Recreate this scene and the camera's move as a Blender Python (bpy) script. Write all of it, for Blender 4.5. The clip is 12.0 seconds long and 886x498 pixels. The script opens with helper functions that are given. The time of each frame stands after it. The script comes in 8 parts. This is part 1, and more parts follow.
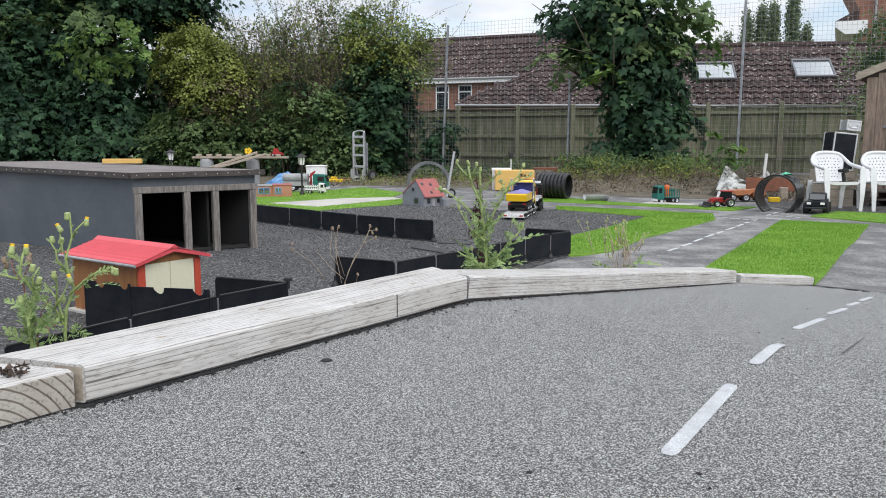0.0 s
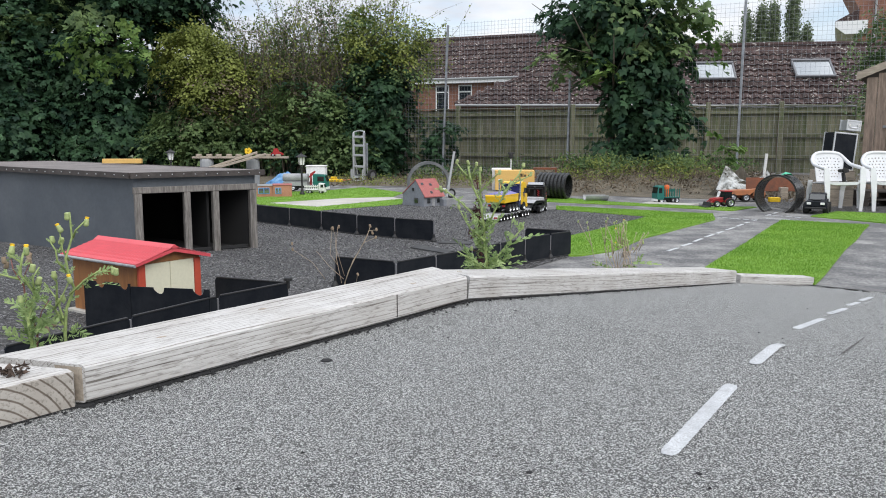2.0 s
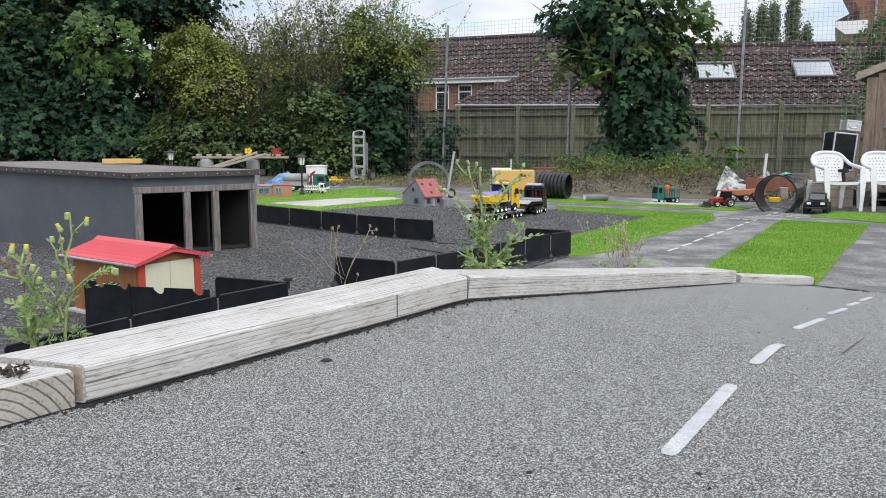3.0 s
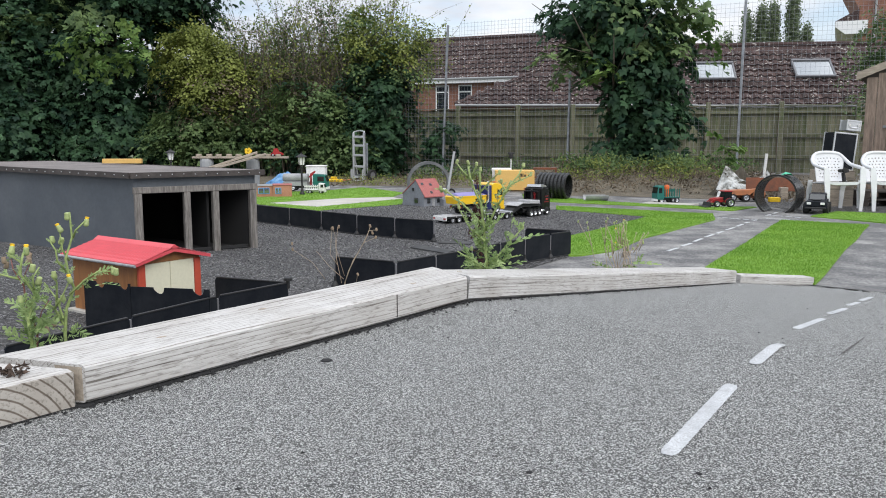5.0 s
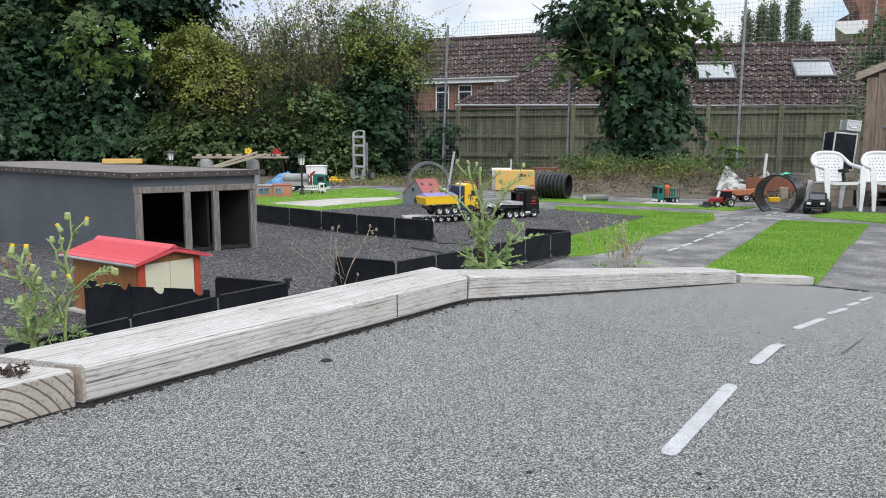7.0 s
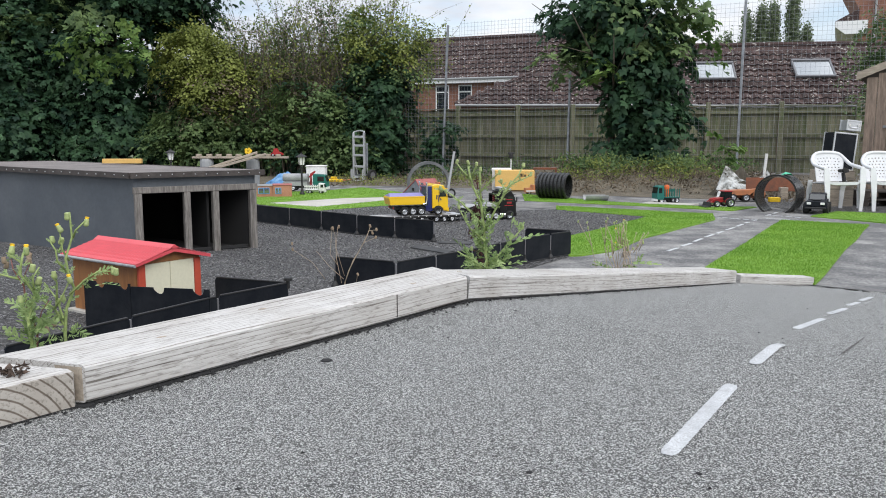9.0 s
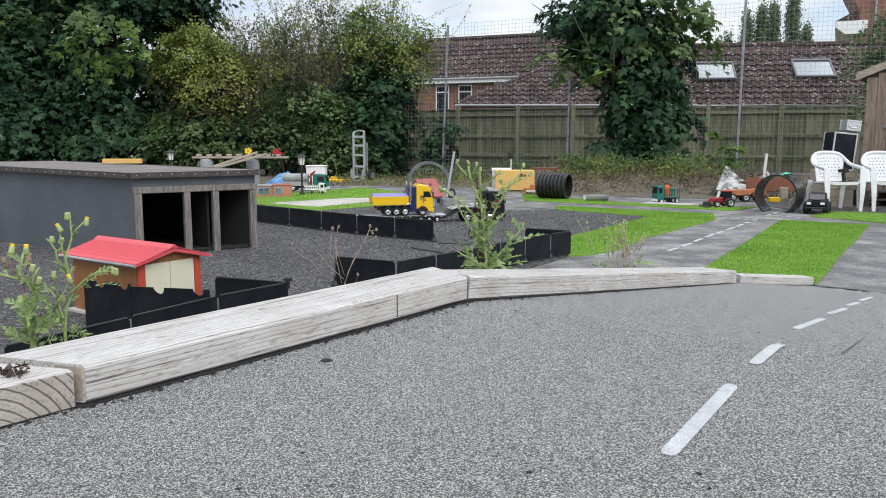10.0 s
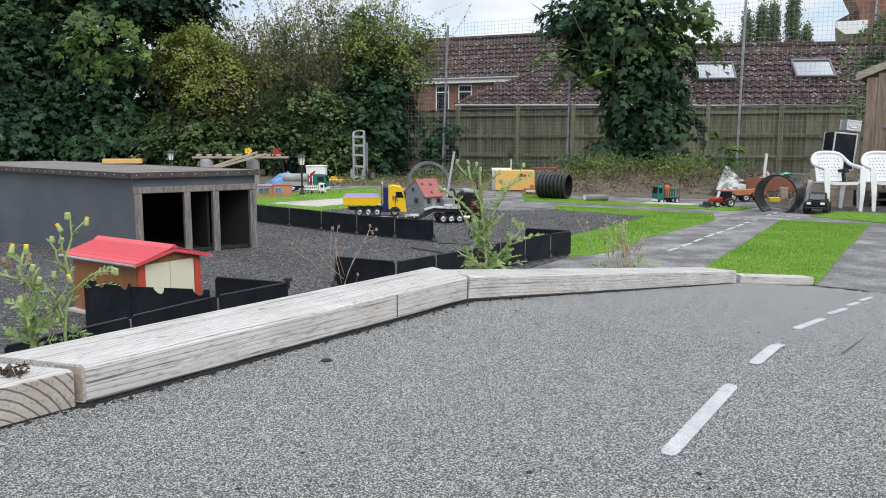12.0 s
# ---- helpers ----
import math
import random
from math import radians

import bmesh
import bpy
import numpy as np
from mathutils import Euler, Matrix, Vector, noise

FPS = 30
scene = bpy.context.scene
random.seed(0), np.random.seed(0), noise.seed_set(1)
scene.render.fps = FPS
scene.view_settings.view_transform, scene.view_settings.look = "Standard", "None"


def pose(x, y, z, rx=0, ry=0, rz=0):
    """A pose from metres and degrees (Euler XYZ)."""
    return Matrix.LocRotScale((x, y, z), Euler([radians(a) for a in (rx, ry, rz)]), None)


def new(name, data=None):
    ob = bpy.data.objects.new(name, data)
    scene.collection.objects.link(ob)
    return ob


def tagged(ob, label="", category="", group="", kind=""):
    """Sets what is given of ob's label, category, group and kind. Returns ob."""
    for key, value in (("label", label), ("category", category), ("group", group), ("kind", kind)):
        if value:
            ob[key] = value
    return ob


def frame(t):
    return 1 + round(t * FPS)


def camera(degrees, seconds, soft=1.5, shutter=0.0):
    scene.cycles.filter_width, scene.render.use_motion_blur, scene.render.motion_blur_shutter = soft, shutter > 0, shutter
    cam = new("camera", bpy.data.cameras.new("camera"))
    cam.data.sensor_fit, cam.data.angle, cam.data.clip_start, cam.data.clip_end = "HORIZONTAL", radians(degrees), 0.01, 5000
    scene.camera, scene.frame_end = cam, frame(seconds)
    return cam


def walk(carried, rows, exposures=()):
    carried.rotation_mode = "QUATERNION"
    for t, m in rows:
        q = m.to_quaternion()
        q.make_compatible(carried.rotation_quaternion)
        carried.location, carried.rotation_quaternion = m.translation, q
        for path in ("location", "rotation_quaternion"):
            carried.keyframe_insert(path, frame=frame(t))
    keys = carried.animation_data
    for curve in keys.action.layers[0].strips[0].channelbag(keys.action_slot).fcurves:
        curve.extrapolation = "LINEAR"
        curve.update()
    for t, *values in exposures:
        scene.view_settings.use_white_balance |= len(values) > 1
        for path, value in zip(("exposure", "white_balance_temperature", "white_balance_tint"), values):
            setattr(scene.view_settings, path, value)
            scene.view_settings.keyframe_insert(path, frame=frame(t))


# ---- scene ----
cam = camera(58, 12.0, soft=1.0)
EYE = pose(0, 0, 0.96, 90 - 7.849, 0, 0)
walk(cam, [(0, EYE), (12, EYE)], exposures=[(0, 0.86), (12, 0.86)])

# ---- world and sun ----
SUN_EL, SUN_AZ = 42, 150
world = bpy.data.worlds.new("overcast_sky")
scene.world = world
world.use_nodes = True
wn, wl = world.node_tree.nodes, world.node_tree.links
wn.clear()
w_out = wn.new("ShaderNodeOutputWorld")
w_bg = wn.new("ShaderNodeBackground")
w_sky = wn.new("ShaderNodeTexSky")
w_sky.sky_type = 'NISHITA'
w_sky.sun_disc = False
w_sky.sun_elevation = radians(SUN_EL)
w_sky.sun_rotation = radians(SUN_AZ)
w_tc = wn.new("ShaderNodeTexCoord")
w_map = wn.new("ShaderNodeMapping")
w_map.inputs["Scale"].default_value = (1.0, 1.0, 3.2)
w_noise = wn.new("ShaderNodeTexNoise")
w_noise.inputs["Scale"].default_value = 2.6
w_noise.inputs["Detail"].default_value = 7.0
w_noise.inputs["Roughness"].default_value = 0.58
w_ramp = wn.new("ShaderNodeValToRGB")
w_ramp.color_ramp.elements[0].position = 0.34
w_ramp.color_ramp.elements[1].position = 0.52
w_noise2 = wn.new("ShaderNodeTexNoise")
w_noise2.inputs["Scale"].default_value = 5.0
w_noise2.inputs["Detail"].default_value = 6.0
w_cloud = wn.new("ShaderNodeValToRGB")
w_cloud.color_ramp.elements[0].position = 0.30
w_cloud.color_ramp.elements[0].color = (3.0, 3.25, 3.8, 1)
w_cloud.color_ramp.elements[1].position = 0.70
w_cloud.color_ramp.elements[1].color = (5.9, 6.0, 6.1, 1)
w_mix = wn.new("ShaderNodeMixRGB")
wl.new(w_tc.outputs["Generated"], w_map.inputs["Vector"])
wl.new(w_map.outputs["Vector"], w_noise.inputs["Vector"])
wl.new(w_map.outputs["Vector"], w_noise2.inputs["Vector"])
wl.new(w_noise.outputs["Fac"], w_ramp.inputs["Fac"])
wl.new(w_noise2.outputs["Fac"], w_cloud.inputs["Fac"])
wl.new(w_ramp.outputs["Color"], w_mix.inputs["Fac"])
wl.new(w_sky.outputs["Color"], w_mix.inputs["Color1"])
w_sep = wn.new("ShaderNodeSeparateXYZ")
w_up = wn.new("ShaderNodeMapRange")                 # an overcast sky is brighter overhead than at the horizon
w_up.inputs["To Min"].default_value, w_up.inputs["To Max"].default_value = 0.85, 2.5
w_mul = wn.new("ShaderNodeMixRGB")
w_mul.blend_type = 'MULTIPLY'
w_mul.inputs["Fac"].default_value = 1.0
wl.new(w_tc.outputs["Generated"], w_sep.inputs["Vector"])
wl.new(w_sep.outputs["Z"], w_up.inputs["Value"])
wl.new(w_cloud.outputs["Color"], w_mul.inputs["Color1"])
wl.new(w_up.outputs["Result"], w_mul.inputs["Color2"])
wl.new(w_mul.outputs["Color"], w_mix.inputs["Color2"])
wl.new(w_mix.outputs["Color"], w_bg.inputs["Color"])
w_bg.inputs["Strength"].default_value = 0.10
wl.new(w_bg.outputs["Background"], w_out.inputs["Surface"])

sun = new("sun", bpy.data.lights.new("sun", 'SUN'))
sun.data.energy, sun.data.angle, sun.data.color = 0.95, radians(35), (1.0, 0.96, 0.9)
sun.matrix_world = pose(0, 0, 20, 90 - SUN_EL, 0, 180 - SUN_AZ)

# ---- materials ----


def surface(name, base, rough=0.75, metal=0.0, stain=None, stain_scale=2.0, stain_lo=0.4, stain_hi=0.65,
            grain=0.25, grain_scale=60.0, bump=0.3, bump_dist=0.002, stretch=(1, 1, 1), vary=0.0, speck=None, speck_scale=300.0,
            speck_at=0.6, speck_soft=0.25, coat=0.0, island=0.0, sheen_var=0.1, spec=0.5, trans=0.0):
    """A worn real surface: base colour, stains at one scale, grain at a finer one, relief, and a change from piece to piece."""
    m = bpy.data.materials.new(name)
    m.use_nodes = True
    n, l = m.node_tree.nodes, m.node_tree.links
    b = n["Principled BSDF"]
    tc, mp = n.new("ShaderNodeTexCoord"), n.new("ShaderNodeMapping")
    mp.inputs["Scale"].default_value = stretch
    info = n.new("ShaderNodeObjectInfo")
    l.new(tc.outputs["Object"], mp.inputs["Vector"])
    l.new(info.outputs["Random"], mp.inputs["Location"]) if vary else None
    v = mp.outputs["Vector"]

    def noise_tex(scale, detail=5.0, ro=0.6):
        t = n.new("ShaderNodeTexNoise")
        t.inputs["Scale"].default_value, t.inputs["Detail"].default_value, t.inputs["Roughness"].default_value = scale, detail, ro
        l.new(v, t.inputs["Vector"])
        return t.outputs["Fac"]

    def ramp(src, lo, hi):
        r = n.new("ShaderNodeMapRange")
        r.inputs["From Min"].default_value, r.inputs["From Max"].default_value = lo, hi
        l.new(src, r.inputs["Value"])
        return r.outputs["Result"]

    def mix(fac, a, c, kind='MIX'):
        x = n.new("ShaderNodeMixRGB")
        x.blend_type = kind
        for sock, val in ((x.inputs["Fac"], fac), (x.inputs["Color1"], a), (x.inputs["Color2"], c)):
            if isinstance(val, (int, float)):
                sock.default_value = val
            elif isinstance(val, tuple):
                sock.default_value = (*val[:3], 1)
            else:
                l.new(val, sock)
        return x.outputs["Color"]

    g = noise_tex(grain_scale, 6.0, 0.7)
    col = tuple(base)
    if stain:
        col = mix(ramp(noise_tex(stain_scale, 6.0, 0.62), stain_lo, stain_hi), col, tuple(stain))
    if speck:
        vo = n.new("ShaderNodeTexVoronoi")
        vo.inputs["Scale"].default_value = speck_scale
        l.new(v, vo.inputs["Vector"])
        sep = n.new("ShaderNodeSeparateColor")
        l.new(vo.outputs["Color"], sep.inputs["Color"])
        col = mix(ramp(sep.outputs["Red"], speck_at, min(1.0, speck_at + speck_soft)), col, tuple(speck))
    if grain:
        gr = n.new("ShaderNodeMapRange")
        gr.inputs["From Min"].default_value, gr.inputs["From Max"].default_value = 0.3, 0.7
        gr.inputs["To Min"].default_value, gr.inputs["To Max"].default_value = 1 - grain, 1 + grain
        l.new(g, gr.inputs["Value"])
        col = mix(1.0, col, gr.outputs["Result"], 'MULTIPLY')
    for amount, source in ((vary, info.outputs["Random"]), (island, None)):
        if amount:
            if source is None:
                geo = n.new("ShaderNodeNewGeometry")
                source = geo.outputs["Random Per Island"]
            vr = n.new("ShaderNodeMapRange")
            vr.inputs["To Min"].default_value, vr.inputs["To Max"].default_value = 1 - amount, 1 + amount
            l.new(source, vr.inputs["Value"])
            col = mix(1.0, col, vr.outputs["Result"], 'MULTIPLY')
    if isinstance(col, tuple):
        b.inputs["Base Color"].default_value = (*col[:3], 1)
    else:
        l.new(col, b.inputs["Base Color"])
    rr = n.new("ShaderNodeMapRange")
    rr.inputs["To Min"].default_value, rr.inputs["To Max"].default_value = max(0.02, rough - sheen_var), min(1.0, rough + sheen_var)
    l.new(g, rr.inputs["Value"])
    l.new(rr.outputs["Result"], b.inputs["Roughness"])
    b.inputs["Metallic"].default_value = metal
    b.inputs["Specular IOR Level"].default_value = spec
    b.inputs["Coat Weight"].default_value = coat
    b.inputs["Transmission Weight"].default_value = trans
    if bump:
        bp = n.new("ShaderNodeBump")
        bp.inputs["Strength"].default_value, bp.inputs["Distance"].default_value = bump, bump_dist
        l.new(g, bp.inputs["Height"])
        l.new(bp.outputs["Normal"], b.inputs["Normal"])
    return m


def leaf_material(name, dark, light, gloss=0.55, through_light=0.38):
    m = bpy.data.materials.new(name)
    m.use_nodes = True
    n, l = m.node_tree.nodes, m.node_tree.links
    b = n["Principled BSDF"]
    geo, r = n.new("ShaderNodeNewGeometry"), n.new("ShaderNodeValToRGB")
    r.color_ramp.elements[0].color, r.color_ramp.elements[1].color = (*dark, 1), (*light, 1)
    r.color_ramp.elements[0].position, r.color_ramp.elements[1].position = 0.15, 1.0
    tc, ns, mix = n.new("ShaderNodeTexCoord"), n.new("ShaderNodeTexNoise"), n.new("ShaderNodeMix")
    l.new(tc.outputs["Object"], ns.inputs["Vector"])
    ns.inputs["Scale"].default_value, ns.inputs["Detail"].default_value = 1.7, 3.0
    sp = n.new("ShaderNodeMapRange")                       # noise shifts the tone over whole boughs
    sp.inputs["From Min"].default_value, sp.inputs["From Max"].default_value = 0.34, 0.68
    l.new(ns.outputs["Fac"], sp.inputs["Value"])
    mix.inputs[0].default_value = 0.55
    l.new(geo.outputs["Random Per Island"], mix.inputs[2])
    l.new(sp.outputs["Result"], mix.inputs[3])
    l.new(mix.outputs[0], r.inputs["Fac"])
    l.new(r.outputs["Color"], b.inputs["Base Color"])
    b.inputs["Roughness"].default_value = gloss
    b.inputs["Specular IOR Level"].default_value = 0.22
    tr, ad = n.new("ShaderNodeBsdfTranslucent"), n.new("ShaderNodeMixShader")
    l.new(r.outputs["Color"], tr.inputs["Color"])
    ad.inputs["Fac"].default_value = through_light
    l.new(b.outputs["BSDF"], ad.inputs[1])
    l.new(tr.outputs["BSDF"], ad.inputs[2])
    l.new(ad.outputs["Shader"], n["Material Output"].inputs["Surface"])
    return m



def grained(name, rings=False):
    """Bleached softwood: wandering growth lines, pale wear, dark checks and pits; rings: cut across."""
    m = bpy.data.materials.new(name)
    m.use_nodes = True
    n, l = m.node_tree.nodes, m.node_tree.links
    b = n["Principled BSDF"]
    tc = n.new("ShaderNodeTexCoord")

    def noise_of(scale, detail, stretch):
        mp, t = n.new("ShaderNodeMapping"), n.new("ShaderNodeTexNoise")
        mp.inputs["Scale"].default_value = stretch
        t.inputs["Scale"].default_value, t.inputs["Detail"].default_value = scale, detail
        l.new(tc.outputs["Object"], mp.inputs["Vector"])
        l.new(mp.outputs["Vector"], t.inputs["Vector"])
        return t.outputs["Fac"]

    def calc(kind, a, c):
        q = n.new("ShaderNodeMath")
        q.operation = kind
        for sock, val in zip(q.inputs, (a, c)):
            if isinstance(val, (int, float)):
                sock.default_value = val
            else:
                l.new(val, sock)
        return q.outputs["Value"]

    def ramp(src, stops):
        r = n.new("ShaderNodeValToRGB")
        while len(r.color_ramp.elements) < len(stops):
            r.color_ramp.elements.new(0.5)
        for e, (p, c) in zip(r.color_ramp.elements, stops):
            e.position, e.color = p, (c, c, c, 1) if isinstance(c, (int, float)) else (*c, 1)
        l.new(src, r.inputs["Fac"])
        return r.outputs["Color"]

    def mul(x, y, f=1.0):
        q = n.new("ShaderNodeMixRGB")
        q.blend_type = 'MULTIPLY'
        q.inputs["Fac"].default_value = f
        l.new(x, q.inputs["Color1"])
        l.new(y, q.inputs["Color2"])
        return q.outputs["Color"]

    if rings:
        mp, wv = n.new("ShaderNodeMapping"), n.new("ShaderNodeTexWave")
        mp.inputs["Location"].default_value = (-0.60, 0.0, -0.33)
        wv.wave_type, wv.rings_direction = 'RINGS', 'Y'
        wv.inputs["Scale"].default_value, wv.inputs["Distortion"].default_value, wv.inputs["Detail"].default_value = 17, 1.2, 4.0
        l.new(tc.outputs["Object"], mp.inputs["Vector"])
        l.new(mp.outputs["Vector"], wv.inputs["Vector"])
        line = wv.outputs["Fac"]
        dark = ramp(line, [(0.0, 1.0), (0.07, 0.7), (0.16, 0.0)])
    else:
        sep = n.new("ShaderNodeSeparateXYZ")
        l.new(tc.outputs["Object"], sep.inputs["Vector"])
        grow = calc('ADD', calc('MULTIPLY', sep.outputs["Z"], 78), calc('MULTIPLY', sep.outputs["Y"], 52))
        grow = calc('ADD', grow, calc('MULTIPLY', noise_of(1.0, 2.0, (0.9, 8, 8)), 5.5))
        line = calc('FRACT', grow, 0.0)
        seen = ramp(noise_of(2.0, 4.0, (1.5, 14, 14)), [(0.36, 0.1), (0.54, 1.0)])
        dark = mul(ramp(line, [(0.0, 1.0), (0.07, 0.8), (0.16, 0.0), (0.85, 0.0), (1.0, 0.3)]), seen)
    c1 = n.new("ShaderNodeMixRGB")
    l.new(dark, c1.inputs["Fac"])
    c1.inputs["Color1"].default_value = (0.42, 0.395, 0.36, 1) if rings else (0.53, 0.52, 0.507, 1)
    c1.inputs["Color2"].default_value = (0.14, 0.115, 0.095, 1) if rings else (0.21, 0.19, 0.175, 1)
    fib = noise_of(5.0, 6.0, (0.5, 0.5, 6) if rings else (0.45, 34, 34))
    pit = noise_of(170.0, 3.0, (1, 1, 1) if rings else (0.2, 1, 1))
    blot = noise_of(6.0, 6.0, (1, 1, 1))
    c2 = ramp(fib, [(0.315, (0.24, 0.22, 0.20)), (0.36, (0.80, 0.79, 0.78)), (0.52, (1, 1, 1))])
    c3 = ramp(blot, [(0.30, (0.80, 0.78, 0.755)), (0.62, (1.0, 1.0, 1.0))])
    c4 = ramp(pit, [(0.30, (0.55, 0.53, 0.51)), (0.46, (1, 1, 1))])
    l.new(mul(mul(mul(c1.outputs["Color"], c2, 0.9), c3), c4, 0.8), b.inputs["Base Color"])
    b.inputs["Roughness"].default_value = 0.88
    b.inputs["Specular IOR Level"].default_value = 0.25
    bp = n.new("ShaderNodeBump")
    bp.inputs["Strength"].default_value, bp.inputs["Distance"].default_value = 0.6, 0.0018
    l.new(calc('ADD', calc('ADD', fib, pit), calc('MULTIPLY', line, 0.3)), bp.inputs["Height"])
    l.new(bp.outputs["Normal"], b.inputs["Normal"])
    return m


M = {}
M["tarmac"] = surface("worn_tarmac", (0.095, 0.094, 0.096), 0.85, stain=(0.27, 0.265, 0.255), stain_scale=2.6, stain_lo=0.44, stain_hi=0.66, grain=0.55, grain_scale=40, bump=0.5, bump_dist=0.004, speck=(0.22, 0.22, 0.22), speck_scale=120, speck_at=0.82)
M["gravel"] = surface("dark_gravel", (0.052, 0.0505, 0.051), 0.9, stain=(0.105, 0.103, 0.102), stain_scale=1.1, grain=0.9, grain_scale=60, bump=1.0, bump_dist=0.04, speck=(0.31, 0.305, 0.30), speck_scale=85, speck_at=0.72)
M["felt"] = surface("mineral_felt", (0.044, 0.0445, 0.043), 0.9, stain=(0.060, 0.061, 0.060), stain_scale=0.9, grain=0.5, grain_scale=380, bump=1.0, bump_dist=0.004, speck=(0.60, 0.605, 0.59), speck_scale=540, speck_at=0.50, speck_soft=0.40)
M["stone"] = surface("loose_gravel_stone", (0.085, 0.085, 0.09), 0.85, island=0.75, grain=0.3)
M["line"] = surface("white_road_paint", (0.53, 0.545, 0.56), 0.85, stain=(0.42, 0.43, 0.445), stain_scale=14, grain=0.25, grain_scale=300, bump=0.9, bump_dist=0.003, speck=(0.36, 0.36, 0.36), speck_scale=420, speck_at=0.74)
M["turf"] = surface("artificial_turf", (0.14, 0.28, 0.028), 0.85, stain=(0.20, 0.36, 0.04), stain_scale=2.5, grain=0.5, grain_scale=120, bump=0.9, bump_dist=0.012)
M["blade"] = leaf_material("turf_blades", (0.115, 0.255, 0.022), (0.24, 0.40, 0.06), 0.6, 0.4)
M["timber"] = grained("weathered_pale_timber")
M["end_grain"] = grained("timber_end_grain", True)
M["grey_paint"] = surface("slate_grey_paint", (0.070, 0.082, 0.098), 0.5, stain=(0.092, 0.104, 0.12), stain_scale=2.2, grain=0.15, grain_scale=30, bump=0.15)
M["roof_ply"] = surface("weathered_roof_board", (0.20, 0.178, 0.168), 0.8, stain=(0.11, 0.095, 0.09), stain_scale=3, grain=0.3, grain_scale=20, stretch=(1, 6, 6))
M["dark_trim"] = surface("dark_brown_trim", (0.035, 0.028, 0.026), 0.6, stain=(0.07, 0.06, 0.055), stain_scale=9)
M["grey_wood"] = surface("grey_weathered_post", (0.21, 0.195, 0.18), 0.85, stain=(0.10, 0.09, 0.082), stain_scale=5, grain=0.42, grain_scale=12, stretch=(8, 8, 1))
# near-black for painted bay and gap shade, and for dirt and pebbles
M["shade_dirt_black"] = surface("painted_shade_and_dirt", (0.012, 0.012, 0.013), 0.9)
M["panel"] = surface("black_plastic_panel", (0.009, 0.011, 0.015), 0.48, spec=0.10, stain=(0.018, 0.02, 0.024), stain_scale=7, grain=0.15, bump=0.1)
M["red_roof"] = surface("red_moulded_roof", (0.60, 0.072, 0.09), 0.5, stain=(0.54, 0.065, 0.08), stain_scale=6, grain=0.1)
M["hut_wood"] = surface("varnished_strip_wood", (0.30, 0.13, 0.04), 0.55, stain=(0.22, 0.09, 0.03), stain_scale=5, grain=0.2, grain_scale=20, stretch=(6, 6, 1))
M["cream"] = surface("cream_painted_door", (0.62, 0.60, 0.46), 0.6, grain=0.06)
M["red_post"] = surface("red_painted_post", (0.42, 0.06, 0.03), 0.6, grain=0.1)
M["fence_wood"] = surface("mossy_fence_board", (0.165, 0.158, 0.112), 0.9, stain=(0.095, 0.115, 0.055), stain_scale=1.6, grain=0.4, grain_scale=10, stretch=(6, 6, 0.7), vary=0.22)
M["galv"] = surface("galvanised_steel", (0.33, 0.35, 0.38), 0.5, 0.7, stain=(0.22, 0.23, 0.25), stain_scale=12, grain=0.1)
M["tile"] = surface("brown_concrete_tile", (0.050, 0.034, 0.033), 0.9, spec=0.2, stain=(0.070, 0.047, 0.043), stain_scale=0.9, grain=0.4, grain_scale=16, island=0.35, speck=(0.33, 0.31, 0.29), speck_scale=13, speck_at=0.92, speck_soft=0.07)
M["brick"] = surface("red_brown_brick", (0.26, 0.13, 0.09), 0.9, stain=(0.19, 0.09, 0.065), stain_scale=1.5, grain=0.3, grain_scale=9)
M["white_pvc"] = surface("white_pvc", (0.78, 0.79, 0.80), 0.45, grain=0.06)
M["gutter"] = surface("grey_gutter", (0.30, 0.31, 0.32), 0.5, grain=0.1)
M["glass"] = surface("dark_window_glass", (0.02, 0.025, 0.03), 0.05, grain=0, bump=0, sheen_var=0.02, spec=0.8)
M["sky_glass"] = surface("rooflight_glass", (0.30, 0.32, 0.34), 0.04, metal=0.8, grain=0, bump=0, sheen_var=0.02)
M["bark"] = surface("rough_bark", (0.09, 0.075, 0.058), 0.95, stain=(0.06, 0.055, 0.04), stain_scale=5, grain=0.4, grain_scale=18, bump=1, bump_dist=0.01, stretch=(1, 1, 0.3))
M["leaf_dark"] = leaf_material("dark_maple_leaves", (0.014, 0.040, 0.026), (0.088, 0.175, 0.082))
M["leaf_young"] = leaf_material("young_maple_leaves", (0.08, 0.16, 0.045), (0.26, 0.38, 0.11))
M["leaf_mid"] = leaf_material("mid_green_leaves", (0.045, 0.085, 0.034), (0.23, 0.325, 0.13))
M["leaf_yellow"] = leaf_material("yellow_green_leaves", (0.10, 0.13, 0.03), (0.38, 0.43, 0.12))
M["leaf_brown"] = leaf_material("dry_brown_leaves", (0.075, 0.06, 0.045), (0.29, 0.235, 0.165))
M["vine"] = surface("brown_vine_stem", (0.20, 0.165, 0.13), 0.9, stain=(0.12, 0.10, 0.08), stain_scale=6)
M["leaf_far"] = leaf_material("far_tree_leaves", (0.12, 0.16, 0.09), (0.24, 0.30, 0.17))
M["weed_stem"] = surface("pale_green_stem", (0.30, 0.38, 0.14), 0.7, stain=(0.15, 0.2, 0.06), stain_scale=20)
M["weed_leaf"] = leaf_material("grey_green_weed_leaves", (0.16, 0.25, 0.085), (0.46, 0.56, 0.27), 0.6, 0.3)
M["bud"] = surface("weed_bud", (0.30, 0.36, 0.15), 0.7)
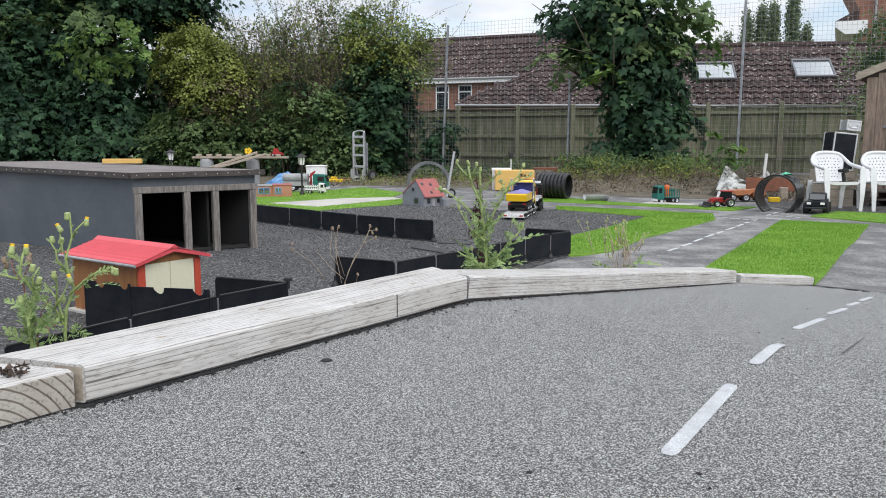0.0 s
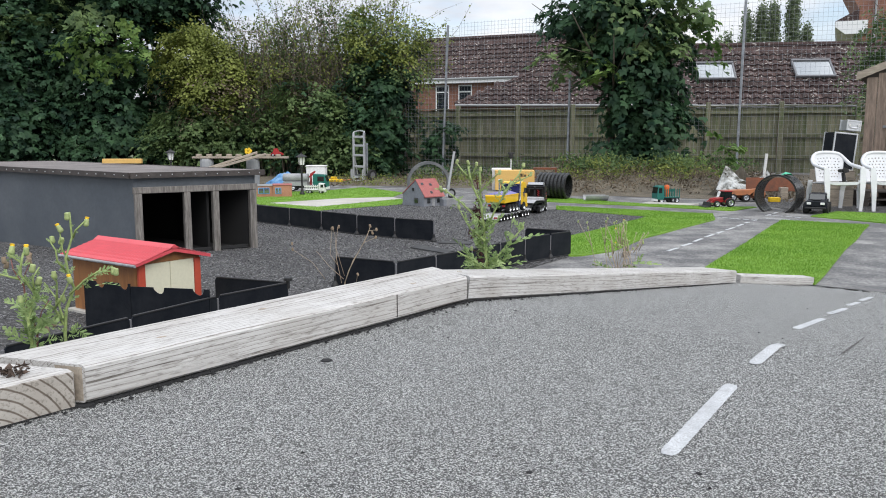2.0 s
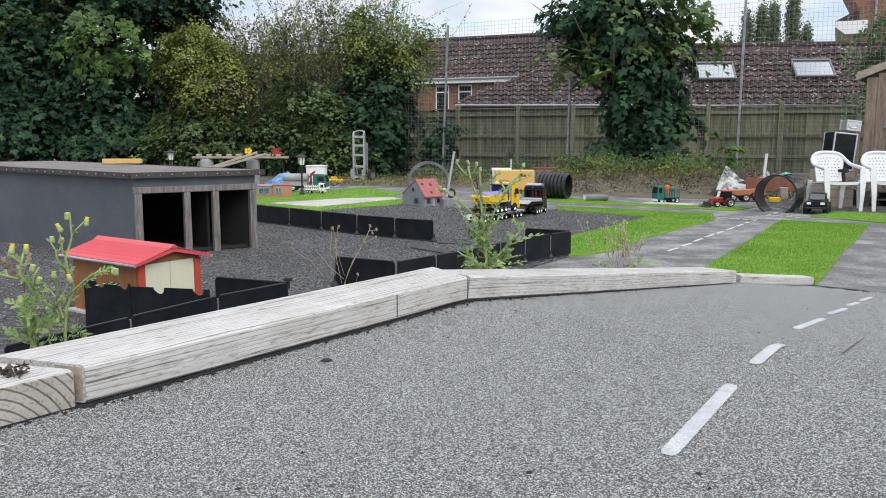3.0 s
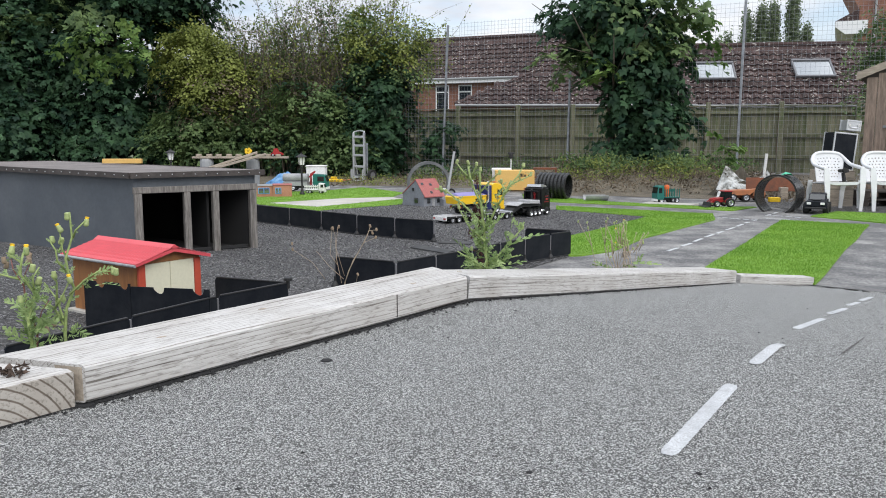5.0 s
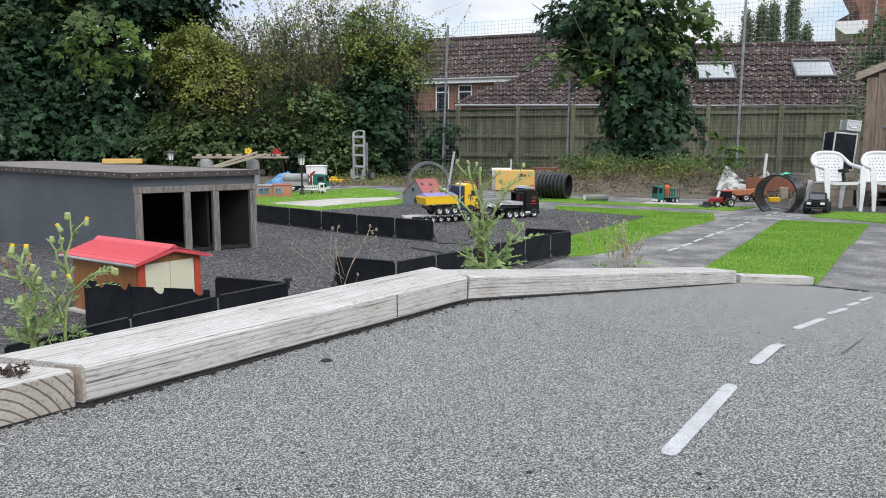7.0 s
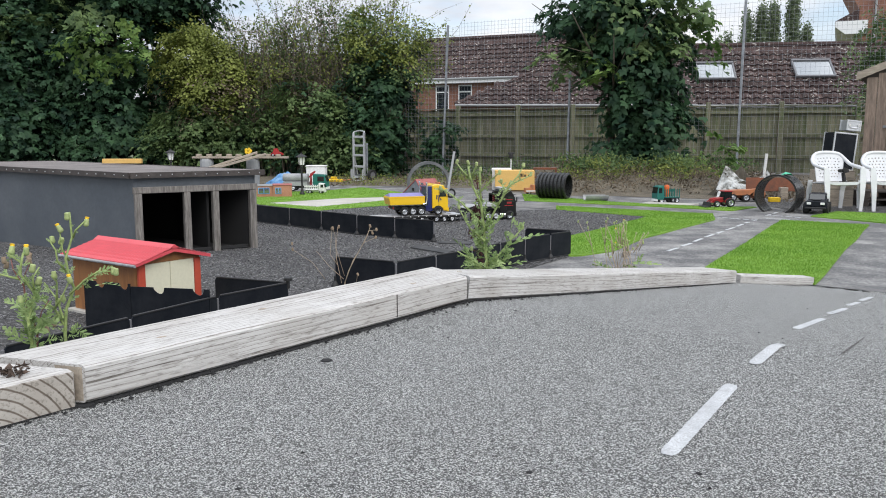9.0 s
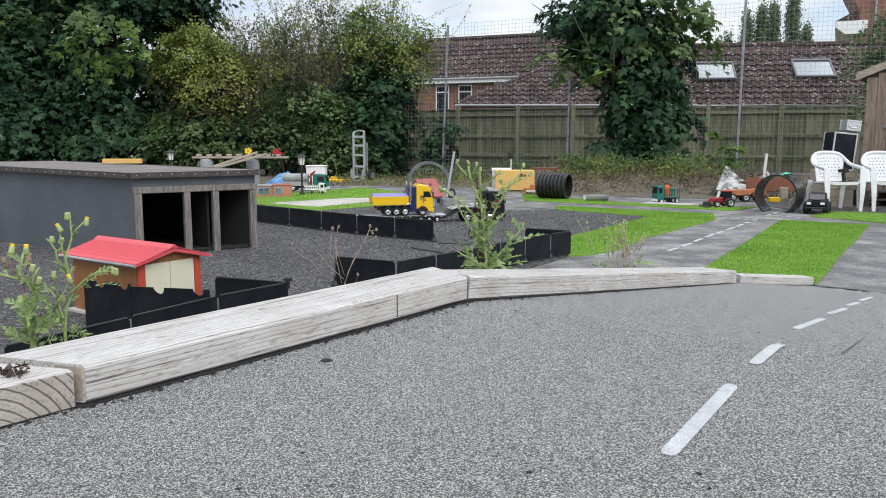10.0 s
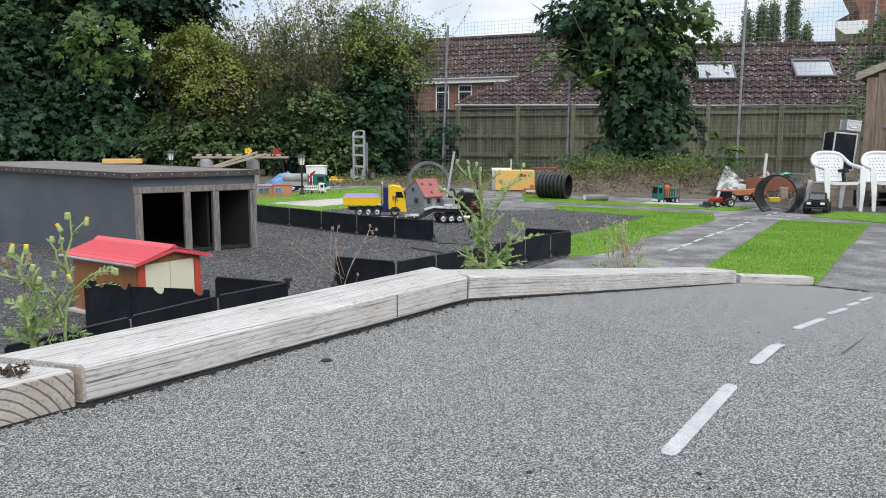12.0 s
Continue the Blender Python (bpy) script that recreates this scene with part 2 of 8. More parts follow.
M["petal"] = surface("yellow_petals", (0.75, 0.48, 0.02), 0.7)
M["dry_stem"] = surface("dry_stalk", (0.36, 0.29, 0.21), 0.85)
M["dry_bud"] = surface("dry_seed_head", (0.25, 0.19, 0.13), 0.9)
M["dry_moss"] = surface("dried_brown_moss", (0.075, 0.052, 0.04), 0.95, island=0.5)
M["dark_stem"] = surface("dark_red_dock_stalk", (0.06, 0.02, 0.018), 0.9)
M["dock_stem"] = surface("dry_red_brown_stalk", (0.17, 0.07, 0.055), 0.85)
M["white_plastic"] = surface("white_chair_plastic", (0.66, 0.67, 0.69), 0.4, stain=(0.58, 0.59, 0.60), stain_scale=4, grain=0.04)
M["black_pipe"] = surface("black_pipe_plastic", (0.012, 0.0125, 0.014), 0.28, spec=0.5, stain=(0.03, 0.03, 0.03), stain_scale=5, grain=0.2)
M["grey_pipe"] = surface("grey_pipe_plastic", (0.24, 0.245, 0.255), 0.5, stain=(0.33, 0.335, 0.34), stain_scale=4)
M["arch_pipe"] = surface("dark_grey_pipe_plastic", (0.085, 0.09, 0.096), 0.5, stain=(0.16, 0.165, 0.17), stain_scale=4)
M["yellow_box"] = surface("buff_yellow_board", (0.66, 0.42, 0.13), 0.65, stain=(0.6, 0.37, 0.11), stain_scale=3, grain=0.08)
M["rust"] = surface("red_brown_metal", (0.20, 0.065, 0.03), 0.7, stain=(0.12, 0.05, 0.03), stain_scale=8)
M["shed_wood"] = surface("brown_shed_boards", (0.22, 0.165, 0.13), 0.85, stain=(0.13, 0.10, 0.082), stain_scale=2.4, grain=0.35, grain_scale=10, stretch=(6, 6, 0.8), vary=0.12)
M["dark_wood"] = surface("dark_timber", (0.055, 0.046, 0.040), 0.8, stain=(0.03, 0.026, 0.024), stain_scale=4, grain=0.3)
M["yellow"] = surface("yellow_truck_paint", (0.76, 0.47, 0.012), 0.3, grain=0.03, coat=0.4)
M["blue"] = surface("navy_truck_paint", (0.012, 0.018, 0.10), 0.3, grain=0.05, coat=0.4)
M["lilac"] = surface("lilac_load_cover", (0.22, 0.20, 0.42), 0.6, grain=0.08)
M["black"] = surface("black_truck_paint", (0.006, 0.006, 0.007), 0.35, grain=0.05, coat=0.1, spec=0.3)
M["chassis"] = surface("black_chassis", (0.014, 0.014, 0.015), 0.6)
M["tyre"] = surface("rubber_tyre", (0.013, 0.013, 0.013), 0.85, grain=0.2)
M["chrome"] = surface("polished_rim", (0.72, 0.73, 0.75), 0.22, 0.95, grain=0.04, bump=0)
M["alu"] = surface("brushed_aluminium", (0.62, 0.63, 0.65), 0.38, 0.85, grain=0.1)
M["deck"] = surface("grey_deck_plate", (0.42, 0.42, 0.43), 0.6, stain=(0.3, 0.3, 0.31), stain_scale=9)
M["truck_glass"] = surface("tinted_cab_glass", (0.015, 0.018, 0.02), 0.08, grain=0, bump=0, spec=0.8, sheen_var=0.03)
M["lamp_red"] = surface("red_plastic", (0.34, 0.02, 0.022), 0.35, grain=0.05)
M["white_paint"] = surface("white_paint", (0.75, 0.75, 0.74), 0.6, stain=(0.6, 0.6, 0.58), stain_scale=5)
M["model_grey"] = surface("grey_model_wall", (0.20, 0.215, 0.24), 0.8, stain=(0.16, 0.17, 0.19), stain_scale=8)
M["model_red"] = surface("faded_red_model_roof", (0.36, 0.12, 0.11), 0.8, stain=(0.28, 0.09, 0.085), stain_scale=10)
M["teal"] = surface("teal_paint", (0.008, 0.12, 0.10), 0.45, grain=0.08)
M["pink_brick"] = surface("pale_terracotta_model_wall", (0.42, 0.20, 0.13), 0.8, stain=(0.36, 0.16, 0.1), stain_scale=12)
M["sky_blue"] = surface("bright_blue_plastic", (0.08, 0.24, 0.50), 0.45, stain=(0.20, 0.38, 0.58), stain_scale=9, grain=0.1)
M["green_cloth"] = surface("sea_green_cloth", (0.10, 0.48, 0.30), 0.8, stain=(0.05, 0.30, 0.19), stain_scale=14, grain=0.1)
M["cloth_white"] = surface("torn_white_sheet", (0.46, 0.47, 0.46), 0.7, stain=(0.09, 0.09, 0.075), stain_scale=6, stain_lo=0.46, stain_hi=0.6)
M["orange"] = surface("orange_plastic", (0.45, 0.16, 0.06), 0.6, stain=(0.28, 0.12, 0.06), stain_scale=15)
M["orange_load"] = surface("bright_orange_load", (0.65, 0.13, 0.03), 0.6, grain=0.2)
M["concrete"] = surface("pale_concrete", (0.46, 0.44, 0.40), 0.9, stain=(0.36, 0.34, 0.31), stain_scale=2, grain=0.15)
M["dust"] = surface("dusty_tarmac", (0.20, 0.195, 0.185), 0.9, stain=(0.10, 0.10, 0.10), stain_scale=4, grain=0.3)
M["rubber"] = surface("scuffed_rubber", (0.045, 0.046, 0.048), 0.8, spec=0.25, stain=(0.075, 0.075, 0.075), stain_scale=9)
M["frame_grey"] = surface("dark_grey_frame", (0.13, 0.13, 0.14), 0.5, grain=0.1)
M["soil"] = surface("leaf_litter_soil", (0.10, 0.085, 0.062), 0.95, stain=(0.17, 0.145, 0.105), stain_scale=3, grain=0.5, grain_scale=25, bump=1, bump_dist=0.03)
M["far_ground"] = surface("rough_grass_ground", (0.06, 0.085, 0.03), 0.95, stain=(0.10, 0.10, 0.05), stain_scale=0.6, grain=0.4)
M["plank"] = surface("old_pale_plank", (0.36, 0.31, 0.25), 0.85, stain=(0.25, 0.21, 0.17), stain_scale=5, grain=0.25, grain_scale=14, stretch=(1, 8, 8))

# ---- mesh helpers ----


class Mesh:
    """Collects faces of one mesh."""

    def __init__(self):
        self.v, self.f = [], []

    def add(self, verts, faces, m=None):
        o = len(self.v)
        self.v += [tuple(m @ Vector(p)) if m else tuple(p) for p in verts]
        self.f += [tuple(i + o for i in q) for q in faces]
        return self

    def box(self, x0, y0, z0, x1, y1, z1, c=0.0, m=None):
        """A box with chamfered edges of width c."""
        if c <= 0:
            v = [(x, y, z) for z in (z0, z1) for y in (y0, y1) for x in (x0, x1)]
            return self.add(v, [(0, 2, 3, 1), (4, 5, 7, 6), (0, 1, 5, 4), (2, 6, 7, 3), (0, 4, 6, 2), (1, 3, 7, 5)], m)
        c = min(c, 0.45 * min(x1 - x0, y1 - y0, z1 - z0))
        v, idx = [], {}
        lo, hi = (x0, y0, z0), (x1, y1, z1)
        for sx in (0, 1):
            for sy in (0, 1):
                for sz in (0, 1):
                    s = (sx, sy, sz)
                    for a in range(3):
                        p = [(hi[k] if s[k] else lo[k]) + (0 if k == a else (-c if s[k] else c)) for k in range(3)]
                        idx[s, a] = len(v)
                        v.append(p)
        f = []
        for a in range(3):
            b1, b2 = (a + 1) % 3, (a + 2) % 3
            for s in (0, 1):
                q = []
                for i, j in ((0, 0), (1, 0), (1, 1), (0, 1)):
                    k = [0, 0, 0]
                    k[a], k[b1], k[b2] = s, i, j
                    q.append(idx[tuple(k), a])
                f.append(tuple(q if s else q[::-1]))
            for i in (0, 1):
                for j in (0, 1):
                    k0, k1 = [0, 0, 0], [0, 0, 0]
                    k0[a], k1[a] = 0, 1
                    k0[b1] = k1[b1] = i
                    k0[b2] = k1[b2] = j
                    k0, k1 = tuple(k0), tuple(k1)
                    q = [idx[k0, b1], idx[k1, b1], idx[k1, b2], idx[k0, b2]]
                    f.append(tuple(q[::-1] if i == j else q))
        for s in [(i, j, k) for i in (0, 1) for j in (0, 1) for k in (0, 1)]:
            q = [idx[s, 0], idx[s, 1], idx[s, 2]]
            f.append(tuple(q if sum(s) % 2 else q[::-1]))
        return self.add(v, f, m)

    def lathe(self, prof, seg=16, m=None, closed=False):
        """Turns (radius, height) pairs round z."""
        v = [(r * math.cos(2 * math.pi * i / seg), r * math.sin(2 * math.pi * i / seg), z) for r, z in prof for i in range(seg)]
        f = []
        n = len(prof)
        for j in range(n if closed else n - 1):
            k = (j + 1) % n
            for i in range(seg):
                f.append((j * seg + i, j * seg + (i + 1) % seg, k * seg + (i + 1) % seg, k * seg + i))
        if not closed:
            if prof[0][0] > 1e-6:
                f.append(tuple(range(seg))[::-1])
            if prof[-1][0] > 1e-6:
                f.append(tuple((n - 1) * seg + i for i in range(seg)))
        return self.add(v, f, m)

    def tube(self, pts, r, seg=6):
        """A tapered tube along points; r: one radius or one per point."""
        rs = r if isinstance(r, (list, tuple)) else [r] * len(pts)
        pts = [Vector(p) for p in pts]
        v, f = [], []
        for i, p in enumerate(pts):
            d = (pts[min(i + 1, len(pts) - 1)] - pts[max(i - 1, 0)]).normalized()
            a = d.orthogonal().normalized() if i == 0 else (a - d * a.dot(d)).normalized()
            b = d.cross(a)
            for k in range(seg):
                t = 2 * math.pi * k / seg
                v.append(p + (a * math.cos(t) + b * math.sin(t)) * rs[i])
        for i in range(len(pts) - 1):
            for k in range(seg):
                f.append((i * seg + k, i * seg + (k + 1) % seg, (i + 1) * seg + (k + 1) % seg, (i + 1) * seg + k))
        f.append(tuple(range(seg))[::-1])
        f.append(tuple((len(pts) - 1) * seg + k for k in range(seg)))
        return self.add(v, f)

    def prism(self, outline, y0, y1, m=None):
        """An (x, z) outline pushed from y0 to y1."""
        n = len(outline)
        v = [(x, y0, z) for x, z in outline] + [(x, y1, z) for x, z in outline]
        f = [tuple(range(n)), tuple(range(n, 2 * n))[::-1]] + [(i, i + n, (i + 1) % n + n, (i + 1) % n) for i in range(n)]
        return self.add(v, f, m)

    def slab(self, outline, z0, z1, m=None):
        """An (x, y) outline, counter-clockwise, raised from z0 to z1."""
        n = len(outline)
        v = [(x, y, z0) for x, y in outline] + [(x, y, z1) for x, y in outline]
        f = [tuple(range(n))[::-1], tuple(range(n, 2 * n))] + [(i, (i + 1) % n, (i + 1) % n + n, i + n) for i in range(n)]
        return self.add(v, f, m)

    def done(self, name, material, smooth=False):
        me = bpy.data.meshes.new(name)
        me.from_pydata(self.v, [], self.f)
        me.materials.append(material)
        if smooth:
            me.polygons.foreach_set("use_smooth", [True] * len(me.polygons))
        me.update()
        return me


def fix_normals(me):
    bm = bmesh.new()
    bm.from_mesh(me)
    bmesh.ops.recalc_face_normals(bm, faces=bm.faces)
    bm.to_mesh(me)
    bm.free()


def part(name, mesh, material, parent=None, label="", m=None, smooth=False):
    """One mesh object, under a thing or a part if one is given."""
    me = mesh.done(name, material, smooth) if isinstance(mesh, Mesh) else mesh
    if isinstance(mesh, Mesh) and len(me.polygons) < 20000:
        fix_normals(me)
    ob = new(name, me)
    if parent:
        ob.parent = parent
    if m:
        ob.matrix_basis = m
    if label:
        ob["label"] = label
    return ob


def thing(name, m, label, category, group="", kind=""):
    ob = new(name)
    ob.empty_display_size = 0.1
    ob.matrix_basis = m
    return tagged(ob, label, category, group, kind)


def leaves(name, centres, sizes, material, flat=0.0, ratio=0.7, rng=None, face=None, palmate=False):
    """Many folded leaves, one island each; face: the way each one turns its upper side."""
    rng = rng or np.random.default_rng(3)
    c = np.asarray(centres, float)
    n = len(c)
    s = np.broadcast_to(np.asarray(sizes, float), (n,)) * rng.uniform(0.6, 1.3, n)
    if face is None:
        up = rng.normal(size=(n, 3))
        up[:, 2] += 1.5 * flat
    else:
        up = np.asarray(face) + rng.normal(size=(n, 3)) * 0.30
    up /= np.linalg.norm(up, axis=1)[:, None] + 1e-9
    a = rng.normal(size=(n, 3)) - np.array([0, 0, 0.6])
    a -= up * (a * up).sum(1)[:, None]
    a /= np.linalg.norm(a, axis=1)[:, None] + 1e-9
    b = np.cross(up, a)
    L, W = s[:, None] * a, (s * ratio / 2)[:, None] * b
    fold = up * (s * 0.10)[:, None]
    small = n > 20000                                   # far foliage: one kite a leaf
    if palmate:                                         # three broad lobes from one stalk
        Wf = s[:, None] * b
        rows = [c]
        for turn, far in ((0.95, 0.80), (0.0, 1.0), (-0.95, 0.80)):
            d = math.cos(turn) * L + math.sin(turn) * Wf
            e = -math.sin(turn) * L + math.cos(turn) * Wf
            drop = fold * (1.6 * abs(turn))
            rows += [c + far * (0.52 * d + 0.30 * e) + 0.6 * fold - 0.5 * drop, c + far * d - drop, c + far * (0.52 * d - 0.30 * e) + 0.6 * fold - 0.5 * drop]
        v = np.stack(rows, 1).reshape(-1, 3)
        corners, k = np.array([0, 1, 2, 3, 0, 4, 5, 6, 0, 7, 8, 9]), 10
    elif small:
        v = np.stack([c, c + 0.42 * L + W + fold, c + L - 0.6 * fold, c + 0.42 * L - W + fold], 1).reshape(-1, 3)
        corners, k = np.array([0, 1, 2, 3]), 4
    else:
        v = np.stack([c, c + 0.18 * L + 0.7 * W + fold, c + 0.5 * L + W + fold, c + L - 0.6 * fold, c + 0.5 * L - W + fold, c + 0.18 * L - 0.7 * W + fold], 1).reshape(-1, 3)
        corners, k = np.array([0, 1, 2, 3, 0, 3, 4, 5]), 6
    me = bpy.data.meshes.new(name)
    me.vertices.add(len(v))
    me.vertices.foreach_set("co", v.ravel())
    quads = (np.arange(n)[:, None] * k + corners).ravel().astype(np.int32)
    me.loops.add(len(quads))
    me.loops.foreach_set("vertex_index", quads)
    me.polygons.add(len(quads) // 4)
    me.polygons.foreach_set("loop_start", np.arange(0, len(quads), 4, dtype=np.int32))
    me.materials.append(material)
    me.update(calc_edges=True)
    return me


def clumps(rng, boxes, per, spread):
    """Leaf places in layered clumps, and the way they face: boxes are (x, y, z, rx, ry, rz, count) ellipsoids filled with clump centres."""
    out, face = [], []
    for x, y, z, rx, ry, rz, count in boxes:
        d = rng.normal(size=(count, 3))
        d /= np.linalg.norm(d, axis=1)[:, None]
        d *= rng.uniform(0.35, 1.0, (count, 1)) ** 0.5
        cc = np.array([x, y, z]) + d * np.array([rx, ry, rz]) + rng.normal(size=(count, 3)) * 0.16
        size = rng.uniform(0.5, 1.7, (count, 1, 1))
        # each clump is a drooping spray of leaves, tilted outwards
        nrm = d * np.array([0.8, 0.8, 0.25]) + np.array([0, 0, 0.7]) + rng.normal(size=(count, 3)) * 0.22
        nrm /= np.linalg.norm(nrm, axis=1)[:, None]
        e1 = np.cross(nrm, rng.normal(size=(count, 3)))
        e1 /= np.linalg.norm(e1, axis=1)[:, None]
        e2 = np.cross(nrm, e1)
        ang, rad = rng.uniform(0, 2 * np.pi, (count, per)), rng.random((count, per)) ** 0.6
        rad = rad * (0.72 + 0.28 * np.cos(3 * ang + rng.uniform(0, 6, (count, 1)))) * 1.25
        u, v = rad * np.cos(ang) * 1.15, rad * np.sin(ang) * 0.8
        h = 0.10 * rng.normal(size=(count, per)) - 0.28 * rad ** 2
        off = u[:, :, None] * e1[:, None] + v[:, :, None] * e2[:, None] + h[:, :, None] * nrm[:, None]
        pts = cc[:, None, :] + off * spread * 1.75 * size
        f = nrm[:, None] + 0.35 * (u[:, :, None] * e1[:, None] + v[:, :, None] * e2[:, None]) + np.zeros((count, per, 1))
        out.append(pts.reshape(-1, 3))
        face.append(f.reshape(-1, 3))
    return np.concatenate(out), np.concatenate(face)

# ---- ground ----
RU, RV = Vector((0.6095, 0.7928, 0)), Vector((0.7928, -0.6095, 0))   # along and across the ramp


def on_ramp(s, v, z=0.0):
    return RU * s + RV * v + Vector((0, 0, z))


def ramp_z(s):
    return 0.41 if s <= 2.167 else max(0.0, 0.41 * (5.53 - s) / (5.53 - 2.167))


def flat_sheet(name, outline, z, material, label, category, thick=0.0, kind="structure"):
    ob = part(name, Mesh().slab(outline, z - thick, z) if thick else Mesh().add([(x, y, z) for x, y in outline], [tuple(range(len(outline)))]), material)
    return tagged(ob, label, category, kind=kind)


flat_sheet("ground", [(-400, -400), (400, -400), (400, 400), (-400, 400)], 0, M["tarmac"], "worn grey tarmac ground with pale stains", "ground")
gravel_outline = [(-9, 2.6), (-0.6, 2.9), (-0.2, 4.6), (0.62, 5.86), (1.06, 6.52), (1.27, 7.82), (2.55, 9.80), (1.52, 10.85), (0.9, 10.7), (0.2, 11.3), (-0.6, 11.8), (-1.70, 10.65), (-2.75, 11.75), (-4.5, 13.0), (-9, 13)]
flat_sheet("gravel_area", gravel_outline, 0.004, M["gravel"], "dark grey fine gravel yard of the model site", "gravel")
flat_sheet("bank_soil", [(1.3, 14.6), (2.6, 13.6), (4.6, 12.6), (5.4, 13.2), (8, 12.2), (11.5, 13), (11.5, 21), (1.0, 25), (-9, 26), (-18, 24), (-18, 17), (-6, 17.2), (-3, 16.9), (-0.8, 16.2), (0.6, 15.6)], 0.005, M["soil"], "bare soil with leaf litter along the fence", "soil")
flat_sheet("far_ground", [(-60, 26.5), (60, 26.5), (90, 300), (-90, 300)], 0.004, M["far_ground"], "rough grass behind the fence", "ground")
flat_sheet("dark_soil", [(4.72, 10.80), (5.5, 10.25), (7.6, 9.3), (8.2, 12.0), (5.3, 12.6), (4.6, 11.7)], 0.0065, M["gravel"], "dark gritty soil under the chairs", "soil")
flat_sheet("concrete_patch", [(0.55, 11.5), (1.55, 10.95), (2.5, 10.95), (1.6, 11.6), (1.2, 12.1)], 0.005, M["dust"], "pale dusty patch on the tarmac", "patch")



def inside(poly, pts):
    ok = np.zeros(len(pts), bool)
    for (x0, y0), (x1, y1) in zip(poly, poly[1:] + poly[:1]):
        c = ((y0 > pts[:, 1]) != (y1 > pts[:, 1])) & (pts[:, 0] < (x1 - x0) * (pts[:, 1] - y0) / (y1 - y0 + 1e-9) + x0)
        ok ^= c
    return ok


def loose_stones(outline, count, lo, hi):
    """Single stones that lie loose on the gravel, four-sided and turned at random."""
    rg = np.random.default_rng(90)
    p = rg.uniform((-3.6, 2.9), (2.6, 11.8), (count, 2))
    p = p[inside(outline, p)]
    n = len(p)
    r = rg.uniform(lo, hi, n) * (0.7 + 0.06 * p[:, 1])
    v = np.zeros((n, 4, 3))
    ang = rg.uniform(0, 2 * np.pi, (n, 1)) + np.array([0, 2.1, 4.2]) + rg.normal(size=(n, 3)) * 0.3
    v[:, :3, 0], v[:, :3, 1] = np.cos(ang) * r[:, None], np.sin(ang) * r[:, None]
    v[:, 3, :2], v[:, 3, 2] = rg.normal(size=(n, 2)) * r[:, None] * 0.3, r * rg.uniform(0.5, 1.1, n)
    v[:, :, :2] += p[:, None]
    v[:, :, 2] += 0.004
    k = 4 * np.arange(n)[:, None]
    f = np.concatenate([k + [0, 1, 3], k + [1, 2, 3], k + [2, 0, 3]])
    me = bpy.data.meshes.new("loose_stones")
    me.from_pydata(v.reshape(-1, 3).tolist(), [], f.tolist())
    me.materials.append(M["stone"])
    tagged(new("loose_stones", me), "loose dark grey gravel stones on the yard", "gravel", kind="stuff")


loose_stones(gravel_outline, 70000, 0.003, 0.010)

turf_rng = np.random.default_rng(11)


def blade_mesh(name, pts, h, w, rng, material, z=0.0):
    n = len(pts)
    a = rng.uniform(0, 2 * np.pi, n)
    hh = h * rng.uniform(0.5, 1.2, n)
    lean = rng.normal(size=(n, 2)) * 0.5 * h
    dx, dy = np.cos(a) * w / 2, np.sin(a) * w / 2
    zz = np.full(n, z)
    v = np.stack([np.stack([pts[:, 0] - dx, pts[:, 1] - dy, zz], 1), np.stack([pts[:, 0] + dx, pts[:, 1] + dy, zz], 1),
                  np.stack([pts[:, 0] + lean[:, 0], pts[:, 1] + lean[:, 1], zz + hh], 1)], 1).reshape(-1, 3)
    me = bpy.data.meshes.new(name)
    me.vertices.add(3 * n)
    me.vertices.foreach_set("co", v.ravel())
    me.loops.add(3 * n)
    me.loops.foreach_set("vertex_index", np.arange(3 * n, dtype=np.int32))
    me.polygons.add(n)
    me.polygons.foreach_set("loop_start", np.arange(0, 3 * n, 3, dtype=np.int32))
    me.materials.append(material)
    me.update(calc_edges=True)
    return me


def turf(outline, count, label):
    """A cut piece of artificial grass with a backing and a pile of blades; its edge wavers a little."""
    edge = []
    for (x0, y0), (x1, y1) in zip(outline, outline[1:] + outline[:1]):
        k = max(2, int(math.hypot(x1 - x0, y1 - y0) / 0.18))
        for i in range(k):
            t = i / k
            n = noise.noise((x0 + (x1 - x0) * t, y0 + (y1 - y0) * t, 4.0)) * 0.012
            edge.append((x0 + (x1 - x0) * t + n, y0 + (y1 - y0) * t - n))
    ob = thing("artificial_turf", pose(0, 0, 0), label, "artificial turf", "turf pieces", "structure")
    part("backing", Mesh().slab(edge, 0.0, 0.014), M["turf"], ob)
    xs, ys = [p[0] for p in edge], [p[1] for p in edge]
    pts = turf_rng.uniform((min(xs), min(ys)), (max(xs), max(ys)), (count * 2, 2))
    pts = pts[inside(edge, pts)]
    p = part("pile", blade_mesh("pile", pts, 0.015, 0.005, turf_rng, M["blade"], 0.012), M["blade"], ob)
    p["kind"] = "stuff"
    return ob


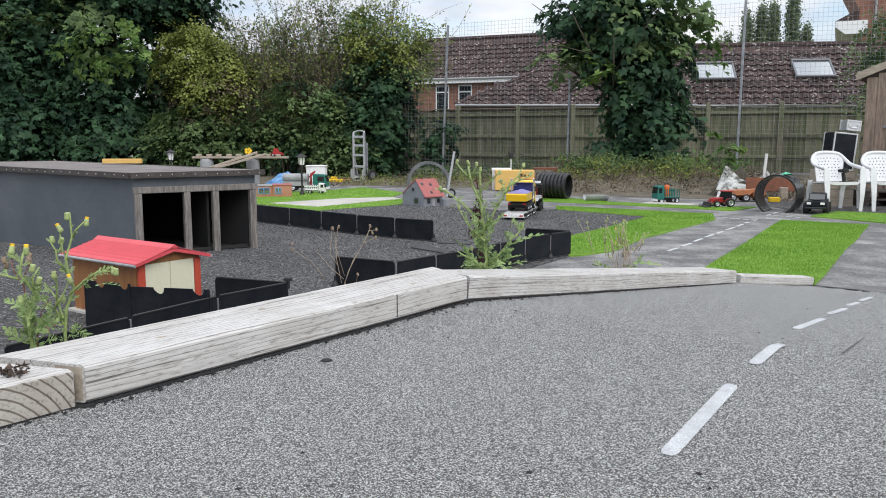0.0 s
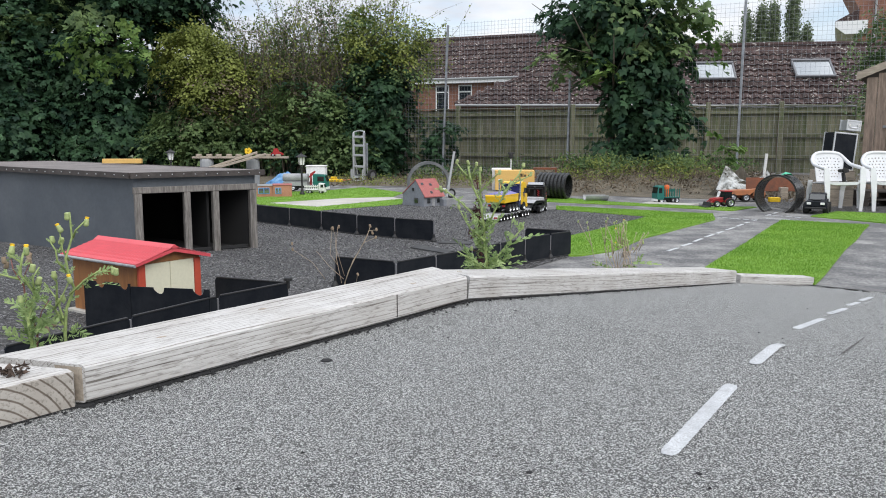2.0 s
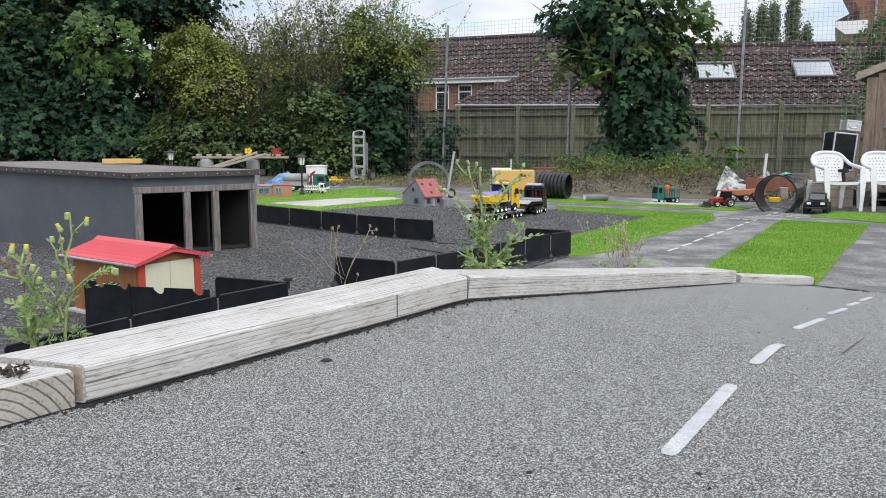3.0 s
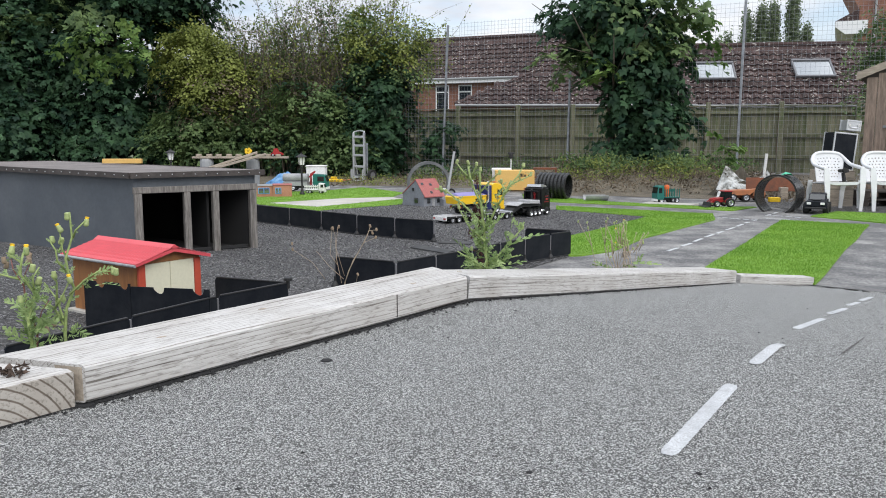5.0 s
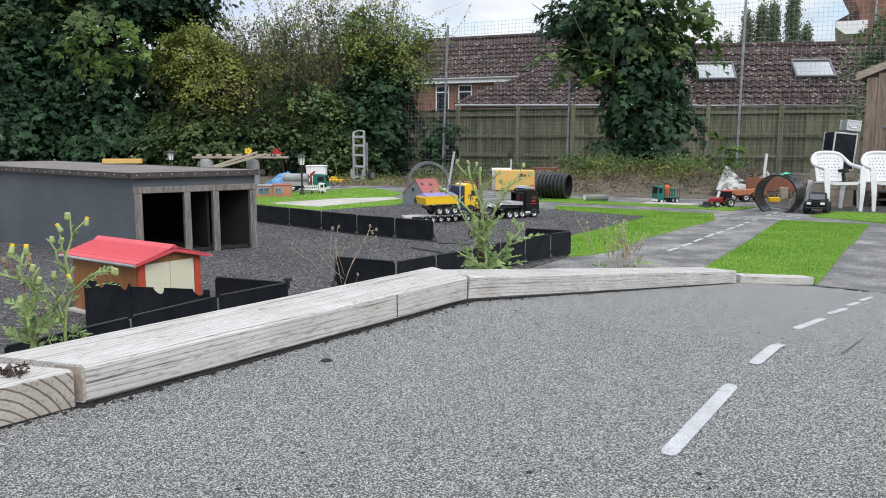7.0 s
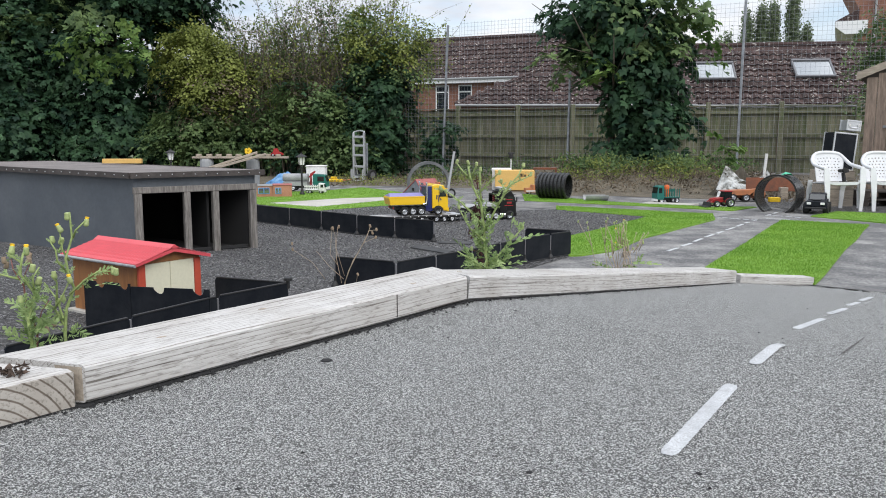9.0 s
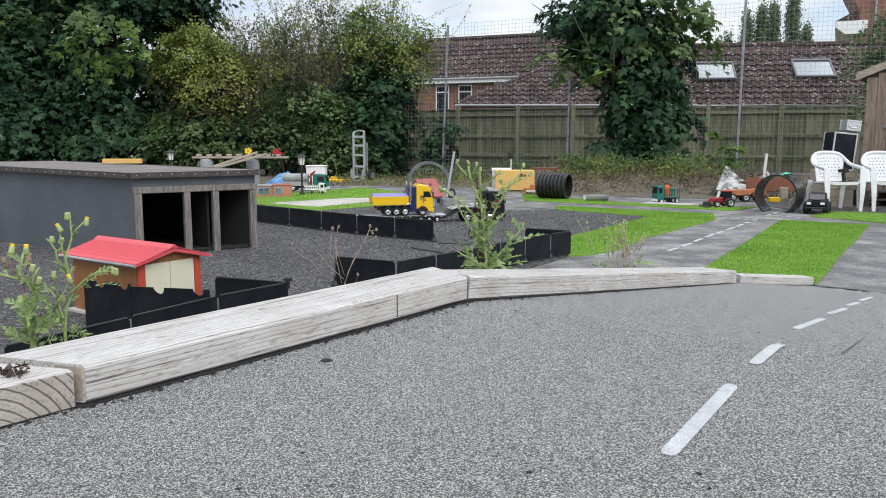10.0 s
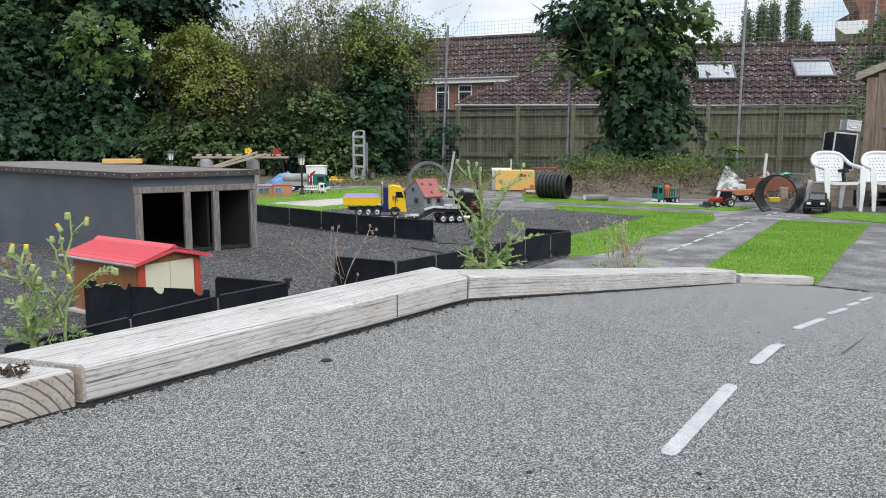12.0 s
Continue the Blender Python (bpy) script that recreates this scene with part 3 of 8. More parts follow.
turf([(1.95, 5.88), (2.455, 5.20), (4.75, 8.85), (3.99, 9.38)], 60000, "bright green artificial turf strip beside the road")
turf([(1.03, 6.50), (1.142, 6.52), (1.461, 6.80), (1.977, 7.72), (2.6, 8.6), (3.25, 9.48), (3.44, 10.17), (1.62, 11.40), (1.54, 10.87), (2.57, 9.85), (1.27, 7.84)], 50000, "bright green artificial turf round the gravel corner")
turf([(1.27, 12.45), (2.1, 11.9), (2.956, 11.38), (3.85, 10.66), (4.42, 11.21), (3.78, 11.23), (2.57, 12.13), (1.37, 13.87)], 26000, "green artificial turf verge below the bank")
turf([(4.56, 9.88), (5.03, 9.10), (6.6, 8.3), (7.2, 9.4), (5.67, 10.2), (5.2, 10.5)], 14000, "green artificial turf by the chairs")
turf([(-3.3, 11.55), (-2.75, 11.78), (-1.70, 10.68), (-0.60, 11.70), (-0.62, 12.75), (-1.78, 11.22), (-2.68, 11.95), (-1.61, 12.95), (-0.85, 13.2), (-0.7, 14.2), (-1.58, 15.75), (-2.3, 14.6), (-3.5, 14.2), (-3.6, 13.0)], 26000, "green artificial turf round the model path")
flat_sheet("model_path", [(-2.671, 11.92), (-1.779, 11.21), (-0.625, 12.75), (-0.85, 13.2), (-1.618, 12.921)], 0.008, M["concrete"], "pale concrete model path between the turf", "path")

# ---- dashed road lines on the tarmac ----
road_lines = [((1.936, 6.811), (2.079, 7.004)), ((2.151, 7.129), (2.292, 7.324)), ((2.355, 7.443), (2.506, 7.674)), ((2.583, 7.804), (2.724, 7.998)),
              ((2.790, 8.10), (2.915, 8.27)), ((3.001, 8.416), (3.167, 8.641)), ((3.235, 8.758), (3.394, 9.0)), ((3.455, 9.10), (3.545, 9.22)), ((3.657, 9.38), (3.737, 9.49)),
              ((4.066, 10.004), (4.174, 10.161)), ((4.263, 10.29), (4.40, 10.48)), ((4.46, 10.56), (4.572, 10.70)),
              ((3.368, 9.823), (3.392, 9.752)), ((3.427, 9.752), (3.458, 9.682)), ((3.485, 9.682), (3.515, 9.613)), ((3.536, 9.613), (3.565, 9.545)), ((3.606, 9.545), (3.641, 9.478)), ((3.675, 9.478), (3.696, 9.411)), ((4.128, 10.118), (4.134, 10.043)), ((4.148, 10.043), (4.236, 9.932)), ((4.263, 9.895), (4.309, 9.823)), ((4.337, 9.823), (4.360, 9.717)), ((3.897, 9.613), (4.147, 9.511))]
flat_sheet("pale_slab", [(2.9, 11.75), (3.55, 11.45), (3.75, 11.7), (3.1, 12.05)], 0.02, M["concrete"], "pale grey slab lying at the foot of the bank", "slab", 0.019, "")
lines = tagged(new("road_markings"), "white painted dashed lines on the tarmac road", "road marking", kind="structure")
for (x0, y0), (x1, y1) in road_lines:
    d = Vector((x1 - x0, y1 - y0, 0))
    n = Vector((-d.y, d.x, 0)).normalized() * 0.015
    a, b = Vector((x0, y0, 0)), Vector((x1, y1, 0))
    part("dash", Mesh().slab([tuple((a - n).xy), tuple((b - n).xy), tuple((b + n).xy), tuple((a + n).xy)][::1], 0.002, 0.006), M["line"], lines)

# ---- the felt-covered ramp ----
ramp = tagged(new("ramp"), "raised ramp covered in grey mineral roofing felt", "ramp", kind="structure")
rm = Mesh()
S = [-3.0 + 0.1 * i for i in range(87)] + [5.53, 5.6]
V = [-1.66 + 0.12 * i for i in range(24)]
for s in S:
    for v in V:
        rm.v.append(tuple(on_ramp(s, v, (ramp_z(s) if s < 5.5 else 0.003) + 0.001 * noise.noise((s * 2, v * 2, 0)) + 0.003)))
nv = len(V)
for i in range(len(S) - 1):
    for j in range(nv - 1):
        rm.f.append((i * nv + j, (i + 1) * nv + j, (i + 1) * nv + j + 1, i * nv + j + 1))
part("felt", rm, M["felt"], ramp, smooth=True)
sk = Mesh()
for v in (V[0] + 0.02, V[-1] - 0.02):
    pts = [on_ramp(-2.98, v, 0), on_ramp(5.4, v, 0), on_ramp(2.167, v, 0.40), on_ramp(-2.98, v, 0.40)]
    sk.add([p - RV * 0.01 for p in pts] + [p + RV * 0.01 for p in pts], [(0, 1, 2, 3), (7, 6, 5, 4), (0, 4, 5, 1), (1, 5, 6, 2), (2, 6, 7, 3), (3, 7, 4, 0)])
part("side_board", sk, M["grey_wood"], ramp)


def ramp_dash(s0, s1, w, v0, v1):
    """A painted dash that follows the felt, with rough edges."""
    me, k = Mesh(), max(3, int((s1 - s0) / 0.01))
    for i in range(k + 1):
        t = i / k
        s, v = s0 + (s1 - s0) * t, v0 + (v1 - v0) * t
        ends = min(1.0, 0.6 + 0.2 * min(i, k - i))
        a = w / 2 * ends + 0.0022 * noise.noise((s * 140, 1, 0))
        b = w / 2 * ends + 0.0022 * noise.noise((s * 140, 7, 0))
        me.v += [tuple(on_ramp(s, v - a, ramp_z(s) + 0.0052)), tuple(on_ramp(s, v + b, ramp_z(s) + 0.0052))]
    me.f = [(2 * i, 2 * i + 2, 2 * i + 3, 2 * i + 1) for i in range(k)]
    part("dash", me, M["line"], ramp)


ramp_dash(1.292, 1.768, 0.032, -0.502, -0.542)
ramp_dash(1.966, 2.25, 0.031, -0.554, -0.563)
ramp_dash(2.714, 3.23, 0.028, -0.639, -0.665)
ramp_dash(3.489, 3.913, 0.028, -0.698, -0.714)
ramp_dash(4.124, 4.448, 0.028, -0.746, -0.754)
ramp_dash(4.608, 5.074, 0.028, -0.776, -0.795)

ck = Mesh()
for i in range(25):
    s, v = 2.215 + 0.505 * i / 24, -0.409 - 0.031 * i / 24 + 0.004 * noise.noise((i * 0.6, 2, 0))
    ck.v += [tuple(on_ramp(s, v - 0.0016, ramp_z(s) + 0.0052)), tuple(on_ramp(s, v + 0.0012 + 0.001 * (i % 3), ramp_z(s) + 0.0052))]
ck.f = [(2 * i, 2 * i + 2, 2 * i + 3, 2 * i + 1) for i in range(24)]
part("crack", ck, M["dark_trim"], ramp, "dark split in the felt")

# ---- pale timbers that edge the ramp ----


def timber(label, s0, s1, v0, v1, za, zb, h=0.08, mitre0=0.0, mitre1=0.0):
    """A squared, slightly twisted length of timber with worn edges; za, zb: heights of its underside at the ends."""
    me = Mesh()
    k = max(2, int((s1 - s0) / 0.06))
    c = 0.006
    prof = [(0, c), (c, 0), (1 - c * 5, 0), (1, c), (1, h - c), (1 - c * 5, h), (c * 5, h), (0, h - c)]
    w = v1 - v0
    for i in range(k + 1):
        t = i / k
        for px, pz in prof:
            v = v0 + w * px
            sh = mitre0 * (1 - t) * (1 - px) + mitre1 * t * (1 - px)
            s = s0 + (s1 - s0) * t + sh
            r = 0.0014 * noise.noise((s * 9, v * 30, pz * 30))
            me.v.append((s, -(v + r), za + (zb - za) * t + pz + r))
    n = len(prof)
    for i in range(k):
        for j in range(n):
            me.f.append((i * n + j, (i + 1) * n + j, (i + 1) * n + (j + 1) % n, i * n + (j + 1) % n))
    me.f += [tuple(range(n))[::-1], tuple(k * n + j for j in range(n))]
    ob = part("edging_timber", me, M["timber"], m=pose(0, 0, 0, 0, 0, 52.45))
    return tagged(ob, label, "timber", "ramp edging timbers")


t1 = timber("long pale weathered timber edging the felt plateau", 0.815, 2.155, -1.785, -1.555, 0.418, 0.418, 0.081, mitre1=0.10, mitre0=-0.085)
t2 = timber("pale weathered timber sloping down the ramp edge", 2.163, 5.062, -1.785, -1.555, 0.0, 0.0, 0.081, mitre0=0.10)
t2.matrix_basis = pose(0, 0, 0, 0, 0, 52.45) @ pose(2.163, 0, 0.418, 0, 7.09, 0) @ pose(-2.163, 0, 0)
t3 = timber("short thin pale timber at the foot of the ramp", 0, 0.62, -0.10, 0.0, 0.0, 0.0, 0.055)
t3.matrix_basis = pose(1.88, 4.98, 0.05, 0, 5, 22)
tend = timber("pale timber with exposed end grain beside the plateau", 0.50, 0.797, -1.95, -1.568, 0.412, 0.412, 0.08, mitre1=-0.16)
part("end_face", Mesh().box(0.503, 1.5625, 0.415, 0.794, 1.5665, 0.489, 0.001), M["end_grain"], tend, "end grain with growth rings")
part("end_face", Mesh().add([(0.812, 1.562, 0.422), (0.733, 1.779, 0.422), (0.733, 1.779, 0.494), (0.812, 1.562, 0.494), (0.8135, 1.562, 0.422), (0.7345, 1.779, 0.422), (0.7345, 1.779, 0.494), (0.8135, 1.562, 0.494)],
                            [(0, 1, 2, 3), (7, 6, 5, 4), (0, 4, 5, 1), (1, 5, 6, 2), (2, 6, 7, 3), (3, 7, 4, 0)]), M["plank"], t1, "rough sawn end")
part("saw_cut", Mesh().box(1.793, 1.5535, 0.425, 1.7965, 1.558, 0.494), M["dark_trim"], t1)
for ob, spots in ((t1, ((1.05, 1.64, 0.4990), (1.40, 1.70, 0.4990), (1.95, 1.62, 0.4990))), (t2, ((2.30, 1.70, 0.0812),))):
    for x, y, z in spots:
        part("knot", Mesh().lathe([(0.009, -0.004), (0.009, 0.0005), (0.004, 0.001), (0, 0.0006)], 9, pose(x, y, z) @ Matrix.Diagonal((1.5, 0.8, 1, 1))), M["plank"], ob)

# loose crumbs and moss in the gap under the timbers
crumb_rng = np.random.default_rng(77)
crumbs = Mesh()
for i in range(420):
    s = crumb_rng.uniform(0.6, 4.9)
    v = -1.553 + abs(crumb_rng.normal()) * 0.012
    r = crumb_rng.uniform(0.0015, 0.0055)
    p = on_ramp(s, v, ramp_z(s) + 0.005)
    crumbs.add([(r, 0, 0), (-r * .5, r * .9, 0), (-r * .6, -r * .8, 0), (0, 0, r * 1.1)], [(0, 1, 3), (1, 2, 3), (2, 0, 3), (0, 2, 1)], Matrix.Translation(p) @ pose(0, 0, 0, 0, 0, crumb_rng.uniform(0, 360)))
for i in range(90):
    s = crumb_rng.uniform(0.6, 4.6)
    v, r = -1.548 + abs(crumb_rng.normal()) * 0.02, crumb_rng.uniform(0.004, 0.009)
    crumbs.add([(r, 0, 0), (-r * .5, r * .9, 0), (-r * .6, -r * .8, 0), (0.1 * r, 0, r * .8)], [(0, 1, 3), (1, 2, 3), (2, 0, 3), (0, 2, 1)], Matrix.Translation(on_ramp(s, v, ramp_z(s) + 0.005)) @ pose(0, 0, 0, 0, 0, crumb_rng.uniform(0, 360)))
for i in range(60):
    s, v, r = crumb_rng.uniform(0.6, 4.5), crumb_rng.uniform(-1.5, 0.5), crumb_rng.uniform(0.0015, 0.005)
    p = on_ramp(s, v, ramp_z(s) + 0.005)
    crumbs.add([(r, 0, 0), (-r * .5, r * .9, 0), (-r * .6, -r * .8, 0), (0, 0, r * .9)], [(0, 1, 3), (1, 2, 3), (2, 0, 3), (0, 2, 1)], Matrix.Translation(p))
# black strip along each timber: dirt, and the gap's shade put into colour
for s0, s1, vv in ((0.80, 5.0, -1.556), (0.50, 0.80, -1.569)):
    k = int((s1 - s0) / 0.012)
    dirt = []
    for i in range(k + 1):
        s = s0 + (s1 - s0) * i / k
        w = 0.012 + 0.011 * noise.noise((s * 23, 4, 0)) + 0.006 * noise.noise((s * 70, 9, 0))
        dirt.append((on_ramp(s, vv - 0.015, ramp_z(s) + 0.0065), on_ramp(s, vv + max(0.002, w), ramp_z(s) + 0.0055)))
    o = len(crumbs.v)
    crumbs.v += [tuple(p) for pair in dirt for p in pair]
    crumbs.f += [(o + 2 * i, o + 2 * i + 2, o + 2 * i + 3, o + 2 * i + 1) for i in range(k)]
tagged(part("crumbs", crumbs, M["shade_dirt_black"]), "dark dirt crumbs and a painted gap-shade strip on the felt along the timbers", "dirt", kind="stuff")
for s, v, r in ((1.355, -1.407, 0.016), (1.085, -0.654, 0.006), (1.251, -0.43, 0.006), (0.751, -0.985, 0.005), (1.723, -0.731, 0.004), (2.134, -1.348, 0.007)):
    tagged(part("dark_pebble", Mesh().lathe([(r, 0), (r * .8, r * .16), (0, r * .2)], 9), M["shade_dirt_black"], m=Matrix.Translation(on_ramp(s, v, 0.4135)) @ pose(0, 0, 0, 0, 0, 70 * s)), "small dark pebble lying on the felt", "pebble", "pebbles on the felt")

# ---- dark grey model garage ----


def garage():
    ob = thing("model_garage", pose(0, 0, 0), "dark grey painted wooden model garage with open bays", "model garage")
    A, B = Vector((-2.50, 6.45, 0)), Vector((-1.66, 7.06, 0))      # front corners
    back = Vector((-1.85, 1.12, 0)) * 1.35
    C, D = A + back, B + back
    z = Vector((0, 0, 1))
    d, n = (B - A).normalized(), back.normalized()

    def wall(p, q, h0, h1, t, m, name):
        w = (q - p).normalized().cross(z) * t
        me = Mesh().add([p, q, q - w, p - w, p + z * h0, q + z * h1, q - w + z * h1, p - w + z * h0],
                        [(0, 3, 2, 1), (4, 5, 6, 7), (0, 1, 5, 4), (2, 3, 7, 6), (1, 2, 6, 5), (3, 0, 4, 7)])
        part(name, me, m, ob)
    wall(C, A, 0.70, 0.665, 0.02, M["grey_paint"], "side_wall")
    wall(B, D, 0.665, 0.70, 0.02, M["grey_paint"], "side_wall")
    # inside faces near-black: the bays' shade is put into the paint
    wall(D, C, 0.70, 0.70, 0.02, M["shade_dirt_black"], "back_wall")
    m = Matrix.Translation(A) @ Matrix(((d.x, -d.y, 0, 0), (d.y, d.x, 0, 0), (0, 0, 1, 0), (0, 0, 0, 1)))
    W = (B - A).length
    part("fascia", Mesh().box(0, -0.005, 0.55, W, 0.015, 0.668, 0.003, m), M["grey_paint"], ob)
    part("lintel", Mesh().box(-0.01, -0.035, 0.52, W + 0.012, -0.006, 0.572, 0.004, m), M["grey_wood"], ob)
    for x, w in ((0.0, 0.06), (0.40, 0.055), (0.645, 0.055), (W - 0.06, 0.06)):
        part("post", Mesh().box(x, -0.033, 0, x + w, 0.02, 0.519, 0.004, m), M["grey_wood"], ob)
    part("sill_board", Mesh().box(0.06, 0.03, 0.0, W - 0.06, 0.05, 0.035, 0.003, m), M["chassis"], ob)
    part("floor_board", Mesh().add([A + z * .012, B + z * .012, D + z * .012, C + z * .012], [(0, 1, 2, 3)]), M["shade_dirt_black"], ob)
    part("partition", Mesh().box(0.62, 0.06, 0.012, 0.64, 1.6, 0.65, 0, m), M["shade_dirt_black"], ob)
    # added black board: darkens the right bay in place of its shade
    wall(B + n * .05 - d * .03, D - n * .05 - d * .03, 0.655, 0.68, 0.006, M["shade_dirt_black"], "lining_board")
    o = 0.05
    ps = [A - d * o - n * o, B + d * o - n * o, D + d * o + n * o, C - d * o + n * o]
    zs = [0.668, 0.668, 0.705, 0.705]
    me = Mesh().add([p + z * h for p, h in zip(ps, zs)] + [p + z * (h + 0.02) for p, h in zip(ps, zs)],
                    [(3, 2, 1, 0), (4, 5, 6, 7), (0, 1, 5, 4), (1, 2, 6, 5), (2, 3, 7, 6), (3, 0, 4, 7)])
    part("roof_board", me, M["roof_ply"], ob)
    for i in range(4):
        a, b = ps[i], ps[(i + 1) % 4]
        h0, h1 = zs[i], zs[(i + 1) % 4]
        w = (b - a).normalized().cross(z) * 0.014
        w2 = w * 0.15
        q = [a + w2 + z * (h0 - .022), b + w2 + z * (h1 - .022), b + w + z * (h1 - .022), a + w + z * (h0 - .022)]
        q2 = [p + z * 0.046 for p in q]
        part("edge_trim", Mesh().add(q + q2, [(0, 3, 2, 1), (4, 5, 6, 7), (0, 1, 5, 4), (1, 2, 6, 5), (2, 3, 7, 6), (3, 0, 4, 7)]), M["dark_trim"], ob)
    for a, b, h0, h1, k in ((ps[0], ps[1], .668, .668, 12), (ps[3], ps[0], .705, .668, 26)):
        w = (b - a).normalized().cross(z)
        nails = Mesh()
        for i in range(k):
            t = (i + 0.5) / k
            c = a.lerp(b, t) + w * 0.0145 + z * (h0 + (h1 - h0) * t + 0.002 + 0.003 * math.sin(i * 5))
            nails.add([(-.004, -.002, -.004), (.004, -.002, -.004), (.004, -.002, .004), (-.004, -.002, .004), (-.004, .002, -.004), (.004, .002, -.004), (.004, .002, .004), (-.004, .002, .004)],
                      [(0, 1, 2, 3), (4, 7, 6, 5), (0, 4, 5, 1), (1, 5, 6, 2), (2, 6, 7, 3), (3, 7, 4, 0)], Matrix.Translation(c))
        part("nail_heads", nails, M["alu"], ob)


garage()

# ---- model hut with the red roof ----


def hut():
    ob = thing("model_hut", pose(-1.567, 4.06, 0, 0, 0, 55), "wooden model hut with a red tiled roof and cream doors", "model hut")
    W, L, H0, R = 0.38, 0.61, 0.335, 0.012       # the front is the x axis, the hut runs back along y
    part("floor_slab", Mesh().box(-0.03, -0.03, 0, W + 0.03, L + 0.03, 0.02, 0.003), M["concrete"], ob)
    for x in (0.0, W - 0.012):
        w = part("side_wall", Mesh().box(x, 0.012, 0.02, x + 0.012, L, H0, 0), M["hut_wood"], ob)
        for i in range(29):
            y = 0.02 + i * (L - 0.03) / 29
            part("batten", Mesh().box(x - 0.003 if x == 0 else x + 0.012, y, 0.02, x if x == 0 else x + 0.015, y + 0.02, H0, 0.001), M["hut_wood"], w)
    part("back_wall", Mesh().box(0.012, L - 0.012, 0.02, W - 0.012, L, H0, 0), M["hut_wood"], ob)
    part("front_gable", Mesh().prism([(0, H0 - 0.02), (W, H0 - 0.02), (W, H0), (W / 2, H0 + R + 0.03), (0, H0)], 0.0, 0.012), M["hut_wood"], ob)
    part("back_gable", Mesh().prism([(0, H0), (W, H0), (W / 2, H0 + R + 0.03)], L - 0.012, L), M["hut_wood"], ob)
    for x in (-0.004, W - 0.036):
        part("corner_post", Mesh().box(x, -0.006, 0.02, x + 0.04, 0.011, H0 - 0.021, 0.002), M["red_post"], ob)
    for x in (0.037, W / 2 + 0.001):
        part("door", Mesh().box(x, -0.002, 0.02, x + W / 2 - 0.039, 0.010, H0 - 0.022, 0.002), M["cream"], ob)
    for sgn in (-1, 1):
        # ribbed roof half with rows of moulded tiles
        me = Mesh()
        o, rows, cols = 0.045, 7, 32
        n = cols * 4 + 1
        for r in range(rows):
            for e in (0, 1):
                t = (r + e) / rows
                for q in range(n):
                    y = -o + (L + 2 * o) * q / (cols * 4)
                    me.v.append((W / 2 + sgn * t * (W / 2 + o), y, H0 + R + 0.046 - t * (R + 0.055) + (0.004 if e else 0.0) + 0.0022 * math.sin(2 * math.pi * q / 4)))
        for k in range(2 * rows - 1):
            for q in range(n - 1):
                me.f.append((k * n + q, (k + 1) * n + q, (k + 1) * n + q + 1, k * n + q + 1))
        part("roof_half", me, M["red_roof"], ob, smooth=True)
        x1 = W / 2 + sgn * (W / 2 + o)
        under = [(W / 2, H0 + R + 0.0415), (x1, H0 - 0.006), (x1, H0 - 0.022), (W / 2, H0 + R + 0.022)]
        part("roof_board", Mesh().prism(under, -o + 0.002, L + o - 0.002), M["red_roof"], ob)
        part("gutter", Mesh().tube([(x1 + sgn * 0.006, -o, H0 - 0.016), (x1 + sgn * 0.006, L + o, H0 - 0.016)], 0.008, 8), M["grey_pipe"], ob)
    part("ridge_cap", Mesh().prism([(W / 2 - 0.03, H0 + R + 0.041), (W / 2, H0 + R + 0.060), (W / 2 + 0.03, H0 + R + 0.041)], -0.048, L + 0.048), M["red_roof"], ob)


hut()

# ---- black plastic barriers ----


def barrier(points, h, label, joints=True, caps=False):
    """A run of clip-together panels through the points; one thing per panel."""
    for p, q in zip(points, points[1:]):
        a, b = Vector((*p, 0)), Vector((*q, 0))
        d = b - a
        L = d.length
        ang = math.degrees(math.atan2(d.y, d.x))
        ob = thing("barrier_panel", pose(p[0], p[1], 0.004, 0, random.uniform(-0.6, 0.6), ang), label, "barrier panel", "black barrier panels")
        c = 0.012
        out = [(0.004, 0.012), (L - 0.004, 0.012), (L - 0.004, h - c), (L - 0.004 - c, h), (0.004 + c, h), (0.004, h - c)]
        part("board", Mesh().prism(out, -0.003, 0.003), M["panel"], ob)
        part("top_rim", Mesh().box(0.016, -0.006, h - 0.002, L - 0.016, 0.006, h + 0.006, 0.002), M["chassis"], ob)
        part("bottom_rim", Mesh().box(0.006, -0.006, 0.0, L - 0.006, 0.006, 0.0118, 0.002), M["chassis"], ob)
        if caps and q == points[-1]:
            part("cap", Mesh().lathe([(0.010, h - 0.03), (0.010, h + 0.012), (0.022, h + 0.012), (0.022, h + 0.026), (0.018, h + 0.030), (0, h + 0.030)], 10, pose(L, 0, 0)), M["chassis"], ob)
        if joints:
            part("foot", Mesh().lathe([(0.03, 0), (0.03, 0.012), (0.018, 0.03), (0.011, 0.04), (0.011, 0.07)], 10, pose(0, 0, 0)), M["chassis"], ob)
            part("clip_post", Mesh().box(-0.006, -0.007, 0.071, 0.0035, 0.007, h - 0.01, 0.002), M["frame_grey"], ob)


LBL = "black plastic barrier panel standing on the gravel"
barrier([(-0.085, 7.438), (-0.466, 7.70), (-0.865, 8.0), (-1.28, 8.38), (-1.69, 8.77), (-2.15, 9.2)], 0.197, LBL)
barrier([(-0.291, 4.90), (-0.048, 5.187), (0.20, 5.48), (0.42, 5.80), (0.632, 6.119), (0.863, 6.377), (1.057, 6.574)], 0.197, "black plastic barrier panel by the turf corner")
barrier([(1.066, 6.59), (0.70, 6.784)], 0.197, "black plastic barrier panel turned back onto the gravel", False)
barrier([(-0.701, 5.136), (-0.295, 4.905)], 0.197, "black plastic barrier panel behind the timber")
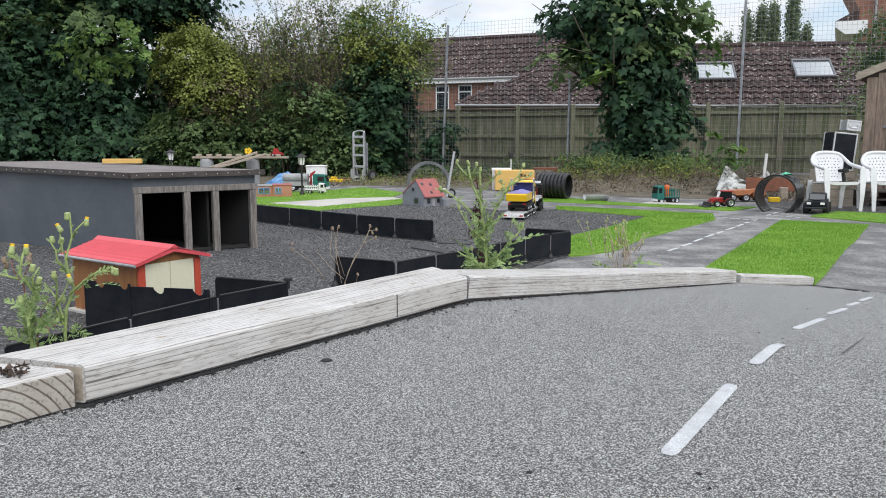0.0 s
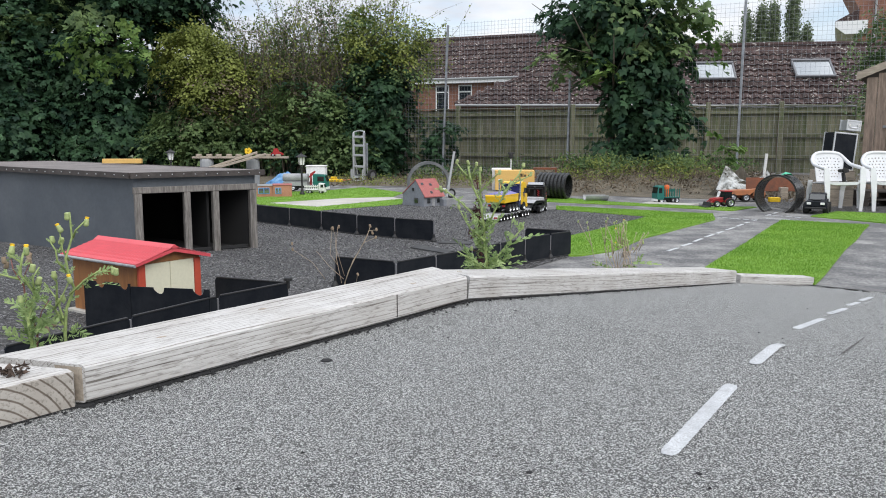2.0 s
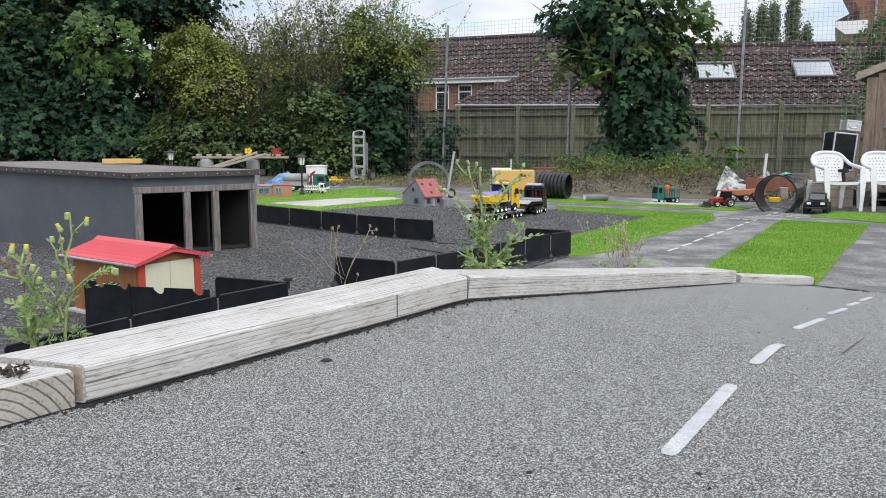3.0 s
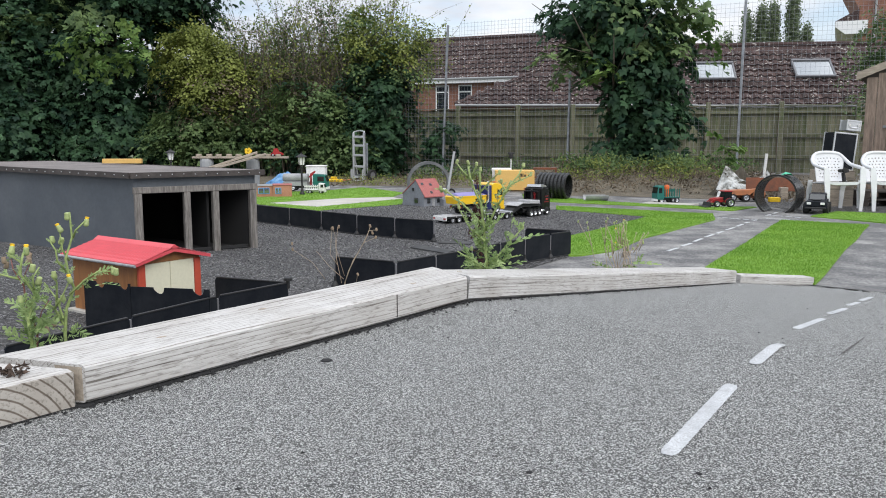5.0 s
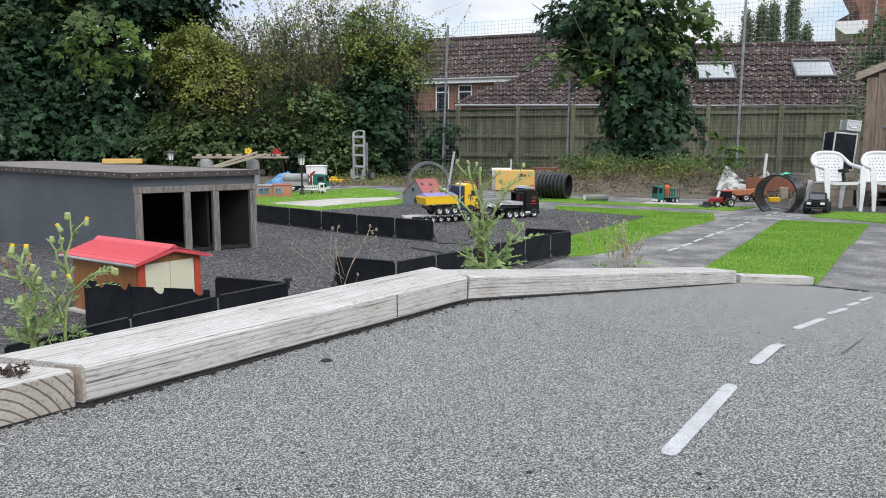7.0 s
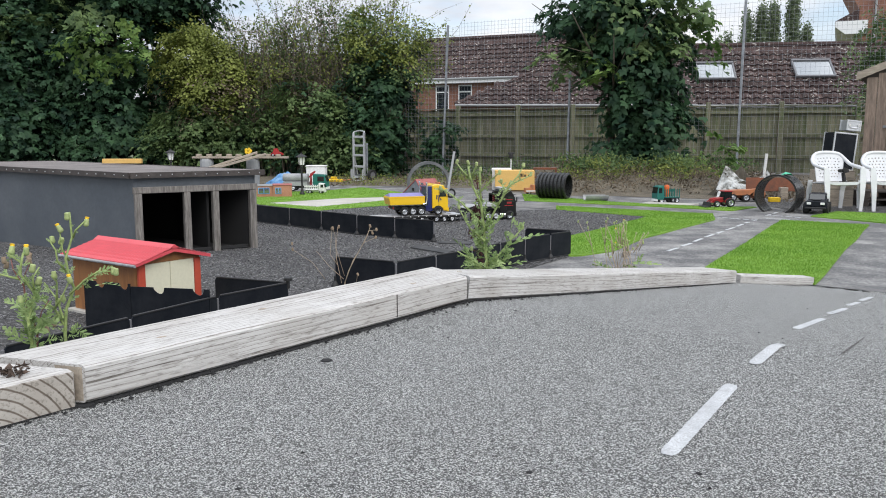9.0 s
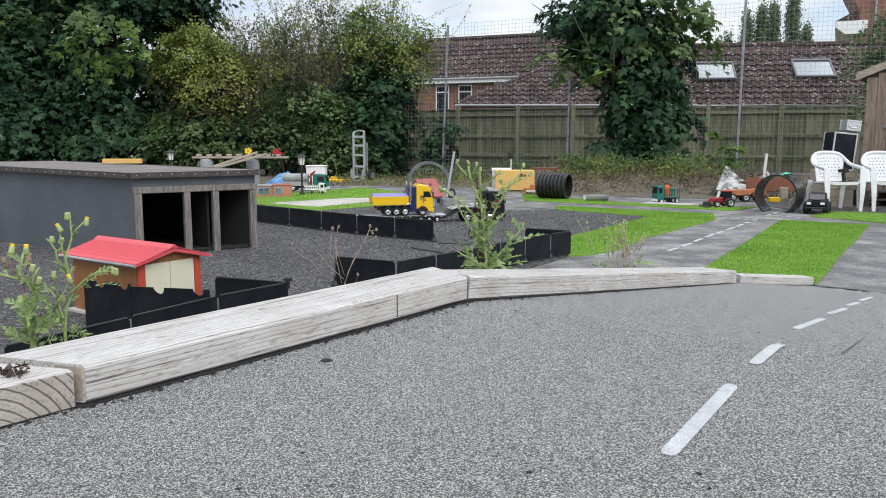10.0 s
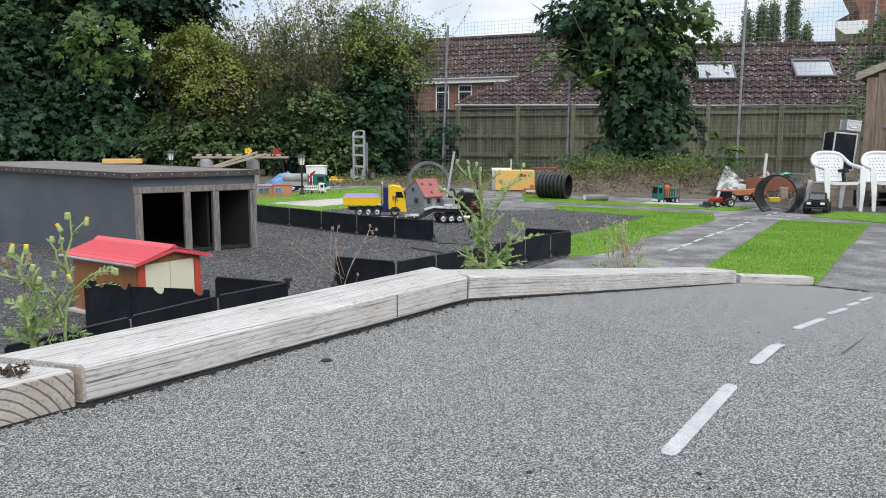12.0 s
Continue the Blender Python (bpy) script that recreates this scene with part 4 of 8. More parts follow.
barrier([(-1.62, 2.86), (-1.345, 3.362), (-1.097, 3.821), (-0.821, 4.174)], 0.197, "black plastic barrier panel in front of the hut", True, True)
barrier([(-0.83, 4.19), (-1.27, 4.384)], 0.197, "black plastic barrier panel beside the hut", False)


def leaf_panel(p, q, h):
    """A panel with two leaf-shaped cut-outs along its top edge."""
    a, b = Vector((*p, 0)), Vector((*q, 0))
    d, L = b - a, (b - a).length
    ob = thing("barrier_panel", pose(p[0], p[1], 0.004, 0, 0, math.degrees(math.atan2(d.y, d.x))), "black panel with leaf-shaped cut-outs before the hut", "barrier panel", "black barrier panels")
    top = [(L, h)]
    for cx in (0.86 * L, 0.36 * L):
        for i in range(11):
            t = math.pi * i / 10
            top.append((cx + 0.030 * math.cos(t), h - 0.030 * math.sin(t) * (1 + 0.3 * math.cos(t))))
    part("board", Mesh().prism([(0, 0.0), (L, 0.0)] + top + [(0, h)], -0.003, 0.003), M["panel"], ob)


leaf_panel((-1.81, 3.97), (-1.532, 3.852), 0.252)
leaf_panel((-1.528, 3.85), (-1.12, 3.77), 0.240)

# ---- boundary: timber fence and tall wire mesh ----
FA, FB = Vector((-3.0, 25.4, 0)), Vector((12.9, 19.9, 0))
fd = (FB - FA).normalized()
f_ang = math.degrees(math.atan2(fd.y, fd.x))


def fence():
    total = (FB - FA).length
    x, k = 0.0, 0
    while x < total:
        ob = thing("fence_panel", Matrix.Translation(FA + fd * x) @ pose(0, 0, 0, 0, 0, f_ang), "mossy grey-green close-board timber fence panel", "fence", "timber fence panels")
        part("post", Mesh().box(-0.06, -0.06, 0, 0.06, 0.06, 1.93, 0.008), M["fence_wood"], ob)
        w = 1.83
        if k % 5 == 3:
            w = 1.6
        y = 0.065
        xx, i = 0.062, 0
        while xx < w - 0.07:
            bw = min(0.135 + 0.02 * random.random(), w - 0.064 - xx)
            part("board", Mesh().box(xx, 0.03 + 0.019 * (i % 2), 0.06, xx + bw, 0.047 + 0.019 * (i % 2), 1.80 + random.uniform(-0.012, 0.012), 0.003), M["fence_wood"], ob)
            xx += bw - random.choice((0.006, 0.012, 0.02)) if xx + bw < w - 0.075 else bw
            i += 1
        for zz in (0.45, 1.0, 1.62):
            part("rail", Mesh().box(0.062, -0.03, zz, w - 0.062, 0.028, zz + 0.075, 0.004), M["fence_wood"], ob)
        part("capping", Mesh().box(0.061, -0.03, 1.818, w - 0.061, 0.08, 1.845, 0.004), M["fence_wood"], ob)
        x += w
        k += 1


fence()


def mesh_fence(a, b, h, posts, spacing=0.09):
    """Welded wire mesh between tubular posts."""
    a, b = Vector((*a, 0)), Vector((*b, 0))
    d = (b - a).normalized()
    L = (b - a).length
    m = Matrix.Translation(a) @ pose(0, 0, 0, 0, 0, math.degrees(math.atan2(d.y, d.x)))
    ob = thing("mesh_fence", m, "tall galvanised wire mesh fence on steel posts", "mesh fence", kind="structure")
    me, w = Mesh(), 0.0017
    x = 0.0
    while x < L:
        me.box(x - w, -w, 0.05, x + w, w, h)
        x += spacing
    z = 0.08
    while z <= h:
        me.box(0, w, z - w, L, 3 * w, z + w)
        z += spacing
    p = part("wire_mesh", me, M["galv"], ob)
    for px, lean, hh in posts:
        q = part("post", Mesh().box(-0.025, -0.055, 0, 0.025, -0.005, hh, 0.006), M["galv"], ob, m=pose(px, 0, 0, 0, lean, 0))


mesh_fence((-6.2, 22.4), (0.42, 20.3), 3.7, [(2.6, 0, 3.7), (4.05, 0, 3.7), (6.5, 2.2, 3.75)])
mesh_fence((0.45, 20.25), (6.33, 17.2), 3.8, [(2.8, 0.8, 3.75), (6.58, 0.5, 3.85)])
mesh_fence((6.36, 17.2), (11.6, 15.2), 3.8, [(5.5, 0, 3.8)])

# ---- houses behind the fence ----


def tiled_slope(a, b, up_vec, length, name, parent, hip=0.0, hip2=0.0, tile=0.30, course=0.33):
    """Courses of wavy roof tiles from eave a-b up the slope; hip: how far each course draws in at either end."""
    a, b, up_vec = Vector(a), Vector(b), Vector(up_vec).normalized()
    along = (b - a).normalized()
    nrm = along.cross(up_vec).normalized()
    if nrm.z < 0:
        nrm = -nrm
    L, rows = (b - a).length, int(length / course)
    me = Mesh()
    for r in range(rows):
        x0, x1 = hip * r / rows, L - hip2 * r / rows
        if x1 - x0 < tile:
            break
        k0, k1 = int(x0 / tile), int(x1 / tile)
        for k in range(k0, k1):
            o = len(me.v)
            jz = random.uniform(-0.006, 0.006)
            for i in range(5):
                x = (k + i / 4 * 0.99) * tile
                wz = 0.12 * tile * math.sin(2 * math.pi * i / 4 - 0.7)
                me.v.append(tuple(a + along * x + up_vec * (r * course - 0.03) + nrm * (0.10 + wz + jz)))
                me.v.append(tuple(a + along * x + up_vec * (r * course + course) + nrm * (0.02 + wz + jz)))
                me.v.append(tuple(a + along * x + up_vec * (r * course - 0.03) + nrm * (0.0 + wz + jz)))
            for i in range(4):
                p = o + 3 * i
                me.f += [(p, p + 3, p + 4, p + 1), (p, p + 2, p + 5, p + 3)]
    t = part(name, me, M["tile"], parent)
    t["kind"] = "stuff"
    base = part("roof_deck", Mesh().add([a, b, b + up_vec * length - along * hip2, a + up_vec * length + along * hip], [(0, 1, 2, 3)]), M["tile"], parent)
    return nrm


def rooflight(parent, a, along, up, nrm, x, s, w, h):
    """A glazed roof window in its frame; x along the eave, s up the slope."""
    o = Vector(a) + along * x + up * s + nrm * 0.17
    m = Matrix((( along.x, up.x, nrm.x, o.x), (along.y, up.y, nrm.y, o.y), (along.z, up.z, nrm.z, o.z), (0, 0, 0, 1)))
    fr = part("rooflight", Mesh().box(0, 0, -0.05, w, 0.09, 0.06, 0.01, m).box(0, h - 0.12, -0.05, w, h, 0.08, 0.01, m).box(0, 0.09, -0.05, 0.08, h - 0.12, 0.06, 0.01, m).box(w - 0.08, 0.09, -0.05, w, h - 0.12, 0.06, 0.01, m), M["frame_grey"], parent, "dark grey roof window frame")
    part("pane", Mesh().box(0.08, 0.09, 0.0, w - 0.08, h - 0.12, 0.02, 0, m), M["sky_glass"], fr)


def window(parent, m, w, h):
    fr = part("window", Mesh().box(0, -0.04, 0, 0.07, 0.06, h, 0.008, m).box(w - 0.07, -0.04, 0, w, 0.06, h, 0.008, m).box(0.07, -0.04, h - 0.07, w - 0.07, 0.06, h, 0.008, m)
              .box(0.07, -0.04, 0, w - 0.07, 0.06, 0.07, 0.008, m).box(0.07, -0.035, h * 0.72, w - 0.07, 0.05, h * 0.72 + 0.07, 0.008, m), M["white_pvc"], parent, "white plastic window frame")
    part("pane", Mesh().box(0.07, 0.0, 0.07, w - 0.07, 0.02, h * 0.72, 0, m).box(0.07, 0.0, h * 0.72 + 0.07, w - 0.07, 0.02, h - 0.07, 0, m), M["glass"], fr)


def bungalow():
    """The low house with two rooflights."""
    k = 0.72
    ob = thing("bungalow", pose(0, 0, 0.96 * (1 - k)) @ Matrix.Scale(k, 4), "low brick house with a brown tiled roof and two rooflights", "house")
    a, b = Vector((8.14, 37.237, 2.484)), Vector((27.0, 34.2, 2.42))
    along = (b - a).normalized()
    back = Vector((-along.y, along.x, 0))
    up = (back * 4.1 + Vector((0, 0, 3.02))).normalized()
    n = tiled_slope(a, b, up, 5.1, "roof_tiles", ob, tile=0.42, course=0.464)
    c, d = a + up * 5.1, b + up * 5.1
    part("ridge", Mesh().tube([c + n * 0.05, d + n * 0.05], 0.12, 8), M["tile"], ob)
    part("rear_slope", Mesh().add([c, d, d + back * 4.1 - Vector((0, 0, 3.0)), c + back * 4.1 - Vector((0, 0, 3.0))], [(0, 1, 2, 3)]), M["tile"], ob)
    w0, w1 = a + back * 0.35, b + back * 0.35
    part("front_wall", Mesh().add([(w0.x, w0.y, -0.38), (w1.x, w1.y, -0.38), (w1.x, w1.y, 2.45), (w0.x, w0.y, 2.45)], [(0, 1, 2, 3)]), M["brick"], ob)
    part("gutter", Mesh().tube([a - n * 0.04 - back * 0.05, b - n * 0.04 - back * 0.05], 0.06, 8), M["gutter"], ob)
    part("fascia", Mesh().add([a - Vector((0, 0, .2)) + back * .02, b - Vector((0, 0, .2)) + back * .02, b + back * .02, a + back * .02, a - Vector((0, 0, .2)) + back * .05, b - Vector((0, 0, .2)) + back * .05, b + back * .05, a + back * .05], [(0, 1, 2, 3), (4, 7, 6, 5), (0, 4, 5, 1), (3, 2, 6, 7)]), M["white_pvc"], ob)
    rooflight(ob, a, along, up, n, 3.58, 1.85, 1.75, 1.45)
    rooflight(ob, a, along, up, n, 7.95, 2.0, 1.75, 1.45)


bungalow()


def brick_house():
    """The taller house with a lower hipped wing in front."""
    k = 0.62
    ob = thing("brick_house", pose(0, 0, 0.96 * (1 - k)) @ Matrix.Scale(k, 4), "red-brown brick house with a tiled roof and a lower hipped wing", "house")
    a, b = Vector((-3.5, 55.55, 4.875)), Vector((11.3, 49.4, 4.875))
    along = (b - a).normalized()
    back = Vector((-along.y, along.x, 0))
    up = (back * 4.6 + Vector((0, 0, 3.75))).normalized()
    n = tiled_slope(a, b, up, 4.75, "roof_tiles", ob, tile=0.48, course=0.54)
    c, d = a + up * 4.75, b + up * 4.75
    part("ridge", Mesh().tube([c + n * 0.05, d + n * 0.05], 0.14, 8), M["tile"], ob)
    w0, w1 = a + back * 0.4, b + back * 0.4
    part("front_wall", Mesh().add([(w0.x, w0.y, -0.6), (w1.x, w1.y, -0.6), (w1.x, w1.y, 4.9), (w0.x, w0.y, 4.9)], [(0, 1, 2, 3)]), M["brick"], ob)
    part("fascia", Mesh().box(0, -0.05, -0.28, (b - a).length, 0.0, -0.02, 0.01, Matrix.Translation(a) @ pose(0, 0, 0, 0, 0, math.degrees(math.atan2(along.y, along.x)))), M["white_pvc"], ob)
    part("gutter", Mesh().tube([a - back * .1, b - back * .1], 0.07, 8), M["gutter"], ob)
    mw = Matrix.Translation(w0) @ pose(0, 0, 0, 0, 0, math.degrees(math.atan2(along.y, along.x)))
    for x in (3.12, 4.75):
        window(ob, mw @ pose(x, -0.03, -w0.z + 2.75, 0, 0, 0), 0.95, 1.75)
    # the wing
    wa, wb = Vector((0.65, 43.0, 2.72)), Vector((13.0, 41.5, 2.66))
    al = (wb - wa).normalized()
    bk = Vector((-al.y, al.x, 0))
    wu = (bk * 3.4 + Vector((0, 0, 1.95))).normalized()
    tiled_slope(wa, wb, wu, 3.9, "wing_roof_tiles", ob, hip=4.1, tile=0.48, course=0.54)
    part("hip_ridge", Mesh().tube([wa + Vector((0, 0, .06)), wa + wu * 3.9 + al * 4.1 + Vector((0, 0, .06))], 0.10, 8), M["tile"], ob)
    part("wing_end_slope", Mesh().add([wa, wa + wu * 3.9 + al * 4.1, wa + bk * 6.8], [(0, 1, 2)]), M["tile"], ob)
    part("wing_wall", Mesh().add([(wa.x + .3, wa.y + .3, -0.6), (wb.x, wb.y + .3, -0.6), (wb.x, wb.y + .3, 2.68), (wa.x + .3, wa.y + .3, 2.68)], [(0, 1, 2, 3)]), M["brick"], ob)
    part("wing_gutter", Mesh().tube([wa - bk * .08, wb - bk * .08], 0.065, 8), M["gutter"], ob)


brick_house()


def low_house():
    """A low tiled roof seen through the climbers."""
    ob = thing("low_house", pose(0, 0, 0), "low brick house with a brown tiled roof behind the hedge", "house")
    a, b = Vector((-9.6, 35.0, 2.9)), Vector((-2.6, 34.6, 2.9))
    along = (b - a).normalized()
    up = (Vector((-along.y, along.x, 0)) * 2.2 + Vector((0, 0, 1.75))).normalized()
    n = tiled_slope(a, b, up, 2.8, "roof_tiles", ob)
    part("ridge", Mesh().tube([a + up * 2.8 + n * 0.05, b + up * 2.8 + n * 0.05], 0.09, 8), M["tile"], ob)
    part("front_wall", Mesh().box(-9.4, 35.2, 0, -2.8, 35.4, 2.85), M["brick"], ob)
    part("gutter", Mesh().tube([a, b], 0.05, 8), M["gutter"], ob)


low_house()


def gable_house():
    ob = thing("gable_house", pose(22.75, 46.0, 0, 0, 0, -26), "tall brick house with white eaves beyond the bungalow", "house")
    part("wall", Mesh().prism([(0.45, 0), (9, 0), (9, 9.8), (-0.45, 9.8), (0.45, 8.06)], 0, 8), M["brick"], ob)
    part("roof", Mesh().prism([(-0.75, 7.46), (0.44, 8.10), (0.44, 7.46)], -0.3, 8), M["tile"], ob)
    part("soffit", Mesh().prism([(-0.72, 7.15), (-0.2, 6.75), (0.9, 6.75), (0.9, 7.45), (-0.72, 7.45)], -0.35, -0.02), M["white_pvc"], ob)
    part("side_soffit", Mesh().prism([(-0.72, 7.15), (0.44, 7.15), (0.44, 7.45), (-0.72, 7.45)], 0, 8), M["white_pvc"], ob)
    part("downpipe", Mesh().tube([(1.25, -0.08, 0), (1.25, -0.08, 9.4)], 0.06, 8), M["gutter"], ob)


gable_house()

# ---- trees, hedge and bank ----


def limbs(mesh, rng, base, height, r, spread, n, start=0.25):
    """A tapered trunk with limbs that fork once."""
    base = Vector(base)
    top = base + Vector((rng.normal() * 0.15, rng.normal() * 0.15, height))
    pts = [base.lerp(top, t) + Vector((0.06 * math.sin(5 * t + base.x), 0.06 * math.cos(4 * t), 0)) for t in (0, .2, .4, .6, .8, 1)]
    mesh.tube(pts, [r, r * .85, r * .7, r * .55, r * .35, r * .12], 8)
    for i in range(n):
        t = start + (0.95 - start) * (i + rng.random()) / n
        p = base.lerp(top, t)
        a = rng.uniform(0, 2 * math.pi)
        d = Vector((math.cos(a), math.sin(a), rng.uniform(0.3, 0.9))).normalized()
        l = spread * rng.uniform(0.6, 1.1) * (1.1 - 0.5 * t)
        q = p + d * l * 0.5 + Vector((0, 0, 0.05))
        e = p + d * l + Vector((0, 0, 0.15 * l))
        mesh.tube([p, q, e], [r * 0.4 * (1.2 - t), r * 0.25 * (1.2 - t), 0.006], 5)
        for _ in range(2):
            d2 = (d + Vector(rng.normal(size=3) * 0.6)).normalized()
            mesh.tube([q, q + d2 * l * 0.5], [r * 0.18 * (1.2 - t), 0.004], 4)


def tree(name, label, base, height, r, spread, n, layers, clump, seed, ratio=0.66):
    """A trunk with limbs and layers of leaves: (material, ellipsoids of clumps, leaves per clump, leaf size, palmate)."""
    rng = np.random.default_rng(seed)
    ob = thing(name, pose(0, 0, 0), label, "tree" if "tree" in name else "shrub")
    me = Mesh()
    limbs(me, rng, base, height, r, spread, n)
    part("trunk", me, M["bark"], ob, smooth=True)
    for k, (mat, blobs, per, size, palm) in enumerate(layers):
        p, f = clumps(rng, blobs, per, clump)
        keep = p[:, 2] > 0.03
        nm = "foliage" if k else "crown"
        part(nm, leaves(nm, p[keep], size, mat, 0.3, ratio, rng, f[keep], palm), mat, ob)["kind"] = "stuff"
    return ob


def vines(ob, rng, x0, x1, y0, y1, tops, count, per, mat):
    """Thin arching climber stems with small leaves along their upper reach; tops: heights along x0 to x1."""
    stems, pts = Mesh(), []
    for i in range(count):
        u = rng.random()
        x, y = x0 + (x1 - x0) * u, rng.uniform(y0, y1)
        h = np.interp(u, [k / (len(tops) - 1) for k in range(len(tops))], tops) * rng.uniform(0.72, 1.04)
        dx, dy, sway = rng.normal() * 0.6, rng.normal() * 0.15, rng.uniform(0, 6)
        line = []
        for k in range(9):
            t = k / 8
            line.append(Vector((x + dx * t * t + 0.15 * math.sin(4 * t + sway), y + dy * t + 0.05 * math.cos(6 * t + sway), h * (t if t < 0.8 else 0.8 + (t - 0.8) * rng.uniform(0.1, 1.0)))))
        stems.tube(line, [0.011 - 0.0008 * k for k in range(9)], 3)
        for _ in range(4):
            k = int(rng.integers(3, 8))
            d = Vector((rng.normal() * 0.5, rng.normal() * 0.2, rng.normal() * 0.35))
            stems.tube([line[k], line[k] + d * 0.6, line[k] + d + Vector((0, 0, -0.08))], [0.005, 0.004, 0.002], 3)
            for _ in range(per // 6):
                q = line[k] + d * rng.random() + Vector(rng.normal(size=3) * 0.05)
                pts.append(tuple(q))
        for _ in range(per):
            t = rng.uniform(2.5, 8)
            k = min(7, int(t))
            pts.append(tuple(line[k].lerp(line[k + 1], t - k) + Vector(rng.normal(size=3) * 0.06)))
    part("vine_tangle", stems, M["vine"], ob)["kind"] = "stuff"
    part("climber_leaves", leaves("climber_leaves", pts, 0.065, mat, 0.3, 0.6, rng), mat, ob)["kind"] = "stuff"


D, Y, G, B, N = M["leaf_dark"], M["leaf_young"], M["leaf_mid"], M["leaf_brown"], M["leaf_yellow"]
# maples: the G sprays put light on the upper boughs into leaf colour
tree("maple_tree", "large dark green maple tree overhanging the yard", (-9.5, 23.5, 0), 8, 0.22, 3.2, 16,
     [(D, [(-9.2, 22.5, 3.2, 2.9, 2.0, 3.0, 300), (-8.0, 22.0, 5.4, 2.6, 2.0, 1.6, 170), (-11.5, 22.0, 3.5, 2.6, 2.0, 3.6, 240), (-9.3, 21.5, 0.9, 3.0, 1.2, 1.2, 140)], 62, 0.145, True),
      (Y, [(-7.75, 20.2, 3.15, 0.4, 0.3, 0.3, 5), (-8.7, 20.2, 2.75, 0.45, 0.3, 0.15, 3), (-8.6, 20.2, 3.3, 0.3, 0.3, 0.2, 2)], 45, 0.13, True),
      (G, [(-9.6, 20.5, 3.9, 2.0, 0.5, 0.9, 12)], 50, 0.14, True)], 0.29, 21)
tree("maple_tree", "large dark green maple tree in the corner", (-14.0, 21.5, 0), 8, 0.25, 3.4, 14,
     [(D, [(-13.6, 21.0, 3.4, 3.0, 2.2, 3.4, 310), (-12.2, 20.6, 1.2, 2.6, 1.3, 1.6, 150)], 62, 0.145, True),
      (G, [(-12.0, 19.9, 3.7, 1.6, 0.6, 0.8, 9)], 50, 0.14, True)], 0.29, 22)
tree("hedge_shrub", "yellow-green overgrown hedge shrub", (-6.6, 21.5, 0), 3.4, 0.07, 1.4, 12,
     [(N, [(-6.4, 20.9, 3.0, 1.05, 0.5, 0.75, 90), (-5.6, 21.0, 2.7, 0.6, 0.5, 0.8, 34), (-6.0, 20.7, 2.1, 0.6, 0.4, 0.5, 22)], 110, 0.075, False),
      (B, [(-6.0, 21.0, 2.0, 1.2, 0.5, 0.8, 44)], 80, 0.07, False),
      (G, [(-6.3, 20.7, 1.2, 1.4, 0.4, 0.8, 60)], 60, 0.09, True),
      (D, [(-6.0, 21.7, 1.3, 2.0, 0.8, 1.6, 120)], 60, 0.13, True)], 0.25, 23)
hedge = tree("climber_hedge", "thin brown-green climber grown over wire mesh", (-4.3, 21.3, 0), 3.6, 0.035, 1.4, 30,
     [(B, [(-4.6, 21.4, 2.1, 1.2, 0.4, 0.8, 60), (-3.2, 21.3, 1.9, 1.4, 0.4, 0.9, 60)], 80, 0.07, False),
      (G, [(-3.4, 20.7, 1.5, 1.2, 0.35, 0.7, 64), (-4.9, 20.8, 1.0, 0.9, 0.35, 0.6, 34), (-2.6, 20.6, 0.8, 1.0, 0.3, 0.5, 34)], 60, 0.09, True),
      (D, [(-4.0, 21.6, 0.9, 2.2, 0.6, 1.5, 150), (-3.0, 21.4, 1.0, 1.8, 0.6, 1.5, 120)], 60, 0.12, True),
      (N, [(-4.2, 21.1, 2.5, 1.8, 0.4, 0.6, 26)], 60, 0.075, False)], 0.25, 24)
vines(hedge, np.random.default_rng(61), -5.6, -0.9, 20.9, 21.5, (4.3, 4.5, 5.1, 5.3, 5.0, 4.8), 230, 46, G)
vines(hedge, np.random.default_rng(62), -5.6, -0.6, 20.8, 21.4, (4.2, 4.4, 4.9, 5.1, 5.0, 4.7), 120, 42, N)
tree("elder_shrub", "leafy yellow-green shrub beside the mesh fence", (-1.5, 21.0, 0), 4.0, 0.06, 1.2, 16,
     [(G, [(-1.4, 20.9, 3.0, 1.1, 0.6, 0.9, 30), (-2.0, 20.9, 3.5, 0.6, 0.5, 0.9, 14)], 70, 0.08, False),
      (N, [(-1.9, 20.6, 3.5, 0.5, 0.4, 0.8, 18), (-0.9, 20.6, 3.2, 0.8, 0.4, 0.7, 24)], 70, 0.08, False),
      (D, [(-1.6, 21.0, 1.9, 0.8, 0.5, 1.2, 110), (-1.6, 20.9, 0.9, 0.6, 0.5, 0.9, 50)], 55, 0.13, True)], 0.26, 25)
tree("sycamore_tree", "dense green sycamore tree in front of the timber fence", (3.9, 18.3, 0), 6.5, 0.11, 2.2, 30,
     [(D, [(4.0, 18.2, 4.9, 1.8, 1.2, 1.9, 100), (3.2, 18.0, 3.7, 0.9, 0.8, 0.7, 34), (4.3, 18.1, 3.0, 1.2, 0.9, 0.9, 66), (4.45, 18.0, 2.1, 1.05, 0.7, 0.9, 54), (4.55, 17.8, 1.2, 0.85, 0.6, 0.7, 34), (4.2, 18.0, 0.7, 0.6, 0.5, 0.4, 16)], 32, 0.155, True),
      (G, [(5.2, 17.7, 3.2, 0.5, 0.4, 0.7, 7), (2.7, 17.8, 2.75, 0.6, 0.4, 0.25, 10), (4.0, 17.3, 3.6, 1.5, 0.4, 1.2, 14)], 26, 0.15, True),
      (Y, [(5.4, 17.4, 3.3, 0.5, 0.3, 0.4, 5), (3.3, 17.3, 2.2, 0.25, 0.2, 0.25, 2)], 24, 0.16, True)], 0.25, 26)
